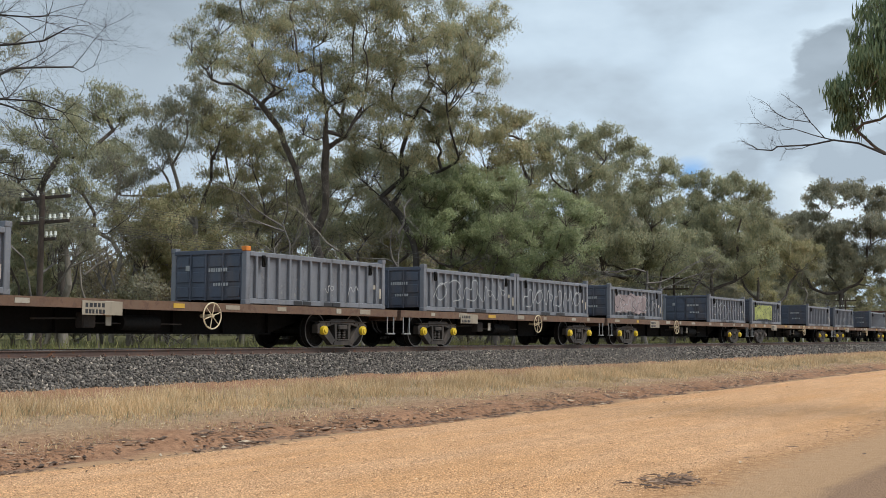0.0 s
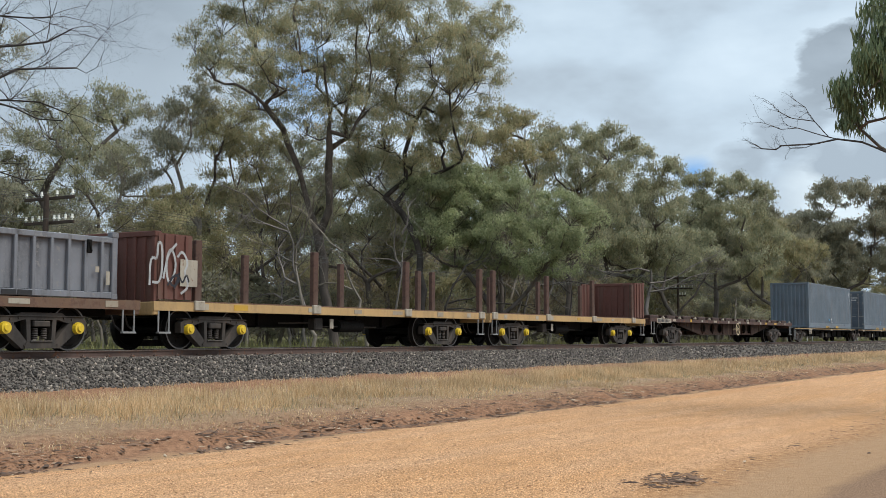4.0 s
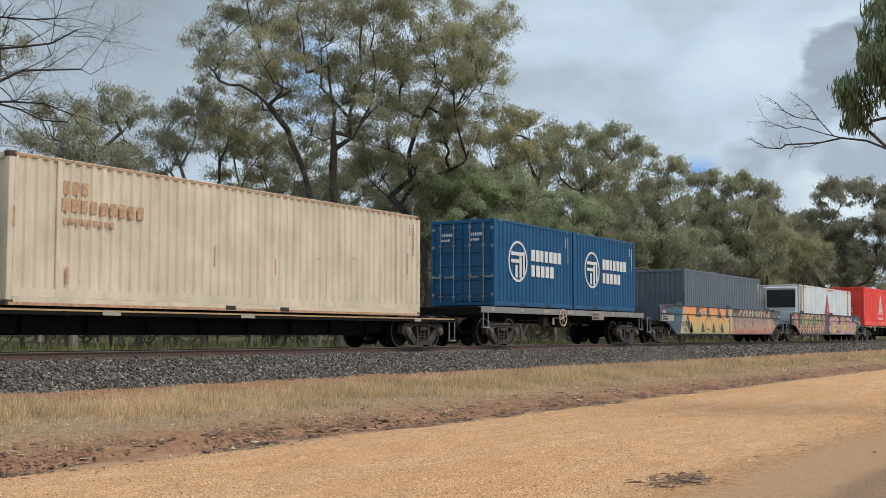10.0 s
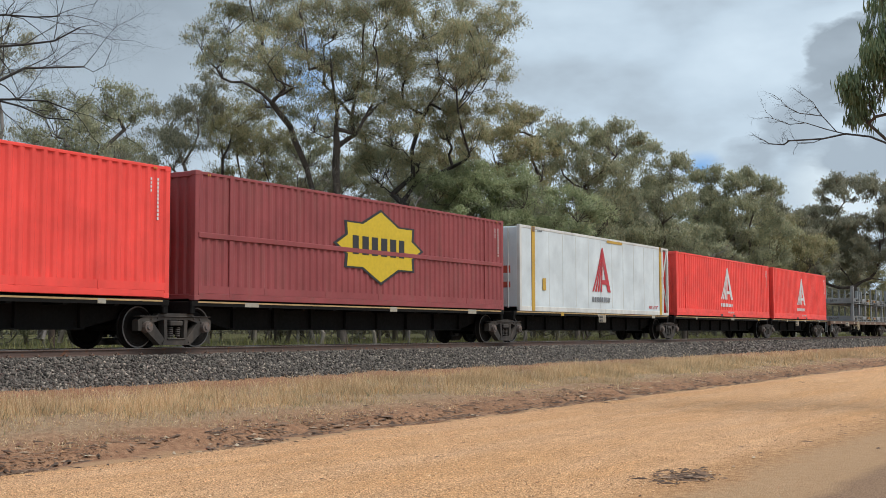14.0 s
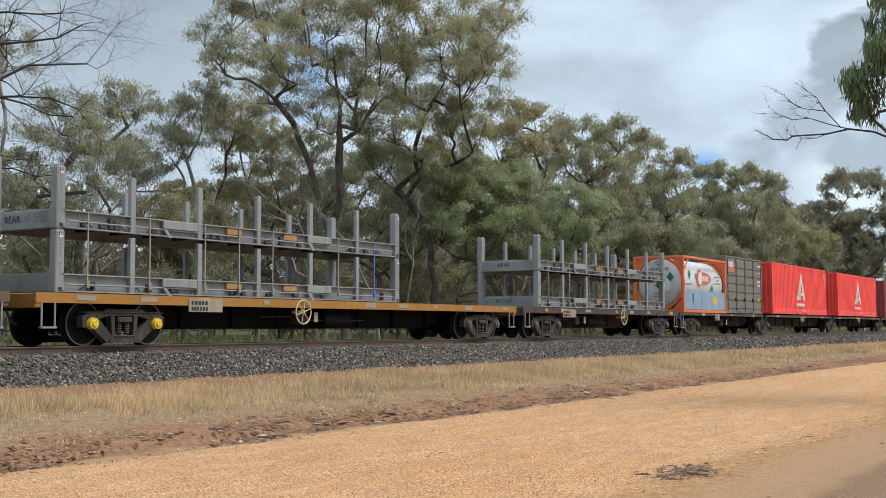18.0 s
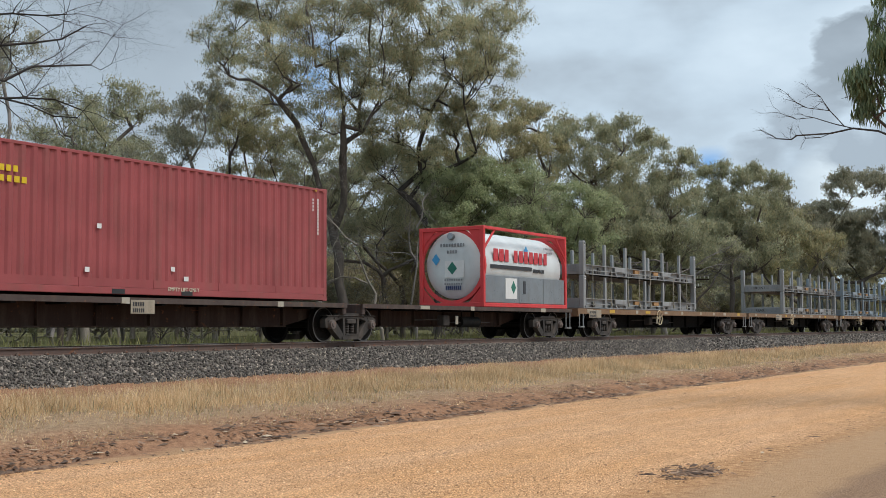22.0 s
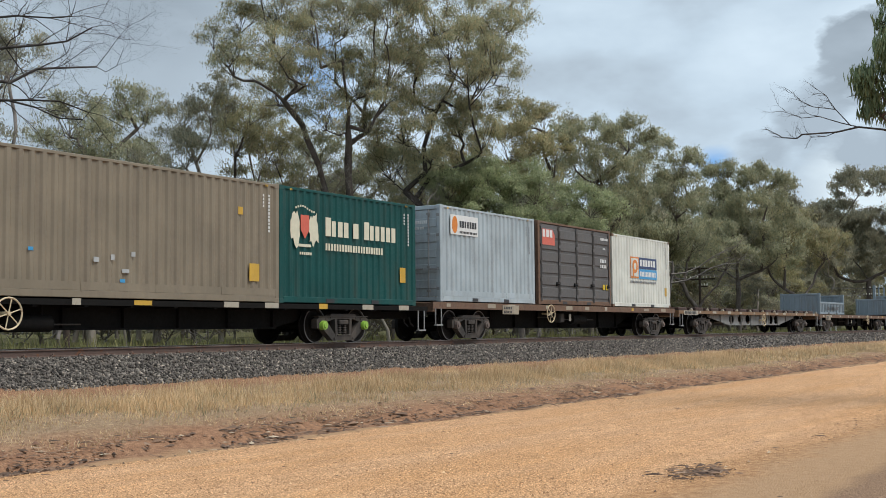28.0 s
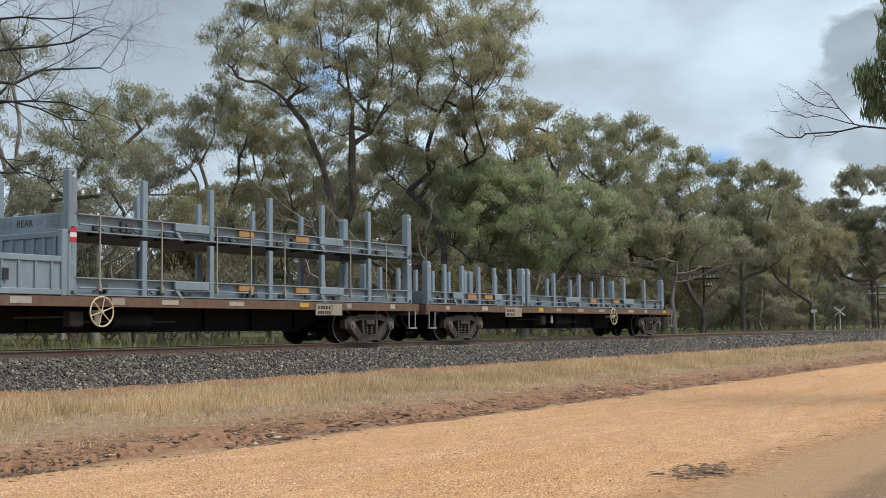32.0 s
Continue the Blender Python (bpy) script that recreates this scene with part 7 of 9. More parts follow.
def mural_pink(w):
    """Peach-outlined wild shapes on dark paint, then pink bubble shapes with yellow splashes."""
    lo, hi = 0.46, 1.67
    field(w, "spray_rose", [(-9.4, 0.96), (-8.9, 0.92), (-8.1, 0.5), (-7.8, lo), (-7.9, hi), (-9.2, hi)], 0)
    field(w, "spray_night", [(-8.2, 0.62), (-7.75, lo), (-2.6, lo), (-2.4, hi), (-8.4, hi)], 1)
    rng = random.Random(5)
    x = -8.0
    k = 0
    while x < -2.6:
        d = rng.uniform(0.45, 0.7)
        a = rng.uniform(-0.25, 0.35)
        m = ("spray_teal", "spray_green", "spray_orange", "spray_teal", "spray_green", "spray_brown")[k % 6]
        field(w, m, [(x, 0.95), (x + d * 0.6, 0.9), (x + d + a, hi - 0.1), (x + d * 0.4 + a, hi - 0.05), (x + a * 0.4, 1.3)], 2 + 0.1 * (k % 5))
        field(w, "spray_peach", [(x + 0.05, lo + 0.02), (x + 0.22, lo + 0.02), (x + 0.45, 0.95), (x + 0.18, 0.86)], 3 + 0.1 * (k % 5))
        lines(w, "spray_peach", [[(x, 0.95), (x + d * 0.6, 0.9), (x + d + a, hi - 0.1), (x + d * 0.4 + a, hi - 0.05), (x + a * 0.4, 1.3), (x, 0.95)], [(x - 0.2, 0.7), (x + 0.2, 0.82), (x + 0.5, lo + 0.05)]], 0.04, 4)
        x += d
        k += 1
    field(w, "spray_glow", [(-7.6, 1.16), (-2.5, 1.16), (-2.7, 1.36), (-7.3, 1.34)], 2.9)
    field(w, "spray_rose", [(-2.35, 0.62), (-1.7, 0.55), (-1.5, hi - 0.05), (-2.2, hi - 0.02)], 2)
    lines(w, "spray_pink", [[(-2.2, 0.7), (-1.8, 1.1), (-1.95, 1.6)], [(-2.3, 1.3), (-1.7, 1.4)], [(-9.1, 1.5), (-8.6, 1.3), (-8.5, 1.0)], [(-8.9, 1.1), (-8.3, 1.5)]], 0.05, 3)
    lines(w, "spray_white", [arc(-1.3, 0.85, 0.1, 0.1, 40, 260), arc(-1.3, 0.68, 0.1, 0.1, -120, 100)], 0.03, 3)
    # bubble shapes
    for cx, cz, rx, rz, k in ((0.1, 0.80, 0.75, 0.36, 0), (0.3, 1.32, 0.75, 0.30, 1), (1.4, 1.38, 0.9, 0.26, 2), (3.4, 1.35, 0.75, 0.30, 3), (5.1, 1.15, 0.95, 0.48, 4), (6.9, 0.92, 0.65, 0.40, 5)):
        field(w, "spray_dark", [(a, min(max(b, lo), hi)) for a, b in arc(cx, cz, rx + 0.16, rz + 0.10, 0, 350, 24)], 1 + 0.1 * k)
        field(w, "spray_pink", [(a, min(max(b, lo + 0.01), hi - 0.03)) for a, b in arc(cx, cz, rx, rz, 0, 350, 24)], 2 + 0.1 * k)
    field(w, "spray_pink", [(0.0, lo + 0.01), (7.4, lo + 0.01), (7.0, 0.85), (6.2, 1.1), (0.2, 1.15)], 2.8)
    field(w, "spray_pink", [(5.85, 1.0), (6.25, 1.0), (6.2, 1.55), (6.0, 1.6)], 2.9)
    lines(w, "spray_dark", [arc(0.3, 0.8, 0.9, 0.3, 100, 250), arc(3.4, 1.0, 1.0, 0.5, 20, 160), [(2.0, 0.5), (2.2, 0.95), (2.9, 0.5)], arc(4.4, 0.62, 0.35, 0.2, 0, 180), arc(4.9, 0.62, 0.3, 0.15, 150, 360), arc(5.0, 0.95, 0.55, 0.35, -60, 150), [(5.6, lo), (5.6, 1.2)]], 0.018, 5)
    lines(w, "spray_red", [[(1.4, 1.12), (2.6, 1.12), (2.6, lo + 0.05)], arc(0.2, 1.45, 0.6, 0.13, 20, 170), arc(1.5, 1.5, 0.6, 0.1, 20, 170), arc(-0.1, 0.95, 0.4, 0.24, 80, 190), arc(4.9, 1.0, 0.7, 0.42, 20, 120), arc(6.7, 1.1, 0.4, 0.18, 30, 150), [(4.2, 1.55), (4.5, 1.35), (4.2, 1.2)]], 0.03, 5)
    for x, z, r in ((0.95, 0.86, 0.36), (4.0, 1.08, 0.40), (6.95, 0.82, 0.27)):
        clover(w, x, z, r, 6)
    for x, z, r in ((1.45, 0.92, 0.08), (1.55, 0.70, 0.05), (6.6, 0.8, 0.04)):
        field(w, "spray_yellow", arc(x, z, r, r, 0, 330, 11), 6)
        lines(w, "spray_dark", [arc(x, z, r, r, 0, 360)], 0.016, 7)
    put_writing("spray_word", "SOUP.HUB.", 0.24, 2.05, SPRAY_Y - 0.010, 0.52, "spray_dark", w, "small dark sprayed words")
    lines(w, "spray_white", [[(7.0, 1.55), (7.15, 1.3), (7.25, 1.5), (7.4, 1.3), (7.55, 1.6)], [(7.75, 1.6), (7.75, 1.32), (8.6, 1.34), (8.3, 1.2)]], 0.05, 4)
    part("small_board", Shape().box(8.0, 8.75, SPRAY_Y - 0.010, SPRAY_Y, 1.52, 1.60, 0.002), "black", w)
    part("board_lettering", rects(bars(7.2, 1.06, 0.7, 0.06, 7, 0.3, 1) + bars(8.7, 1.06, 0.4, 0.07, 4, 0.3, 2), SPRAY_Y - 0.006), "logo_white", w)
    for x, z in ((-9.6, 1.4), (-3.9, 1.45), (8.9, 1.24)):
        part("reflector_plate", shared(("reflector_plate",), lambda: Shape().box(-0.2, 0.2, -0.008, 0.0, -0.07, 0.07, 0.002)), "mark_white", w, at=(x, SPRAY_Y - 0.006, z))


# -- the train, from its head end --
def train():
    D = 1.06
    rusty = "long rust-brown container wagon"
    wagon(4.6, 25.4, 7.9, 22.9, D, "sill_rust", rusty + ", half empty", wheel_at=17.5, caps=("cap_dark", "cap"), seed=1, plate=14.2)
    wagon(25.6, 40.6, 27.9, 38.4, D, "sill_rust", "short container wagon with a rust-brown side sill", wheel_at=34.5, caps=("cap", "cap"), seed=2, plate=29.6)
    wagon(40.9, 60.6, 43.3, 58.3, D, "sill_rust", rusty + " and yellow bearing caps", wheel_at=48.9, caps=("cap", "cap"), seed=3, plate=46.2)
    wagon(60.9, 80.8, 63.2, 78.2, D, "sill_yellow", "long container wagon with a worn ochre side sill", wheel_at=72.5, caps=("cap_dark", "cap"), seed=4, plate=65.6)
    wagon(81.0, 100.9, 83.4, 98.4, D, "sill_rust", rusty + ", empty in its middle", wheel_at=92.0, caps=("cap", "cap"), seed=5, plate=85.2)
    tag = "weathered slate-grey half-height container"
    half_box(5.85, D, tag + " beside an empty deck", None, None, 1)
    half_box(18.75, D, tag + " with one orange corner", "logo_orange", (("spray_white", 2, 0.012),), 2)
    half_box(26.90, D, tag + " with white scrawl", None, (("spray_white", 5, 0.014),), 3)
    half_box(33.01, D, tag + " with bold white scrawl", None, (("spray_white", 6, 0.016),), 4)
    half_box(41.23, D, tag + " with pink and white scrawl", None, (("spray_blush", 1, 0.02), ("spray_white", 5, 0.014), ("spray_dark", 4, 0.012)), 5)
    half_box(53.96, D, tag + " with looping white scrawl", None, (("spray_white", 6, 0.011),), 6)
    half_box(61.31, D, tag + " with a faded lime-green spray patch", None, (("spray_lime", 1, 0.05), ("spray_dark", 7, 0.016), ("spray_white", 1, 0.01)), 7)
    half_box(73.98, D, tag + " on a rusty wagon", None, None, 8)
    half_box(81.56, D, tag + " with pale scuffs", None, (("spray_white", 1, 0.012),), 9)
    half_box(94.20, D, tag + " next to a bulkhead wagon", None, None, 10)
    bulkhead_wagon(101.3, 116.2, 103.4, 113.7, 1.06, -1, "empty bulkhead wagon with rusty stakes and an orange deck edge", 6)
    bulkhead_wagon(116.5, 130.35, 118.4, 127.9, 1.06, 1, "empty bulkhead wagon with rusty stakes and a trailing bulkhead", 7)
    holed_girder_wagon(130.95, 154.4, 134.0, 151.0, 1.12, "girder_dark", "girder_rust", "empty rust-brown flat wagon with oval holes in its girders", 9, ("cap_dark", "cap_dark"), 132.6, 143.4)

    # five-platform set of low container wagons
    low = "low container wagon of a jointed set, on shared bogies"
    cuts = (156.8, 172.9, 189.8, 206.6, 223.4, 239.9)
    for i in range(5):
        wagon(cuts[i] - (1.9 if i == 0 else -0.35), cuts[i + 1] + (1.8 if i == 4 else -0.35), cuts[i], cuts[i + 1], 0.86, "frame", low, 0.36, 0.12, None, seed=20 + i, first=i == 0, lead=i == 0, trail=i == 4, tank_=i < 2, plate=158.9 if i == 0 else None, deep=True, name="platform_wagon")
    k = container(158.78, 0.88, 12.192, 2.896, "steel_blue", "plain steel-blue corrugated container", low_band=True)
    pockets(k, (-1.0, 1.0))
    part("lift_notice", rects([(-1.55, 0.02, 0.85, 0.15), (1.3, 0.02, 0.75, 0.15)], NEAR - 0.006), "mark_yellow", k, "yellow notice")
    part("stickers", rects([(-0.15, 0.55, 0.22, 0.12), (0.05, 0.38, 0.2, 0.1)]), "logo_white", k)
    part("sticker", rects([(-0.75, 0.5, 0.2, 0.14)]), "logo_sky", k)
    k = container(175.66, 0.88, 12.192, 2.896, "steel_blue", "steel-blue corrugated container, dark doors leading", "doors", door_mat="slate_door", low_band=True)
    pockets(k, (-1.0, 1.0))
    part("lift_notice", rects([(-1.55, 0.02, 0.85, 0.15), (1.3, 0.02, 0.75, 0.15)], NEAR - 0.006), "mark_yellow", k, "yellow notice")
    part("stickers", rects([(0.2, 0.55, 0.22, 0.12), (0.05, 0.38, 0.2, 0.1)]), "logo_sky", k)
    k = reefer(191.43, 0.88, 14.17, 2.997, "white refrigerated container with a blue round emblem")
    part("emblem", flat_y(blob(-2.55, 1.52, 0.72, 0.80, random.Random(1), 32, 0.0), NEAR - 0.004), "logo_blue", k, "blue round emblem")
    part("emblem_bars", rects([(-3.05, 1.72, 1.05, 0.22), (-2.68, 0.90, 0.28, 0.9)], NEAR - 0.012), "logo_white", k)
    part("lettering", rects(bars(-1.45, 1.50, 1.75, 0.42, 6, 0.16, 2) + bars(0.75, 1.50, 2.5, 0.42, 9, 0.16, 3), NEAR - 0.004), "logo_blue", k, "row of blue bars")
    part("small_lettering", rects(bars(0.0, 1.10, 2.0, 0.24, 8, 0.45, 2), NEAR - 0.004), "grey_text", k)
    part("thin_lines", rects([(-1.45, 1.20, 1.1, 0.025), (2.3, 1.20, 1.0, 0.025)], NEAR - 0.004), "mark_yellow", k)
    put_writing("size_mark", "46'6\" x 9'10\"", 0.26, -4.6, NEAR - 0.006, 0.32, "black", k, "container size in dark figures")
    k = reefer(208.27, 0.88, 14.17, 2.997, "white refrigerated container with a yellow star emblem")
    badge(k, 0.0, 1.56, 1.03, 2.1)
    put_writing("size_mark", "46'6\" x 9'10\"", 0.26, -4.4, NEAR - 0.006, 0.28, "logo_red", k, "container size in red figures")
    k = container(224.93, 0.90, 14.63, 2.95, "cream", "cream corrugated container with rusty edges", low_band=True, inset=1.22, casting="rust")
    part("faded_lettering", rects(bars(-6.0, 2.25, 0.7, 0.26, 3, 0.3, 1) + bars(-6.05, 1.90, 2.3, 0.26, 9, 0.3, 2) + bars(-6.0, 1.65, 1.4, 0.12, 9, 0.3, 3)), "logo_faded", k, "faded rust-coloured bars")
    part("rust_streaks", rects([(-5.9, 0.45, 0.06, 0.35), (-1.6, 1.0, 0.05, 0.5), (0.6, 0.9, 0.05, 0.4), (6.6, 1.2, 0.06, 0.6), (-7.2, 1.5, 0.05, 0.4)], NEAR - 0.001), "logo_faded", k)
    part("rust_edge", rects([(-7.2, 2.90, 14.4, 0.03), (-7.25, 0.01, 14.5, 0.06)], NEAR - 0.002), "logo_faded", k)
    pockets(k, (-1.0, 1.0))

    wagon(243.2, 257.2, 244.9, 255.7, 1.28, "sill_grey", "short container wagon with a pale worn side sill", 0.8, wheel_at=249.2, seed=31, plate=252.4)
    for u in (244.11, 250.28):
        k = container(u, 1.30, 6.058, 2.896, "blue", "bright blue corrugated container with a white round emblem", "doors" if u < 250 else "front", door_mat="blue", pitch=0.278)
        part("emblem_ring", Shape().lathe([(0.62, -0.002), (0.70, -0.002), (0.70, 0.002), (0.62, 0.002), (0.62, -0.002)], (-1.35, NEAR - 0.006, 1.55), 36), "logo_white", k, "white ring emblem")
        part("emblem", rects([(-1.85, 1.75, 0.85, 0.12), (-1.85, 1.50, 0.62, 0.12), (-1.55, 1.0, 0.16, 0.42), (-1.25, 0.98, 0.16, 0.75), (-1.0, 1.1, 0.14, 0.8)]), "logo_white", k)
        part("lettering", rects(bars(-0.35, 1.62, 2.45, 0.40, 7, 0.2, 2) + bars(-0.35, 1.08, 1.85, 0.40, 5, 0.2, 3)), "logo_white", k, "two rows of white bars")
        pockets(k, (-1.0, 1.0))

    w = well_wagon(257.5, 279.3, 259.4, 277.8, "well wagon with an orange and rose spray mural", "well_paint", 41)
    mural_orange(w)
    k = container(262.41, 0.52, 12.192, 2.896, "dark_slate", "dark slate-blue container standing in a well wagon")
    w = well_wagon(279.6, 301.0, 280.8 + 0.2, 299.2, "well wagon with a pink and green spray mural", "well_dark", 42)
    mural_pink(w)
    k = reefer(282.8, 0.46, 14.17, 2.997, "white refrigerated container with a red peaked emblem in a well wagon")
    austral(k, -0.08, 0.62, 1.6, 1.97, "logo_red")

    # second five-platform set
    cuts = (302.8, 314.0, 329.4, 344.7, 360.1, 371.5)
    for i in range(5):
        wagon(cuts[i] - (1.6 if i == 0 else -0.35), cuts[i + 1] + (1.9 if i == 4 else -0.35), cuts[i], cuts[i + 1], 1.05, "frame", low, 0.42, 0.12, None, seed=50 + i, first=i == 0, lead=i == 0, trail=i == 4, tank_=False, plate=304.9 if i == 0 else (cuts[i] + cuts[i + 1]) / 2 if i in (2, 4) else None, deep=True, name="platform_wagon")
    def red_box(u, L=12.192, inset=0.0):
        k = container(u, 1.08, L, 2.896, "red", "bright red corrugated container with a white peaked emblem", low_band=True, inset=inset)
        austral(k, -0.15, 0.42, 1.9, 2.05)
        end_austral(k, -L / 2 - 0.005)
        part("end_notice", rects_end([(-1.0 + 0.05, 0.42, 0.30, 0.36)], -L / 2 - 0.02), "mark_yellow", k)
        put_writing("lift_notice", "EMPTY LIFT ONLY", 0.12, 0.5, NEAR - 0.01, 0.19, "logo_white", k)
        pockets(k, (-1.0, 1.0))
        return k
    red_box(301.48)
    k = container(314.45, 1.06, 14.63, 2.95, "maroon", "long maroon corrugated container with a yellow star emblem", low_band=True, inset=1.22)
    part("waist_rail", Shape().box(-7.2, 7.2, NEAR - 0.02, NEAR + 0.03, 1.42, 1.55, 0.012), "maroon", k)
    badge(k, 0.1, 1.64, 0.98, 2.1)
    k = reefer(330.25, 1.06, 14.17, 2.95, "white refrigerated container with a red peaked emblem, unit trailing", "rear")
    austral(k, -0.25, 0.35, 1.75, 2.2, "logo_red")
    put_writing("size_mark", "46'6\" x 9'10\"", 0.2, 5.2, NEAR - 0.006, 0.25, "logo_red", k)
    k = red_box(345.45, 14.63, 1.22)
    red_box(361.0)

    # wagons with steel racks
    r2 = "two stacked grey steel racks with stanchions and straps"
    wagon(374.2, 393.6, 376.2, 391.5, D, "sill_rust", rusty + " under steel racks", wheel_at=382.3, caps=("cap_dark", "cap_dark"), seed=60, plate=379.0)
    rack(381.20, D, "rack", ("FRONT", "REAR"), r2, strap=(3, "strap_yellow"))
    wagon(394.2, 413.9, 396.6, 411.8, D, "sill_orange", "long container wagon with an orange side sill", wheel_at=402.4, caps=("cap", "cap_dark"), seed=61, plate=398.9)
    rack(394.68, D, "rack", ("", "REAR"), r2, strap=(6, "strap_blue"))
    wagon(414.4, 429.3, 416.4, 427.2, D, "sill_dark", "short container wagon with a dark brown side sill", wheel_at=423.0, seed=62, plate=418.0)
    rack(415.57, D, "rack", ("FRONT", "REAR"), r2)

    # third five-platform set
    cuts = (431.2, 442.6, 457.9, 473.2, 488.5, 500.2)
    for i in range(5):
        wagon(cuts[i] - (1.7 if i == 0 else -0.35), cuts[i + 1] + (1.7 if i == 4 else -0.35), cuts[i], cuts[i + 1], 1.02, "sill_dark", low, 0.42, 0.12, None, seed=70 + i, first=i == 0, lead=i == 0, trail=i == 4, tank_=i in (0, 4), plate=434.6 if i == 0 else (cuts[i] + cuts[i + 1]) / 2 if 0 < i < 4 else None, deep=i < 4, name="platform_wagon")
    tank(430.12, 1.03, "orange", "white tank container in an orange frame", "orange")
    k = side_door_box(436.22, 1.04, "olive", "olive-grey container with ribbed side doors", "olive")
    red_box(444.27)
    red_box(459.64)
    k = container(475.10, 1.06, 12.192, 2.896, "maroon", "maroon corrugated container with a small yellow emblem", low_band=True)
    part("emblem", flat_y(blob(-4.7, 2.2, 0.28, 0.36, random.Random(1), 20, 0.0)), "logo_yellow", k, "yellow oval emblem")
    part("lettering", rects(bars(-4.3, 2.28, 0.8, 0.12, 5, 0.3, 1) + bars(-4.3, 2.08, 1.0, 0.12, 6, 0.3, 2)), "logo_yellow", k)
    part("stickers", rects([(-1.6, 1.35, 0.12, 0.10), (0.5, 0.55, 0.12, 0.10), (-1.9, 0.45, 0.12, 0.10), (0.9, 0.35, 0.14, 0.1)]), "logo_white", k)
    put_writing("lift_notice", "EMPTY LIFT ONLY", 0.12, 0.9, NEAR - 0.01, 0.12, "logo_cream", k)
    pockets(k, (-1.0, 1.0))
    tank(495.48, 1.03, "crimson", "white tank container in a crimson frame", "red")

    wagon(502.4, 522.6, 505.0, 520.0, D, "sill_yellow", "long container wagon with a worn ochre side sill", wheel_at=510.4, seed=80, plate=503.9)
    rack(502.98, D, "rack", ("", "REAR"), r2)
    wagon(523.0, 542.2, 524.9, 539.8, D, "sill_yellow", "long container wagon with a worn ochre sill and a pale board", wheel_at=531.0, seed=81, plate=528.4)
    rack(529.58, D, "rack", ("REAR", "FRONT"), r2)
    wagon(542.7, 557.7, 544.5, 555.6, D, "sill_yellow", "short container wagon with a worn ochre side sill", wheel_at=548.6, seed=82)
    rack(543.90, D, "rack_blue", ("FRONT", "REAR"), "two stacked blue-grey steel racks with stanchions", strap=(6, "strap_yellow"))
    wagon(558.1, 572.6, 560.1, 570.6, D, "sill_rust", "short container wagon with a rust-brown sill", wheel_at=567.6, seed=83, plate=561.6)
    rack(558.98, D, "rack_blue", ("", "FRONT"), "two stacked blue-grey steel racks with straps", strap=(0, "strap_yellow"))
    wagon(573.0, 592.1, 575.0, 589.8, D, "sill_dark", "long container wagon with a dark side sill", wheel_at=582.0, seed=84, plate=578.4)
    k = container(573.20, D + 0.02, 6.058, 2.95, "crimson", "crimson corrugated container with a yellow star emblem", "doors", door_mat="crimson")
    badge(k, 0.1, 1.55, 1.12, 1.1)
    rack(579.5, D, "rack", ("", ""), r2)

    wagon(592.4, 617.6, 596.0, 613.7, 0.99, "frame", "very long container wagon with a dark sill and green bearing caps", 0.40, 0.12, wheel_at=603.1, caps=("cap_green", "cap_green"), seed=90, plate=602.2, deep=True)
    k = container(592.59, 1.0, 6.058, 2.896, "pale_blue", "pale blue corrugated container with an orange and black emblem", "doors", low_band=True, door_mat="pale_blue", casting="sill_rust")
    part("emblem_panel", rects([(-2.45, 2.05, 1.85, 0.62)], NEAR - 0.003), "logo_white", k)
    part("emblem", rects([(-2.42, 2.08, 0.14, 0.55), (-2.16, 2.08, 0.14, 0.55), (-2.3, 2.2, 0.2, 0.12)], NEAR - 0.008), "logo_orange", k, "orange striped emblem")
    part("lettering", rects(bars(-1.92, 2.28, 1.25, 0.22, 8, 0.25, 2) + bars(-1.92, 2.1, 1.25, 0.08, 14, 0.3, 3), NEAR - 0.008), "black", k)
    part("notice", rects([(2.15, 0.55, 0.12, 0.30)]), "mark_yellow", k)
    pockets(k, (-1.0, 1.0))
    k = container(598.77, 1.0, 12.192, 2.896, "taupe", "taupe brown corrugated container with a coral emblem", low_band=True)
    part("emblem", flat_y([(-5.4, 2.70), (-4.0, 2.70), (-3.7, 2.40), (-3.7, 1.70), (-4.9, 1.70), (-5.4, 2.1)]), "logo_coral", k, "coral emblem panel")
    part("lettering", rects(bars(-5.3, 2.15, 1.35, 0.42, 3, 0.25, 1), NEAR - 0.011), "logo_white", k)
    part("spray_marks", rects([(0.3, 0.75, 0.14, 0.10), (0.75, 0.8, 0.1, 0.12), (1.05, 0.55, 0.2, 0.08), (1.3, 0.9, 0.12, 0.1)]), "spray_white", k)
    part("spray_dots", rects([(1.0, 0.35, 0.14, 0.07), (-1.3, 0.9, 0.12, 0.07)]), "logo_sky", k)
    part("notice", rects([(5.0, 0.5, 0.35, 0.42), (4.6, 2.05, 0.16, 0.18)]), "mark_yellow", k)
    k = container(610.96, 1.0, 6.058, 2.896, "green", "deep green corrugated container with a cream crest")
    for i, x in enumerate((-2.42, -1.68)):
        part("crest", flat_y(blob(x, 1.88, 0.19, 0.42, random.Random(3 + i), 18, 0.32)), "logo_cream", k, "ragged cream half of a crest")
    part("crest_crown", rects([(-2.42 + 0.09 * i, 2.36 + 0.06 * math.sin(0.6 * i), 0.05, 0.05) for i in range(9)] + [(-2.3, 1.42, 0.5, 0.07)]), "logo_cream", k)
    part("crest_shield", flat_y([(-2.22, 2.22), (-1.88, 2.22), (-1.88, 1.85), (-2.05, 1.62), (-2.22, 1.85)], NEAR - 0.012), "logo_coral", k, "coral shield on the crest")
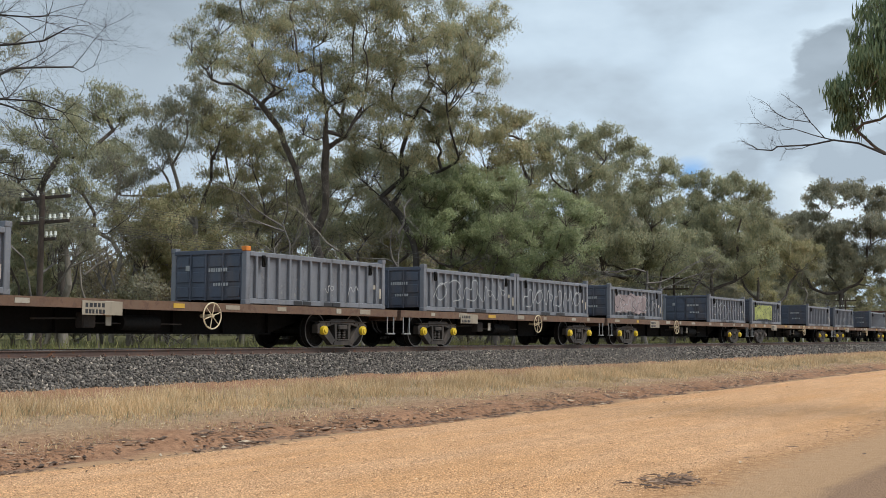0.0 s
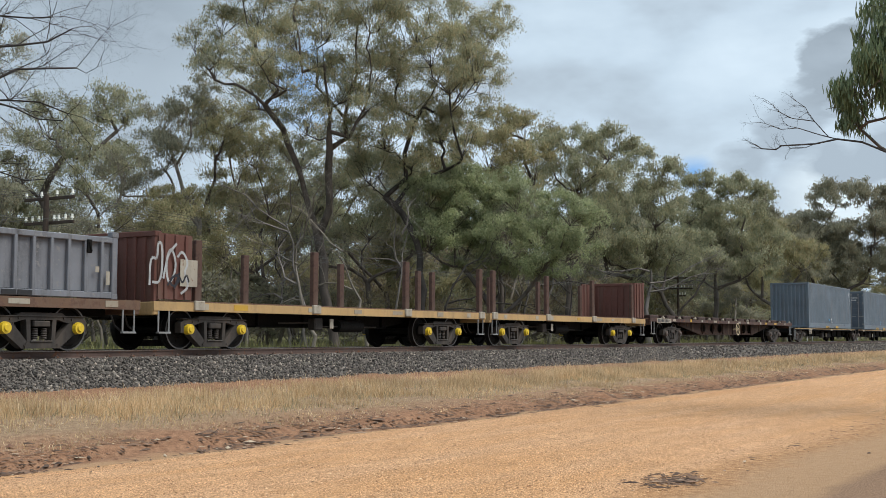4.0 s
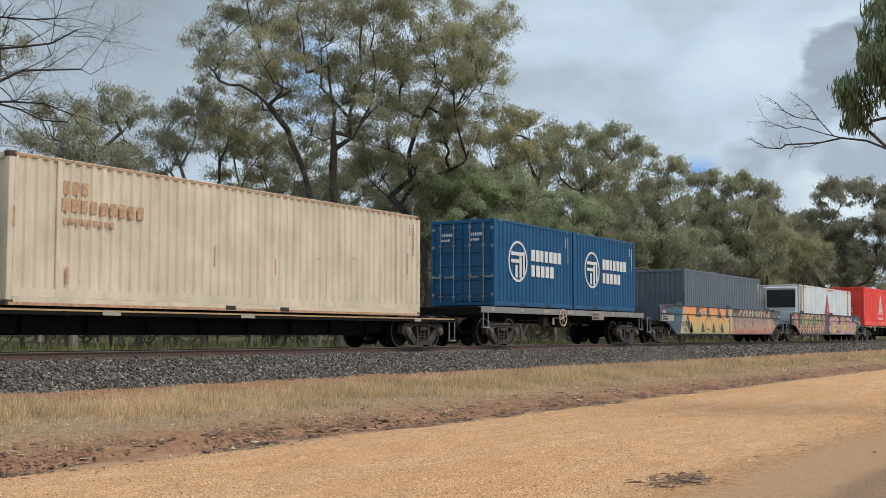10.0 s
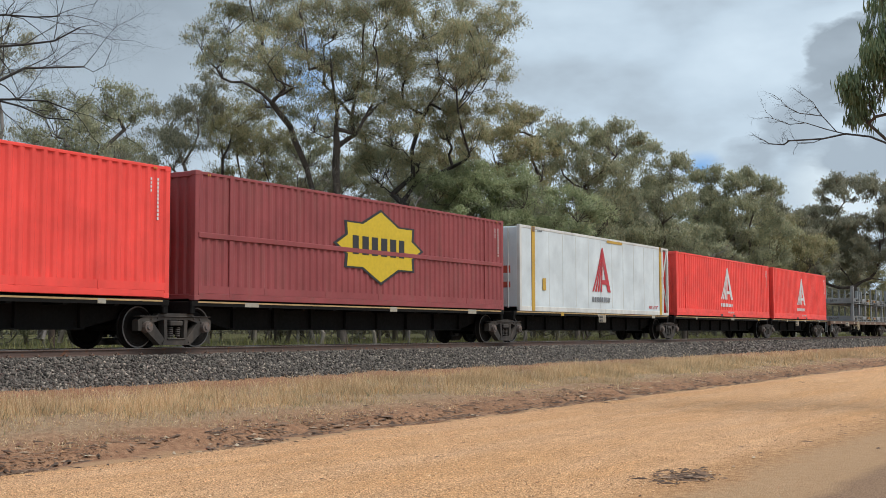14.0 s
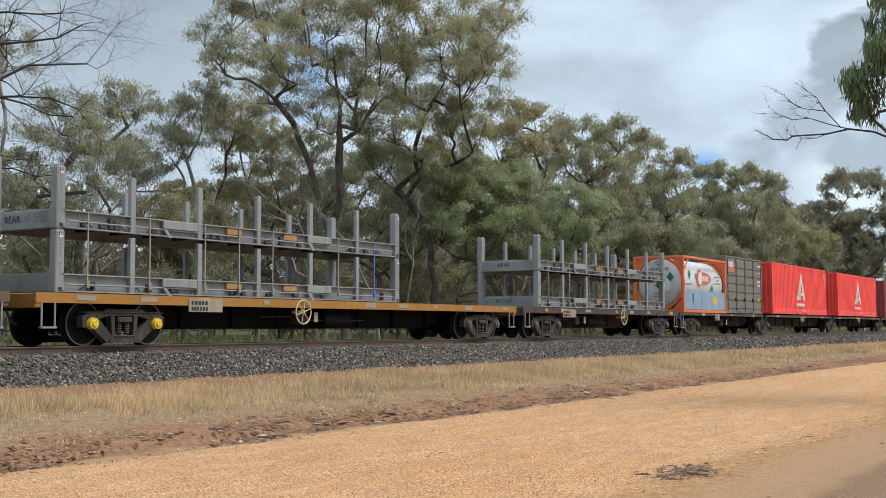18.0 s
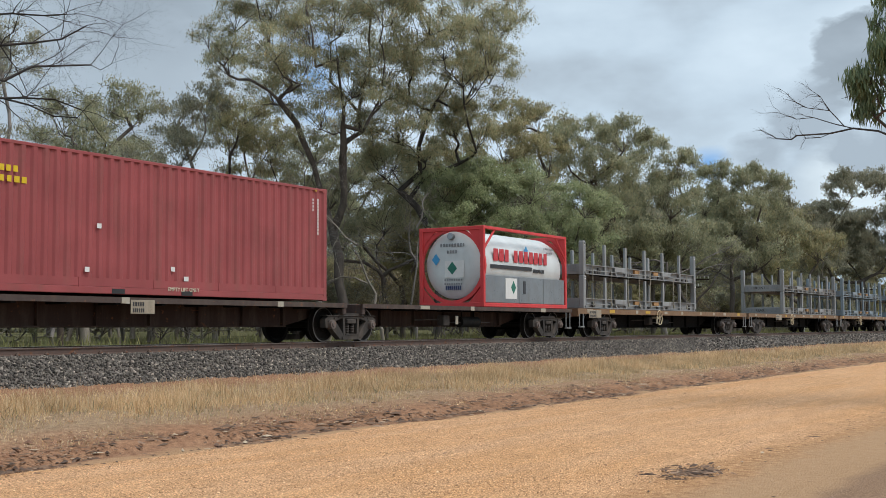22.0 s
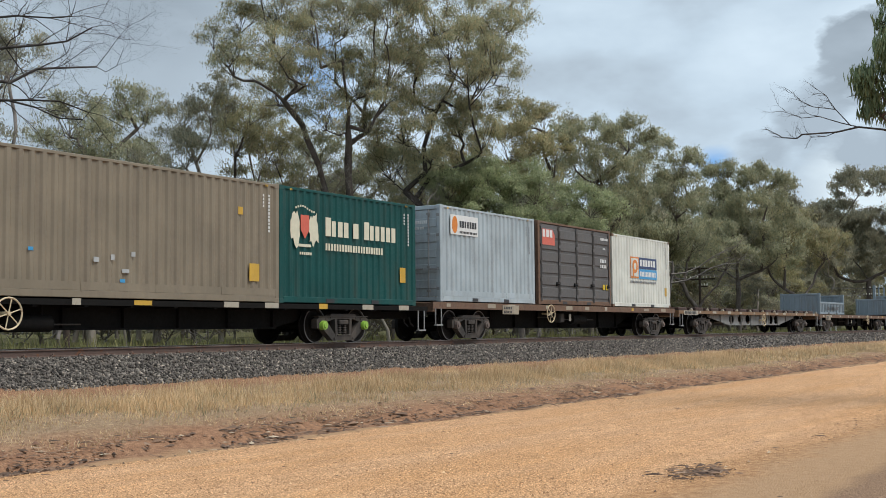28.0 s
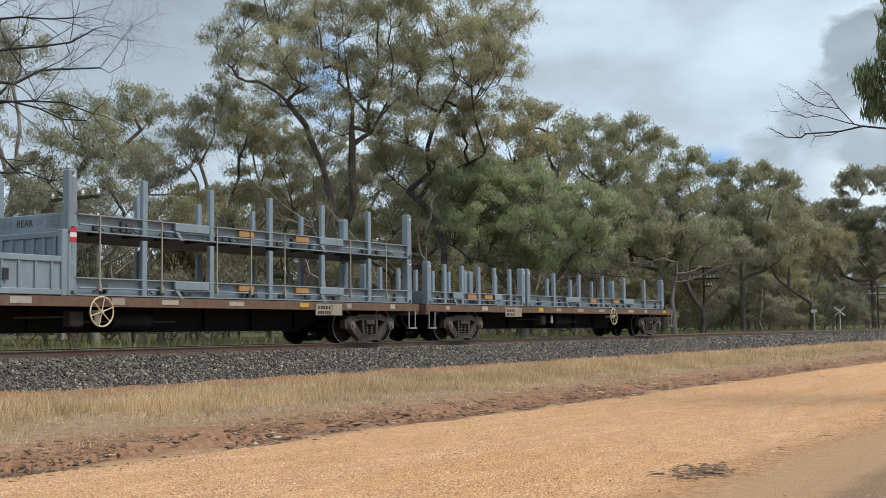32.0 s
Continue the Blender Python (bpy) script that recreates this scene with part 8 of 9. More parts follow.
    part("lettering", rects(bars(-1.2, 1.75, 1.05, 0.40, 4, 0.25, 1, 0.2) + bars(0.0, 1.75, 0.3, 0.40, 1, 0.25, 2) + bars(0.5, 1.75, 1.55, 0.40, 6, 0.25, 3, 0.2)), "logo_cream", k, "row of cream bars")
    part("small_lettering", rects(bars(-1.2, 1.38, 2.6, 0.18, 22, 0.3, 4) + bars(-2.25, 1.22, 0.5, 0.07, 6, 0.3, 5)), "logo_cream", k)
    part("notice", rects([(2.2, 0.65, 0.28, 0.42)]), "mark_yellow", k)
    pockets(k, (-1.0, 1.0))

    wagon(617.9, 637.4, 620.3, 635.3, 1.14, "sill_rust", "long rust-brown container wagon, fully loaded", wheel_at=625.45, seed=91, plate=622.6)
    k = container(618.35, 1.15, 6.058, 2.896, "pale_blue", "pale blue corrugated container with a small emblem", "doors", low_band=True, door_mat="pale_blue")
    part("emblem_panel", rects([(-2.45, 2.05, 1.65, 0.60)], NEAR - 0.003), "logo_white", k)
    part("emblem", flat_y(blob(-2.2, 2.35, 0.16, 0.26, random.Random(3), 14, 0.0), NEAR - 0.008), "logo_orange", k, "orange emblem")
    part("lettering", rects(bars(-1.92, 2.28, 1.05, 0.20, 7, 0.25, 2) + bars(-1.92, 2.1, 1.05, 0.07, 12, 0.3, 3), NEAR - 0.008), "black", k)
    pockets(k, (-1.0, 1.0))
    side_door_box(624.67, 1.15, "charcoal", "charcoal container with ribbed side doors and rusty posts", "sill_rust")
    k = container(630.90, 1.15, 6.058, 2.85, "ivory", "ivory corrugated container with a blue and orange emblem", frame="ivory", deep=0.02, casting="sill_rust")
    part("emblem", rects([(-1.25, 1.18, 0.85, 0.85)], NEAR - 0.003), "logo_orange", k, "orange square emblem")
    part("emblem_inner", rects([(-1.19, 1.24, 0.73, 0.73)], NEAR - 0.008), "ivory", k)
    part("emblem_loop", Shape().lathe([(0.14, -0.002), (0.27, -0.002), (0.27, 0.002), (0.14, 0.002), (0.14, -0.002)], (-0.80, NEAR - 0.014, 1.65), 24), "logo_orange", k)
    part("emblem_stem", rects([(-1.06, 1.25, 0.12, 0.5)], NEAR - 0.019), "logo_orange", k)
    part("name_panel", rects([(-0.38, 1.58, 1.9, 0.45)], NEAR - 0.003), "logo_navy", k, "navy name panel")
    part("name_panel_low", rects([(-0.38, 1.16, 1.9, 0.40)], NEAR - 0.003), "logo_sky", k)
    part("lettering", rects(bars(-0.28, 1.68, 1.7, 0.26, 6, 0.25, 1) + bars(-0.28, 1.26, 1.7, 0.20, 11, 0.25, 2), NEAR - 0.008), "logo_white", k)
    part("small_lettering", rects(bars(-1.25, 0.98, 2.7, 0.09, 20, 0.35, 3)), "grey_text", k)
    part("notice", rects([(2.4, 0.5, 0.22, 0.35)]), "mark_yellow", k)
    pockets(k, (-1.0, 1.0))

    holed_girder_wagon(637.9, 661.4, 641.2, 657.9, 1.08, "sill_grey", "sill_yellow", "empty pale grey flat wagon with oval holes in its girders", 95, ("cap_dark", "cap_dark"), 639.4, 650.2)
    wagon(661.7, 681.3, 664.0, 679.0, 1.04, "sill_rust", rusty + ", mostly empty", wheel_at=674.6, seed=97, plate=663.8)
    open_box(662.0, 1.05, "blue-grey open container with tall ribbed ends")
    wagon(681.9, 700.8, 684.0, 698.6, D, "sill_rust", rusty + " under a box and racks", wheel_at=689.1, seed=98, plate=696.6)
    open_box(682.22, D, "blue-grey open container beside steel racks")
    k = rack(688.30, D, "rack_blue", ("", "REAR"), "two stacked blue-grey steel racks beside an open box")
    part("post_tag", rects([(-6.07, 1.08, 0.17, 0.09), (-6.07, 1.26, 0.17, 0.09)], NEAR - 0.004), "logo_red", k)
    part("post_tag", rects([(-6.07, 1.17, 0.17, 0.09)], NEAR - 0.004), "logo_white", k)
    wagon(701.2, 720.6, 703.5, 718.3, D, "sill_rust", "last container wagon with a rust-brown side sill", wheel_at=714.3, seed=99, plate=706.4)
    rack(701.3, D, "rack_blue", ("",), "short blue-grey steel rack", 1, 6.0)
    rack(707.45, D, "rack_blue", ("",), "single blue-grey steel rack at the train's end", 1)


train()
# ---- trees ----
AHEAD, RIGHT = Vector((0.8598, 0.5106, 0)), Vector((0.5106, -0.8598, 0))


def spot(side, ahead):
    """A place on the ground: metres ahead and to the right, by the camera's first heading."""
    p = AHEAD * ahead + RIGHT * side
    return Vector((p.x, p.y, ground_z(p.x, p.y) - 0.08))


def limbs_mesh(name, segs, material, sides=6):
    """Tapered tubes along segments (start, end, radius, radius); thin ones have three sides."""
    thick = [s for s in segs if s[2] >= 0.045]
    fine = [s for s in segs if s[2] < 0.045]
    v, f, n = [], [], 0
    for group, k in ((thick, sides), (fine, 3)):
        if group:
            a, b = tubes(group, k)
            v.append(a)
            f.append(np.concatenate([b[:, [0, 1, 2]], b[:, [0, 2, 3]]]) + n)
            n += len(a)
    me = sheet(name, np.concatenate(v), np.concatenate(f), material)
    me.shade_smooth()
    return me


def tubes(segs, sides):
    a = np.array([s[0] for s in segs], float)
    b = np.array([s[1] for s in segs], float)
    r = np.array([(s[2], s[3]) for s in segs], float)
    w = b - a
    ln = np.linalg.norm(w, axis=1, keepdims=True) + 1e-9
    w = w / ln
    b = b + w * r[:, 1:2] * 0.4
    up = np.where(np.abs(w[:, 2:3]) < 0.9, np.array([[0, 0, 1.0]]), np.array([[1.0, 0, 0]]))
    u = np.cross(w, up)
    u /= np.linalg.norm(u, axis=1, keepdims=True)
    q = np.cross(w, u)
    t = 2 * np.pi * np.arange(sides) / sides
    ring = np.cos(t)[None, :, None] * u[:, None] + np.sin(t)[None, :, None] * q[:, None]
    v = np.concatenate([a[:, None] + ring * r[:, 0, None, None], b[:, None] + ring * r[:, 1, None, None]], 1)
    i = np.arange(sides)
    f = np.stack([i, (i + 1) % sides, sides + (i + 1) % sides, sides + i], 1)
    f = f[None] + (2 * sides * np.arange(len(segs)))[:, None, None]
    return v.reshape(-1, 3), f.reshape(-1, 4)


def unit(v):
    return v / (np.linalg.norm(v, axis=-1, keepdims=True) + 1e-9)


def leaves_mesh(name, pads, per, size, material, rng, droop=0.75, flat=0.66, thin=0.38, face=2.2, kite=False, hang=0.25):
    """Small pointed leaves in sprays; the sprays form pads of foliage (centre, radius, outward way)."""
    centres, radii, outs = (np.array(x, float) for x in zip(*pads))
    n, few = len(centres), 9
    up = np.array([0, 0, 1.0])
    way = unit(rng.normal(size=(n, few, 3)) + outs[:, None] * 0.8 + up * 0.35)
    mid = way * rng.uniform(0.25, 1.0, (n, few, 1))
    k = np.maximum(24, per * rng.uniform(0.6, 1.35, n) * np.clip(radii / np.mean(radii), 0.5, 1.8) ** 1.6).astype(int)
    idx = np.repeat(np.arange(n), k)
    m = len(idx)
    pick = rng.integers(0, few, m)
    sw = way[idx, pick]
    off = mid[idx, pick] + rng.normal(0, 0.24, (m, 3)) + sw * rng.uniform(-0.2, 0.3, (m, 1))
    off[:, 2] = off[:, 2] * flat - hang * rng.random(m) ** 2
    c = centres[idx] + off * radii[idx][:, None]
    a = unit(sw * 0.3 + rng.normal(0, 0.42, (m, 3)) - up * droop)
    w = unit(np.cross(a, rng.normal(0, 0.6, (m, 3)) + face * unit(outs[idx] * 0.5 + unit(off) * 0.6 + up * 0.7)))
    l = size * rng.uniform(0.6, 1.35, (m, 1))
    if not kite:
        v = np.stack([c - a * l * 0.5 + w * l * thin * 0.5, c - a * l * 0.5 - w * l * thin * 0.5, c + a * l * 0.5], 1)
        return sheet(name, v.reshape(-1, 3), np.arange(3 * m).reshape(m, 3), material)
    v = np.stack([c - a * l * 0.5, c + w * l * thin * 0.5, c + a * l * 0.5, c - w * l * thin * 0.5], 1)
    return sheet(name, v.reshape(-1, 3), np.arange(4 * m).reshape(m, 4), material)


def grow(lobes, r0, seed, fork, lean=0.0, dense=3.2, own=2.0, twiggy=2, deep=1.4, skeleton=(), pad=1.0):
    """Pads of foliage on the crown's lobes (right, up, half width, half height), and limbs that lead to them.
    skeleton: main limbs as (start limb or -1, points right and up). Local: x right, y ahead, z up."""
    rng = np.random.default_rng(seed)
    nodes, parent, tips = [np.zeros(3)], [-1], []

    def add(p, par):
        nodes.append(np.asarray(p, float))
        parent.append(par)
        return len(nodes) - 1

    top = max(l[1] for l in lobes)
    mains, stem = [], [0]
    if skeleton:
        for start, pts in skeleton:
            if start < 0:
                cur = 0
            else:
                cur = min(mains[start], key=lambda j: np.hypot(nodes[j][0] - pts[0][0], nodes[j][2] - pts[0][1]))
            slant = rng.normal(0, 0.22)
            limb = []
            for x, z in pts:
                p0 = nodes[cur].copy()
                goal = np.array([x, p0[1] + slant * abs(z - p0[2]), z])
                steps = max(1, round(np.linalg.norm(goal - p0) / 0.8))
                for i in range(1, steps + 1):
                    cur = add(p0 + (goal - p0) * i / steps + rng.normal(0, 0.05, 3), cur)
                    limb.append(cur)
            mains.append(limb)
    else:
        for i in range(1, 5):
            f = i / 4
            stem.append(add((lean * f + rng.normal(0, 0.05) * top * 0.05, rng.normal(0, 0.1), top * fork * f), stem[-1]))
    pads = []
    for lx, lz, rx, rz in sorted(lobes, key=lambda l: l[1]):
        ly = rng.normal(0, 1.0) * deep
        goal = np.array([lx, ly, lz - rz * 0.7])
        # leave from the trunk or from a main limb that already leads that way
        best, cost = (stem + mains[0] if skeleton else stem)[-1], 1e9
        for j in stem[2:] + [k for mm in mains for k in mm]:
            p = nodes[j]
            if p[2] > goal[2] - 0.3:
                continue
            dd = goal - p
            c = np.linalg.norm(dd) + 1.2 * np.hypot(dd[0], dd[1]) - 0.05 * p[2] + own * (j not in stem and not skeleton)
            if c < cost:
                best, cost = j, c
        p0 = nodes[best].copy()
        steps = max(3, int(np.linalg.norm(goal - p0) / 0.9))
        limb, cur = [], best
        bow = rng.normal(0, 0.09, 3) * np.linalg.norm(goal - p0)
        for i in range(1, steps + 1):
            f = i / steps
            e = np.array([f ** 1.15, f ** 1.15, f ** 0.9])
            cur = add(p0 + (goal - p0) * e + bow * math.sin(math.pi * f) + rng.normal(0, 0.10, 3), cur)
            limb.append(cur)
        mains.append(limb)
        rp = min(1.4, 0.33 * math.sqrt(rx * rz) + 0.20) * pad
        for _ in range(max(4, int(dense * 0.5 * rx * rx * rz / rp ** 3))):
            d = unit(rng.normal(size=3))
            if d[2] < -0.1 and rng.random() < 0.65:
                d[2] = -d[2]
            c = np.array([lx, ly, lz]) + d * rng.uniform(0.55, 1.15) * np.array([rx, rx, rz])
            near = min(limb[len(limb) // 3:], key=lambda j: np.linalg.norm(nodes[j] - c) + 0.4 * max(0, nodes[j][2] - c[2]))
            p0, cur = nodes[near].copy(), near
            steps = max(2, int(np.linalg.norm(c - p0) / 0.6))
            bow = rng.normal(0, 0.12, 3) * np.linalg.norm(c - p0)
            for i in range(1, steps + 1):
                f = i / steps
                cur = add(p0 + (c - p0) * f + bow * math.sin(math.pi * f) + rng.normal(0, 0.05, 3), cur)
            tips.append(cur)
            pads.append((c, rp * rng.uniform(0.7, 1.3), d))
    count = np.zeros(len(nodes))
    for t in tips:
        j = t
        while j >= 0:
            count[j] += 1
            j = parent[j]
    rad = np.maximum(0.012, r0 * (np.maximum(count, 0.3) / len(tips)) ** 0.62)
    segs = [(nodes[parent[i]], nodes[i], min(rad[parent[i]], rad[i] * 1.5) if parent[i] else rad[0] * 1.15, rad[i]) for i in range(1, len(nodes))]
    for c, r, d0 in pads:
        for _ in range(twiggy):
            d = unit(rng.normal(size=3) + d0 * 0.8)
            m = c + d * r * 0.5 + rng.normal(0, 0.05, 3)
            segs += [(c, m, 0.014, 0.010), (m, c + d * r * 0.95 + rng.normal(0, 0.12, 3), 0.010, 0.005)]
    return segs, pads, rng


def gum(name, label, side, ahead, lobes, leaf, bark, r0, per, size, seed, fork, droop=0.75, own=2.0, face=2.2, flat=0.66, thin=0.38, dense=3.2, deep=1.4, skeleton=(), pad=1.0):
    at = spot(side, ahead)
    lobes = [(x, z - at.z, rx, rz) for x, z, rx, rz in lobes]
    skeleton = [(i, [(x, z - at.z) for x, z in pts]) for i, pts in skeleton]
    segs, pads, rng = grow(lobes, r0, seed, fork, lobes[0][0] * 0.05, own=own, dense=dense, deep=deep, skeleton=skeleton, pad=pad)
    ob = thing(name, label, "tree", "gum trees along the track")
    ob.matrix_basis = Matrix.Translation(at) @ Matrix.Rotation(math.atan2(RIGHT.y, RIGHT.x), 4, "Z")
    t = new("trunk", limbs_mesh("trunk", segs, bark))
    t.parent = ob
    k = new("crown", leaves_mesh("crown", pads, per, size, leaf, rng, droop, flat, thin, face))
    k.parent = ob
    return ob


def random_lobes(rng, h, spread, n):
    out = []
    for i in range(n):
        f = i / max(1, n - 1)
        z = h * (0.20 + 0.74 * f) + rng.uniform(-0.3, 0.3)
        x = rng.uniform(-1, 1) * spread * (1 - 0.55 * f)
        out.append((x, z, spread * rng.uniform(0.38, 0.58), spread * rng.uniform(0.26, 0.38)))
    return out


def woods():
    """Rows of gum trees behind, thinning the sky between the front ones."""
    rng = random.Random(77)
    kinds = []
    looks = (("leaf", "bark", "dull olive gum tree in the woods behind the track"), ("leaf_gold", "bark", "golden-olive gum tree in the woods"), ("leaf_grey", "bark_pale", "pale-barked grey-green gum tree in the woods"), ("leaf", "twig", "thin olive gum tree in the woods"), ("leaf_gold", "bark_pale", "pale-barked golden gum tree in the woods"), ("leaf_grey", "bark", "grey-green gum tree in the woods"))
    for i, (leaf, bark, label) in enumerate(looks):
        h = 12.0
        lobes = random_lobes(rng, h, 3.1, 12)
        segs, pads, g = grow(lobes, 0.17, 200 + i, 0.14, dense=2.6, twiggy=1)
        ob = thing("woodland_tree", label, "tree", "woodland trees")
        t = new("trunk", limbs_mesh("trunk", segs, bark, 5))
        t.parent = ob
        k = new("crown", leaves_mesh("crown", pads, 190, 0.21, leaf, g))
        k.parent = ob
        kinds.append(ob)
    used = set()

    def plant(side, ahead, h):
        i = rng.randrange(len(kinds))
        s = h / 13.0
        m = Matrix.Translation(spot(side, ahead)) @ Matrix.Rotation(rng.uniform(0, 6.28), 4, "Z") @ Matrix.Diagonal((s * rng.uniform(0.9, 1.15), s * rng.uniform(0.9, 1.15), s, 1))
        if i not in used:
            used.add(i)
            kinds[i].matrix_basis = m
        else:
            copy_thing(kinds[i], m)

    def ceiling(slope):
        """How high the far trees rise, as a slope over the eye's level, by the bearing's slope."""
        pts = ((-0.6, 0.16), (-0.40, 0.15), (-0.25, 0.145), (-0.17, 0.175), (0.0, 0.16), (0.1, 0.15), (0.2, 0.135), (0.28, 0.12), (0.4, 0.115), (0.8, 0.10))
        for (a, p), (b, q) in zip(pts, pts[1:]):
            if slope <= b:
                return p + (q - p) * max(0, slope - a) / (b - a)
        return pts[-1][1]

    for row, gap, far in ((41, 6.6, 215), (49, 7.8, 240), (59, 9.4, 260), (74, 10.5, 280)):
        x = 0.32 * row
        while x < far:
            p = Vector((x, row + rng.uniform(-3, 3), 0))
            a, side = p.dot(AHEAD), p.dot(RIGHT)
            if abs(side / a) < 0.46:
                plant(side, a, max(4.0, ceiling(side / a) * a * rng.uniform(0.70, 1.0)))
            x += gap * rng.uniform(0.7, 1.3) * (1 + x / 400)
    for i in range(len(kinds)):
        if i not in used:
            kinds[i].matrix_basis = Matrix.Translation(spot(-60 - 3 * i, 90))
    # far woods along the line, to the right
    for i in range(14):
        x = 225 + i * 12 + rng.uniform(-3, 3)
        at = Vector((x, 38 + rng.uniform(-3, 10), 1.0))
        k = rng.randrange(len(kinds))
        s = rng.uniform(0.9, 1.3)
        copy_thing(kinds[k], Matrix.Translation(at) @ Matrix.Rotation(rng.uniform(0, 6.28), 4, "Z") @ Matrix.Scale(s, 4))
    # scrub under the trees
    shrubs = []
    for i, (leaf, label) in enumerate((("leaf_grey", "grey-green scrub bush under the trees"), ("leaf_brown", "brown twiggy scrub bush under the trees"), ("leaf", "olive scrub bush under the trees"))):
        lobes = [(rng.uniform(-1.1, 1.1), rng.uniform(0.7, 2.2), 0.9, 0.6) for _ in range(5)]
        segs, pads, g = grow(lobes, 0.05, 300 + i, 0.12, dense=2.2, twiggy=3, deep=0.6)
        ob = thing("scrub_bush", label, "bush", "scrub bushes")
        t = new("stem", limbs_mesh("stem", segs, "twig", 4))
        t.parent = ob
        k = new("foliage", leaves_mesh("foliage", pads, 120, 0.12, leaf, g, 0.2, 0.8))
        k.parent = ob
        shrubs.append(ob)
    first = set()
    for i in range(84):
        p = Vector((12 + 150 * rng.random() ** 1.4, 36 + 30 * rng.random() ** 1.5, 0))
        ahead, side = p.dot(AHEAD), p.dot(RIGHT)
        k = rng.randrange(3)
        m = Matrix.Translation(spot(side, ahead)) @ Matrix.Rotation(rng.uniform(0, 6.28), 4, "Z") @ Matrix.Scale(rng.uniform(0.8, 1.4), 4)
        if k not in first:
            first.add(k)
            shrubs[k].matrix_basis = m
        else:
            copy_thing(shrubs[k], m)
    for i in range(22):
        at = Vector((88 + i * 8.5 + rng.uniform(-2, 2), 34 + rng.uniform(0, 6), 0.8))
        copy_thing(shrubs[rng.randrange(3)], Matrix.Translation(at) @ Matrix.Rotation(rng.uniform(0, 6.28), 4, "Z") @ Matrix.Scale(rng.uniform(0.8, 1.6), 4))
    for i in range(26):
        at = Vector((16 + i * 2.6 + rng.uniform(-1, 1), 46 + rng.uniform(-4, 10), 1.0))
        copy_thing(shrubs[rng.randrange(3)], Matrix.Translation(at) @ Matrix.Rotation(rng.uniform(0, 6.28), 4, "Z") @ Matrix.Scale(rng.uniform(1.0, 1.6), 4))
    # tall scrub that fills the woods beside the line, to the right
    for i in range(44):
        at = Vector((66 + i * 3.6 + rng.uniform(-2, 2), 42 + rng.uniform(0, 24), 1.0))
        copy_thing(shrubs[rng.randrange(3)], Matrix.Translation(at) @ Matrix.Rotation(rng.uniform(0, 6.28), 4, "Z") @ Matrix.Scale(rng.uniform(2.0, 3.2), 4))


def far_woods():
    """The depth of the woods: foliage too far off to tell one tree from the next."""
    g = np.random.default_rng(91)
    n = 110000
    x = -30 + 650 * g.random(n) ** 1.5
    y = 84 + g.uniform(0, 10, n) + x * 0.01
    top = 8.5 + 2.2 * np.sin(x * 0.21) + 1.6 * np.sin(x * 0.53 + 1) + 1.3 * np.sin(x * 1.7 + 2) + np.clip((75 - x) * 0.06, 0, 3.4)
    z = 0.8 + top * g.random(n) ** 0.85
    a = g.normal(size=(n, 3)) + np.array([0, 0, -0.8])
    a /= np.linalg.norm(a, axis=1, keepdims=True)
    w = np.cross(a, g.normal(size=(n, 3)))
    w /= np.linalg.norm(w, axis=1, keepdims=True)
    l = g.uniform(0.5, 0.95, (n, 1))
    c = np.stack([x, y, z], 1)
    v = np.stack([c - a * l * 0.5 + w * l * 0.22, c - a * l * 0.5 - w * l * 0.22, c + a * l * 0.5], 1)
    tagged(new("far_woods", sheet("far_woods", v.reshape(-1, 3), np.arange(3 * n).reshape(n, 3), "leaf_far")), "far grey-green woods closing the view", "woods", kind="stuff")


def twigs(p, d, length, r, depth, rng, segs, spread=0.55, lift=0.05):
    """Bare branching wood."""
    n = 5
    for i in range(n):
        d = (d + rng.normal(0, 0.25, 3) + np.array([0, 0, lift]))
        d /= np.linalg.norm(d)
        q = p + d * length / n
        segs.append((p, q, r, r * 0.82))
        r *= 0.82
        p = q
        if depth > 0 and i > 0:
            for _ in range(1 + (rng.random() < 0.75)):
                e = d + rng.normal(0, spread, 3)
                e /= np.linalg.norm(e)
                twigs(p, e, length * rng.uniform(0.35, 0.6), r * 0.55, depth - 1, rng, segs, spread, lift)


def bare_tree(label, side, ahead, starts, seed, material="twig", thick=0.24):
    """A dead tree: (height, right, ahead, up, length, radius) for each limb."""
    rng = np.random.default_rng(seed)
    segs, z = [], 0.0
    top = max(s[0] for s in starts)
    p = np.zeros(3)
    for i in range(6):
        q = np.array([rng.normal(0, 0.12), rng.normal(0, 0.12), top * (i + 1) / 6])
        segs.append((p, q, thick * (1 - i * 0.12), thick * (1 - (i + 1) * 0.12)))
        p = q
    for h, a, b, c, ln, r in starts:
        d = np.array([a, b, c], float)
        twigs(np.array([0, 0, h * 0.99]), d / np.linalg.norm(d), ln, r, 3, rng, segs, 0.7, 0.0)
    ob = thing("dead_tree", label, "tree", "dead trees")
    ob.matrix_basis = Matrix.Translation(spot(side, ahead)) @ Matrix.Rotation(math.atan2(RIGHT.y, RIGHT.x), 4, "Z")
    t = new("bare_limb", limbs_mesh("bare_limb", segs, material, 5))
    t.parent = ob
    return ob


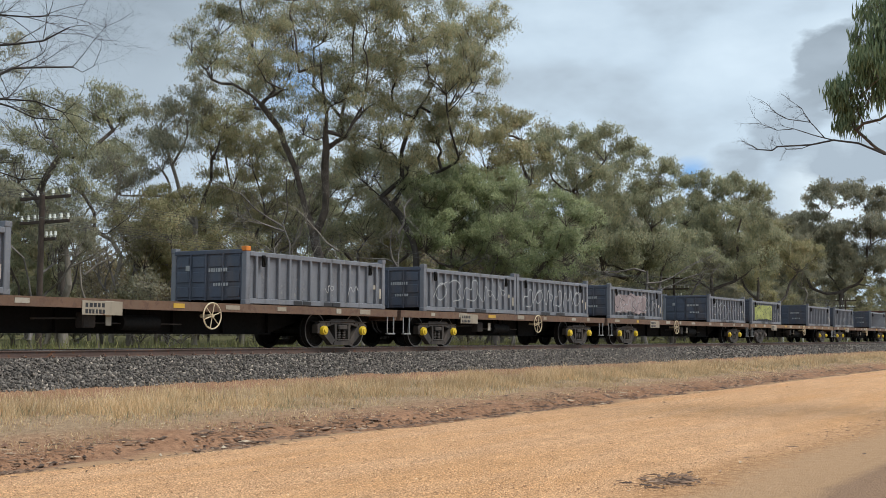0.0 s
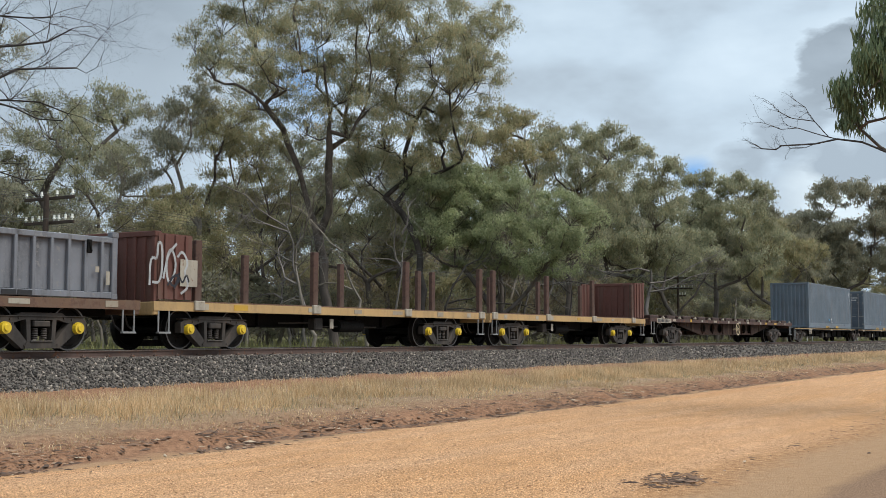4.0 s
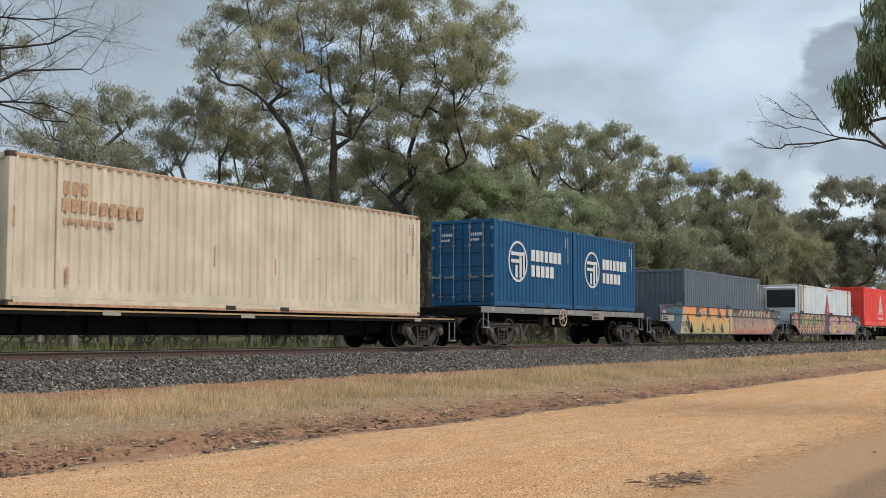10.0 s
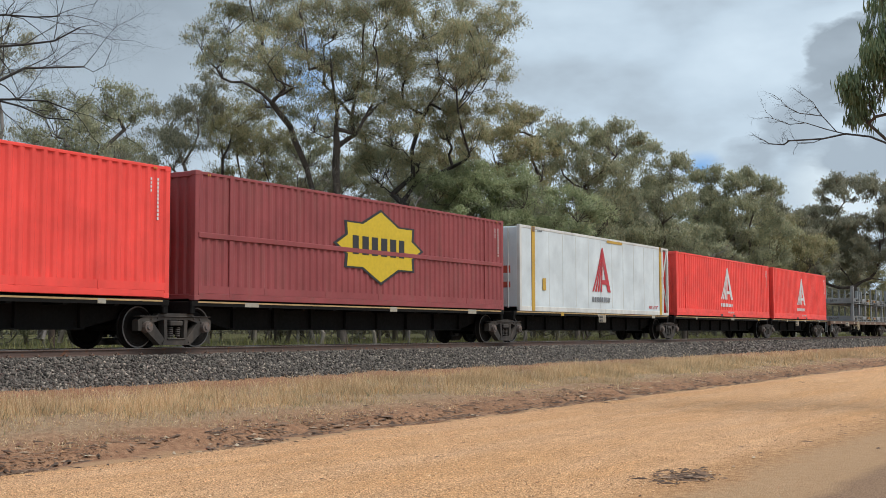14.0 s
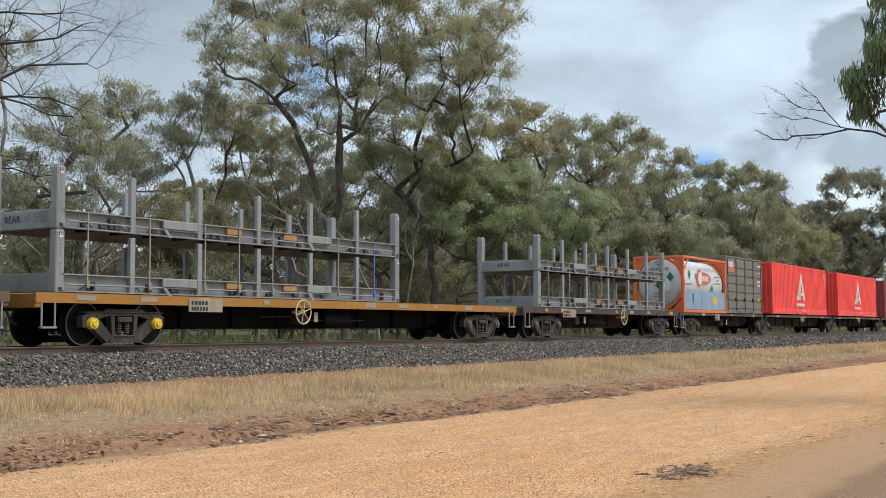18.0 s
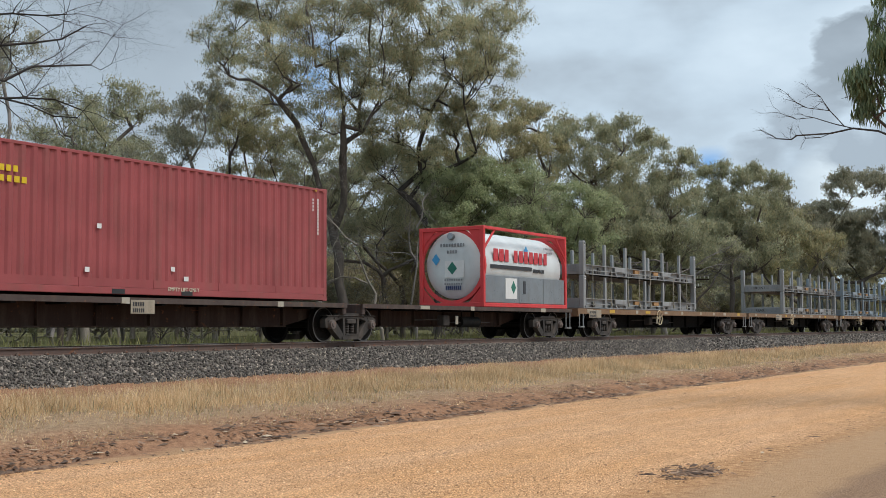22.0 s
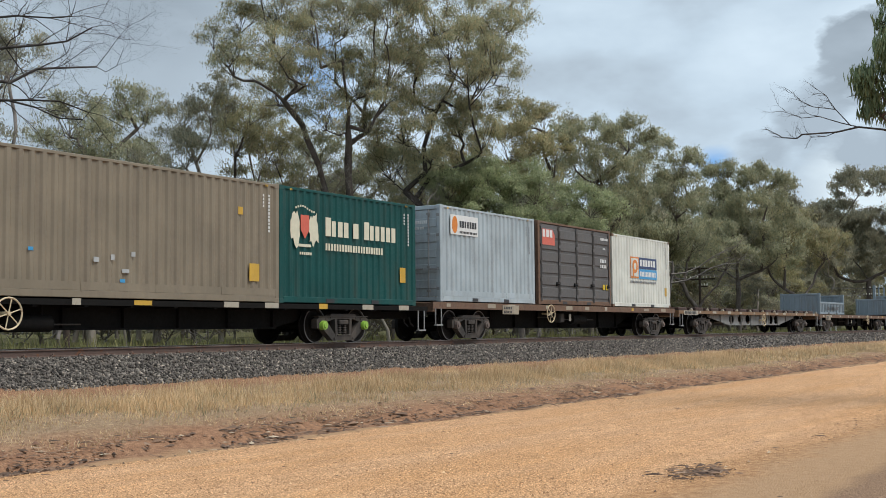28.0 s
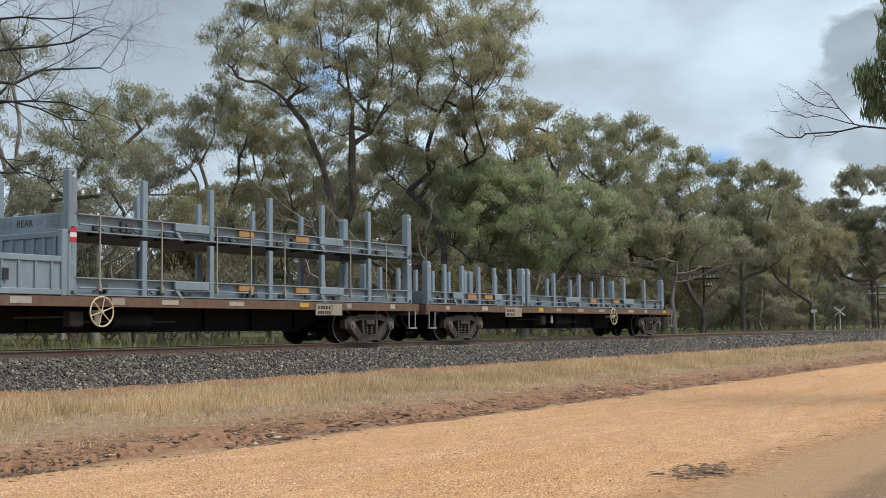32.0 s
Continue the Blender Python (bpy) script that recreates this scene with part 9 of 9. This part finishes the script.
def near_gum():
    """A gum tree beside the road; one leafy limb and one bare limb hang into the view."""
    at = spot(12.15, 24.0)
    lobes = [(-3.75, 6.75, 0.22, 0.26), (-3.55, 6.25, 0.2, 0.22), (-3.15, 7.4, 0.36, 0.42), (-3.45, 7.05, 0.28, 0.28), (-2.95, 6.95, 0.36, 0.36), (-3.25, 7.95, 0.3, 0.22), (-3.0, 6.6, 0.36, 0.36), (-2.9, 7.6, 0.5, 0.5), (-2.4, 8.3, 0.8, 0.5), (-1.4, 7.4, 0.8, 0.6), (0.3, 8.5, 1.5, 0.9), (1.6, 7.2, 1.2, 0.8)]
    segs, pads, rng = grow(lobes, 0.05, 31, 0.34, dense=2.6, deep=0.35)
    segs += [((0, 0, -0.2), (0.05, 0, 1.6), 0.17, 0.14), ((0.05, 0, 1.6), (0, 0, 3.0), 0.14, 0.11)]
    ob = thing("gum_tree", "roadside gum tree with long drooping leaves and a bare limb", "tree", "gum trees along the road")
    ob.matrix_basis = Matrix.Translation(at) @ Matrix.Rotation(math.atan2(RIGHT.y, RIGHT.x), 4, "Z")
    bare = []
    for r, pts in ((0.034, ((0.0, 3.6), (-1.2, 4.9), (-2.2, 5.25), (-3.1, 5.42), (-3.63, 5.64), (-4.14, 5.70), (-4.6, 5.60), (-5.29, 5.56), (-5.4, 5.48), (-5.7, 5.50), (-5.81, 5.58))),
                   (0.014, ((-4.14, 5.70), (-4.5, 5.79), (-4.94, 5.93), (-5.29, 5.90), (-5.6, 6.02))),
                   (0.013, ((-4.3, 5.73), (-4.6, 6.07), (-4.72, 6.25), (-4.78, 6.36), (-4.95, 6.48))),
                   (0.011, ((-4.6, 6.07), (-5.06, 6.13), (-5.29, 6.25), (-5.46, 6.42))),
                   (0.010, ((-4.6, 5.60), (-4.8, 5.52), (-5.1, 5.50)))):
        for i, (p, q) in enumerate(zip(pts, pts[1:])):
            f, g = 1 - 0.75 * i / len(pts), 1 - 0.75 * (i + 1) / len(pts)
            bare.append((np.array((p[0], 0.0, p[1])), np.array((q[0], 0.0, q[1])), r * f, r * g))
            if p[0] < -4.2:
                for _ in range(2):
                    d = unit(np.array((-0.8, rng.normal(0, 0.4), rng.normal(0.35, 0.5))))
                    twigs(np.array((q[0], 0.0, q[1])), d, rng.uniform(0.2, 0.5), 0.006, 1, rng, bare, 0.5, 0.02)
    t = new("trunk", limbs_mesh("trunk", segs, "bark"))
    t.parent = ob
    b = new("bare_limb", limbs_mesh("bare_limb", bare, "bark_dark", 5))
    b.parent = ob
    k = new("crown", leaves_mesh("crown", pads, 330, 0.23, "leaf_near", rng, 2.2, 1.0, 0.15, 0.4, True, 0.5))
    k.parent = ob


woods()
far_woods()
near_gum()
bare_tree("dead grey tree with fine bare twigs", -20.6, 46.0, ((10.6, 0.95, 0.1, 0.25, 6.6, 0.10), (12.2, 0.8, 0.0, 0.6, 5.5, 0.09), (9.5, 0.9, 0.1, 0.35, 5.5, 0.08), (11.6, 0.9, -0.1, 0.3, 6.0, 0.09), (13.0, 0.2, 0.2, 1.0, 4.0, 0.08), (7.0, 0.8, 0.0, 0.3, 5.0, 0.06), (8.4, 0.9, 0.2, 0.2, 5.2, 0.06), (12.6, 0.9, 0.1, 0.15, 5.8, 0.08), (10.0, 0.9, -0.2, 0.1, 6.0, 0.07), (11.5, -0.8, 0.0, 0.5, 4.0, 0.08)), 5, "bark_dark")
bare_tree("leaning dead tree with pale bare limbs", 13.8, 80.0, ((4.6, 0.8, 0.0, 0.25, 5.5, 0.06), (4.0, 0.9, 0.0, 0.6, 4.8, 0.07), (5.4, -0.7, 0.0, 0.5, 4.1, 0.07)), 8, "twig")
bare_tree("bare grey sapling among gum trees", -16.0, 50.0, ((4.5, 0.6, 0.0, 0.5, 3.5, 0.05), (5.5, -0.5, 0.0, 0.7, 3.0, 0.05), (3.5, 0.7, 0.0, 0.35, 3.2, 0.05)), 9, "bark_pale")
def thicket():
    """Leaning bare stems and dead limbs in the shade under the crowns."""
    rng = random.Random(58)
    looks = (("twig", "pale dead sapling in the shade under gum trees"), ("bark_pale", "crooked pale stem under gum trees"), ("bark_dark", "dark bare stem under gum trees"), ("twig", "grey dead limb leaning in the scrub"))
    for i in range(34):
        ahead = rng.uniform(52, 74)
        side = ahead * rng.uniform(-0.36, 0.12)
        if 0.5106 * ahead - 0.8598 * side < 29:
            continue
        mat, label = looks[i % 4]
        starts = [(rng.uniform(2.0, 6.0), rng.choice((-1, 1)) * rng.uniform(0.4, 1.0), rng.uniform(-0.3, 0.3), rng.uniform(0.2, 0.9), rng.uniform(2.0, 4.2), rng.uniform(0.03, 0.06)) for _ in range(rng.randint(2, 4))]
        ob = bare_tree(label, side, ahead, starts, 400 + i, mat, rng.uniform(0.07, 0.14))
        ob.matrix_basis = ob.matrix_basis @ Matrix.Rotation(radians(rng.uniform(-16, 16)), 4, "Y")


thicket()
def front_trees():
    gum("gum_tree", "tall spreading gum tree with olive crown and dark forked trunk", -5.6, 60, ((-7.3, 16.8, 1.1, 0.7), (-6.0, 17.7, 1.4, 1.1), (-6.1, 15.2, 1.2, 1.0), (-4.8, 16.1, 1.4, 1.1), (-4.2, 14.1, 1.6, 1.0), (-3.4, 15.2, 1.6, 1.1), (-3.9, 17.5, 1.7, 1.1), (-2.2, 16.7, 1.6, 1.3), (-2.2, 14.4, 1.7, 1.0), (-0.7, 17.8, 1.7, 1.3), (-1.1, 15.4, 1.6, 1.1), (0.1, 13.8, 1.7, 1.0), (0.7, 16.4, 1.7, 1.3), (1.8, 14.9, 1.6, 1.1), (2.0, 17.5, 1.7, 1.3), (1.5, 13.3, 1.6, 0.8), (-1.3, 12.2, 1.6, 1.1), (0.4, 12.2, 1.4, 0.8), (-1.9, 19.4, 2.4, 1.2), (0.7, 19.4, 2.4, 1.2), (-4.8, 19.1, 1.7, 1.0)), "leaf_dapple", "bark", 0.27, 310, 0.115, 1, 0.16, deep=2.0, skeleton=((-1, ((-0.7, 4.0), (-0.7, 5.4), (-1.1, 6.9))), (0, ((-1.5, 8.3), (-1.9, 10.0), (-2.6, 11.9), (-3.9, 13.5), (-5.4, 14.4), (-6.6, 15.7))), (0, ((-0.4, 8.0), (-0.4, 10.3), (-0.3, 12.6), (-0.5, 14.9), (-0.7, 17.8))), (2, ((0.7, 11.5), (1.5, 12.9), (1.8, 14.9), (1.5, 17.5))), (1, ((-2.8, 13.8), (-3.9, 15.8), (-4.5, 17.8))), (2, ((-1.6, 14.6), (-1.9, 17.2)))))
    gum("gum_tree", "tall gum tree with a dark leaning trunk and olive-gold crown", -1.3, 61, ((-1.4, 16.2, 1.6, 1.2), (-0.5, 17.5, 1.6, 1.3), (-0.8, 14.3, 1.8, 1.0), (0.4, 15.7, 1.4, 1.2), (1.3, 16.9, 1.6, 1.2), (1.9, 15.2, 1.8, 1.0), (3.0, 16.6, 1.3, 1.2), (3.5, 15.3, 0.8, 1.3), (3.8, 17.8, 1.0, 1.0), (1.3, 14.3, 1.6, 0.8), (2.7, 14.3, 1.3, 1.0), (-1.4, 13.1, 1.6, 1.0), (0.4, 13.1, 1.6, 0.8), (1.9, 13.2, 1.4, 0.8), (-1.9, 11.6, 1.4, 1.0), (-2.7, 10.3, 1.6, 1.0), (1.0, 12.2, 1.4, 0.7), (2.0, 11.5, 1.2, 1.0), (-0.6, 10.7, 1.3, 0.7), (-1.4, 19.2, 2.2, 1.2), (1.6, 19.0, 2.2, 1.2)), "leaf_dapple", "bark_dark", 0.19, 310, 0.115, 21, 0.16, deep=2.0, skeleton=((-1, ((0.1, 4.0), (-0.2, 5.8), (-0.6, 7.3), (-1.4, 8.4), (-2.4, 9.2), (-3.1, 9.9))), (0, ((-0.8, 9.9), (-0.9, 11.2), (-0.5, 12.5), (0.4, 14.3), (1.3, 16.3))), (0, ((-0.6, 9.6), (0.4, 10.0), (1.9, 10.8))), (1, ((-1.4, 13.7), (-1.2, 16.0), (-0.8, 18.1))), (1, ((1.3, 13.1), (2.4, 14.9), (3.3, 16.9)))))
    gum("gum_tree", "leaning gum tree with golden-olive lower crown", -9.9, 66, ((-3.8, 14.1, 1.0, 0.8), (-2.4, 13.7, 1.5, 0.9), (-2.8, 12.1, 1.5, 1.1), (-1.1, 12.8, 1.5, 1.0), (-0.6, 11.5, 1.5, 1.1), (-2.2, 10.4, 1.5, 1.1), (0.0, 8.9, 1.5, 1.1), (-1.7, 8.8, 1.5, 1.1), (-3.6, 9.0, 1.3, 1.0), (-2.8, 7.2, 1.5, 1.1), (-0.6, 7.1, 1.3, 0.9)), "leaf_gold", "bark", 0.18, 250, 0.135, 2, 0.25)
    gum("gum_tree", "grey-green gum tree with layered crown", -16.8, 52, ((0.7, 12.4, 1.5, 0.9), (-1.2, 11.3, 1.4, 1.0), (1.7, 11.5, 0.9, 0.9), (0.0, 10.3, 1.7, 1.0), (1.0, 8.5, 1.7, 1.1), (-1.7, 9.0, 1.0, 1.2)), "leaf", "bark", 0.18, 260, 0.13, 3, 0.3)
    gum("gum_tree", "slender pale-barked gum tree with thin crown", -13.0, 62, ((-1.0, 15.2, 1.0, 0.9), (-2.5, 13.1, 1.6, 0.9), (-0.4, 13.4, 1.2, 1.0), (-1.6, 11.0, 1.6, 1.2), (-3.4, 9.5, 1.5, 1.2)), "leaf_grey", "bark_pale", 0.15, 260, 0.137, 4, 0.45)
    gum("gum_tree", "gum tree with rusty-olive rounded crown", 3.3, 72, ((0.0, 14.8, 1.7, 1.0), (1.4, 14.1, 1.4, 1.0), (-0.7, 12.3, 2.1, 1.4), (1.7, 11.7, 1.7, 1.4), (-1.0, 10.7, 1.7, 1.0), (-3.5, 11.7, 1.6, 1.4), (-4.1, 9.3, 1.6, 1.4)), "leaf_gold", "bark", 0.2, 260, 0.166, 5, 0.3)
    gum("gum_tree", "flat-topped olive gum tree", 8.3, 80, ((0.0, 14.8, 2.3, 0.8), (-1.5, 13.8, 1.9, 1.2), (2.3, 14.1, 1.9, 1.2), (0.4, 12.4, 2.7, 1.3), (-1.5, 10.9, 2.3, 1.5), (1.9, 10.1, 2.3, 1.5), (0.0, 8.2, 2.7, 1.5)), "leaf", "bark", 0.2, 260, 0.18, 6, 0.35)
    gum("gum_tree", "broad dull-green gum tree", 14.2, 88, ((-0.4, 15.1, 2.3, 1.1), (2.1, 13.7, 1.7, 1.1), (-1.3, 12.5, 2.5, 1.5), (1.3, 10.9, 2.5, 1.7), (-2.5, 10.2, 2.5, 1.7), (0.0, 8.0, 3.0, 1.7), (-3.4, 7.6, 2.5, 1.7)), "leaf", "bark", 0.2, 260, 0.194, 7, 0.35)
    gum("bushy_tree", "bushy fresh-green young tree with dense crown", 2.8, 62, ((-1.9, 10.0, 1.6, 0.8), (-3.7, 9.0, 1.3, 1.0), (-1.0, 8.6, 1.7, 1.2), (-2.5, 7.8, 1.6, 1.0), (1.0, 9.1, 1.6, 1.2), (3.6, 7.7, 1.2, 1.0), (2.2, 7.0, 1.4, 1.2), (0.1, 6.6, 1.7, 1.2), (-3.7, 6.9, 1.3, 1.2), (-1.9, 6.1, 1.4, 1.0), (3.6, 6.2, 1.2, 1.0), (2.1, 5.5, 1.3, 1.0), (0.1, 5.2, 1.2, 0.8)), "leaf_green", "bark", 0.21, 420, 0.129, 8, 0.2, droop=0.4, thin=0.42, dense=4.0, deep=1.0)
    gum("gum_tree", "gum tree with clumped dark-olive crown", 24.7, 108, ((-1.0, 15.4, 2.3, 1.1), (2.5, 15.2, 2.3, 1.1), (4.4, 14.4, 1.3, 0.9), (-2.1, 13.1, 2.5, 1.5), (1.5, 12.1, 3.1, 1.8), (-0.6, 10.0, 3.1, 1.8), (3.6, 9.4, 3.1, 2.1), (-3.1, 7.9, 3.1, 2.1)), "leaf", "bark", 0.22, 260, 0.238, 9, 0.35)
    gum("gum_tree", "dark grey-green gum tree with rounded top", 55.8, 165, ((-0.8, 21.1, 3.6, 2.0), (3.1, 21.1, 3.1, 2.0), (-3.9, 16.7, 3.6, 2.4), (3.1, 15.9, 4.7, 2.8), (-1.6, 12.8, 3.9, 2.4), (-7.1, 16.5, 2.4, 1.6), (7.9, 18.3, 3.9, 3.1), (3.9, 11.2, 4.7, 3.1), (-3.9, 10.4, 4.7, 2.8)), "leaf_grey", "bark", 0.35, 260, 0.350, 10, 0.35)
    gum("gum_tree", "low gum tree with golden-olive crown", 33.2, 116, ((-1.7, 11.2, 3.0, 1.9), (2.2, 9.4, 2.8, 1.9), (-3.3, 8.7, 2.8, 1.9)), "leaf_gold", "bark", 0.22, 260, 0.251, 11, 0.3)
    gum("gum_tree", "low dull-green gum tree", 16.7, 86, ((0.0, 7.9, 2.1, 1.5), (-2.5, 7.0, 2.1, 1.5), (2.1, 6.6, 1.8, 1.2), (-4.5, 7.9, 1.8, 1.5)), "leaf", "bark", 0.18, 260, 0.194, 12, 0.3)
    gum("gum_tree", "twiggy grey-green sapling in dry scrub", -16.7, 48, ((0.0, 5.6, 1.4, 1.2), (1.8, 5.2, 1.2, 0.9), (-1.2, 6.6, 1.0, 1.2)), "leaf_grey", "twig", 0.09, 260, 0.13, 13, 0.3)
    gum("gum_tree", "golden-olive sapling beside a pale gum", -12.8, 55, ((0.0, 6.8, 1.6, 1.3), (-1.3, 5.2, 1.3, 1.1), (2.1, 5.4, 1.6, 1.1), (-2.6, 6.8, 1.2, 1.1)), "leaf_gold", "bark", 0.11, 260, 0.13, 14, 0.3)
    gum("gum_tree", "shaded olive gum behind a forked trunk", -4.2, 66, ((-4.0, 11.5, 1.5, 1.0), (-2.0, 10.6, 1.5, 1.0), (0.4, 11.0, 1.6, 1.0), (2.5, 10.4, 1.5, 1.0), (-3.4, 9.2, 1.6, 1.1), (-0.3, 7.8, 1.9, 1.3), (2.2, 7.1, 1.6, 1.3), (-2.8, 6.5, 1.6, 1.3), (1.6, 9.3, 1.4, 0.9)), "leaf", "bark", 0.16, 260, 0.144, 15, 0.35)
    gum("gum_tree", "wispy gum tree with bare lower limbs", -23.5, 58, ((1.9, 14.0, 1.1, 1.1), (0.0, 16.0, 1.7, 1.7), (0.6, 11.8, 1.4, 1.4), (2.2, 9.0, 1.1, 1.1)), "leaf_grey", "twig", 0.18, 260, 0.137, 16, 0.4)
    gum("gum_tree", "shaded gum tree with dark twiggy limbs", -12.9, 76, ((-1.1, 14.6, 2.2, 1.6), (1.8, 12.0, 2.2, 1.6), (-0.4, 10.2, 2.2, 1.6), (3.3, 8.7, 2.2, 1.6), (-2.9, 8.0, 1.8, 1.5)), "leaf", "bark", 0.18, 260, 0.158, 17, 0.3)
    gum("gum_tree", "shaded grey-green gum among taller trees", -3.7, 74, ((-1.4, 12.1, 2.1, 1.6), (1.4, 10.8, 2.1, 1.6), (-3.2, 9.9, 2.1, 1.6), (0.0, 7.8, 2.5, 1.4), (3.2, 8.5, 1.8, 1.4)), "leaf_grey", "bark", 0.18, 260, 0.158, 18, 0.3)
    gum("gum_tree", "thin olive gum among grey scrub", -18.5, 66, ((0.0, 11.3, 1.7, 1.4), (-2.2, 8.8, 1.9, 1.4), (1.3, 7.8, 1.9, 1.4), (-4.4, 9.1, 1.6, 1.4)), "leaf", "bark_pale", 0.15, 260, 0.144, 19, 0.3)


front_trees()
# ---- telegraph line, signs ----
def pole(x, y, tall, label):
    g = ground_z(x, y)
    ob = thing("telegraph_pole", label, "pole", "telegraph poles")
    ob.location = (x, y, g)
    h = tall - g
    s = Shape()
    s.smooth = True
    s.rod((0, 0, -0.3), (0, 0, h), 0.11, 0.085, 10)
    part("post", s, "pole", ob, "dark weathered timber post")
    for z, n, w in ((h - 0.12, 4, 1.15), (h - 0.90, 8, 1.15), (h - 1.45, 3, 0.55)):
        arm = part("crossarm", Shape().box(-w, w if n != 3 else 0.1, -0.15, -0.08, z - 0.05, z + 0.05, 0.01), "pole", ob, "timber crossarm", )
        for i in range(n):
            f = i / (n - 1)
            x0 = -w * 0.93 + f * (w * 1.86 if n != 3 else w * 0.75)
            if n == 8 and i in (3, 4):
                x0 += 0.09 * (1 if i == 4 else -1)
            s = Shape()
            s.smooth = True
            s.lathe([(0.001, 0.20), (0.035, 0.19), (0.045, 0.15), (0.035, 0.12), (0.055, 0.08), (0.055, 0.06), (0.02, 0.05), (0.02, 0.0)], (0, 0, 0), 10, "z")
            part("insulator", shared(("insulator",), lambda: s), "porcelain", arm, "white porcelain insulator", at=(x0, -0.115, z + 0.05))
    return ob


def wires():
    ob = thing("telegraph_wires", "sagging dark telegraph wires", "wire")
    for z in (5.98, 5.20):
        for y in (-0.9, -0.4, 0.4, 0.9):
            line = []
            for a, b in ((-33.2, 25.55), (25.55, 84.24), (84.24, 142.9), (142.9, 201.6)):
                line += [(a + (b - a) * i / 10, 30.0 + y, z - 0.9 * 4 * (i / 10) * (1 - i / 10) * 0.6) for i in range(10)]
            k = len(line)
            s = Shape().add([(p[0], p[1] + c, p[2] + d) for p in line for c, d in ((0.006, 0), (0, 0.006), (-0.006, 0), (0, -0.006))], [(4 * i + j, 4 * i + (j + 1) % 4, 4 * i + 4 + (j + 1) % 4, 4 * i + 4 + j) for i in range(k - 1) for j in range(4)])
            part("wire", s, "wire", ob)


for _x in (25.55, 84.24, 142.9, 201.6):
    _p = pole(_x, 30.0, 6.05, "dark timber telegraph pole with white insulators")
    _p.rotation_euler = (0, 0, radians(90))
wires()


def crossing_sign(x, y):
    ob = thing("crossing_sign", "white crossed-board level crossing sign on a post", "sign")
    ob.location = (x, y, ground_z(x, y))
    part("post", Shape().rod((0, 0, -0.2), (0, 0, 2.55), 0.05), "sign_white", ob)
    for k in (-1, 1):
        part("board", Shape().prism([(-0.55, 2.30 - k * 0.45 - 0.09), (-0.50, 2.30 - k * 0.45 + 0.09), (0.55, 2.30 + k * 0.45 + 0.09), (0.50, 2.30 + k * 0.45 - 0.09)], -0.075 - 0.01 * k, -0.06 - 0.01 * k), "sign_white", ob, "white crossed board")
    ob.rotation_euler = (0, 0, radians(-70))


def small_sign(x, y):
    ob = thing("line_sign", "small white board on a slim post", "sign")
    ob.location = (x, y, ground_z(x, y))
    part("post", Shape().rod((0, 0, -0.2), (0, 0, 2.3), 0.04), "sign_white", ob)
    part("board", Shape().box(-0.32, 0.25, -0.06, -0.04, 2.1, 2.4, 0.005), "sign_white", ob)
    ob.rotation_euler = (0, 0, radians(-70))


def guide_post(x, y):
    ob = new("guide_post", shared(("guide_post",), lambda: Shape().box(-0.06, 0.06, -0.05, 0.05, -0.1, 0.75, 0.01)))
    if not ob.data.materials:
        ob.data.materials.append(M["sign_white"])
    ob.location = (x, y, ground_z(x, y))
    tagged(ob, "short white guide post beside the line", "post", "guide posts")


crossing_sign(124.8, 30.0)
small_sign(114.9, 30.0)
for _x, _y in ((119.5, 30.0), (122.6, 30.0), (139.0, 29.0), (142.0, 29.0)):
    guide_post(_x, _y)
def run(t):
    """How far the train has come by t seconds."""
    k = t - 16
    return 21.0546 * t - 0.0083478 * k * k + 0.00024866 * k ** 3


def motions():
    for ob, u, z in MOVING:
        walk(ob, [(t, Matrix.Translation((u - run(t), TRACK_Y, RAIL_Z + z))) for t in (0, 4, 8, 12, 16, 20, 24, 28, 32)])
    step = 1 / FPS
    for w, k, u in SPINNING:
        # the wheels turn while they roll through the view
        t0 = max(0.0, (u - 62) / 21.05)
        t1 = min(32.0, (u - 2) / 21.05)
        home = w.location.copy()
        rows = [(0.0, 0.0)] if t0 > step else []
        n = max(1, int((t1 - t0) / step))
        for i in range(n + 1):
            t = t0 + i * step
            rows.append((t, (run(t) - run(t0)) / 0.46))
        if rows[-1][0] < 32.0 - step:
            rows.append((32.0, rows[-1][1]))
        walk(w, [(t, Matrix.Translation(home) @ Matrix.Rotation(-a, 4, "Y")) for t, a in rows])


motions()
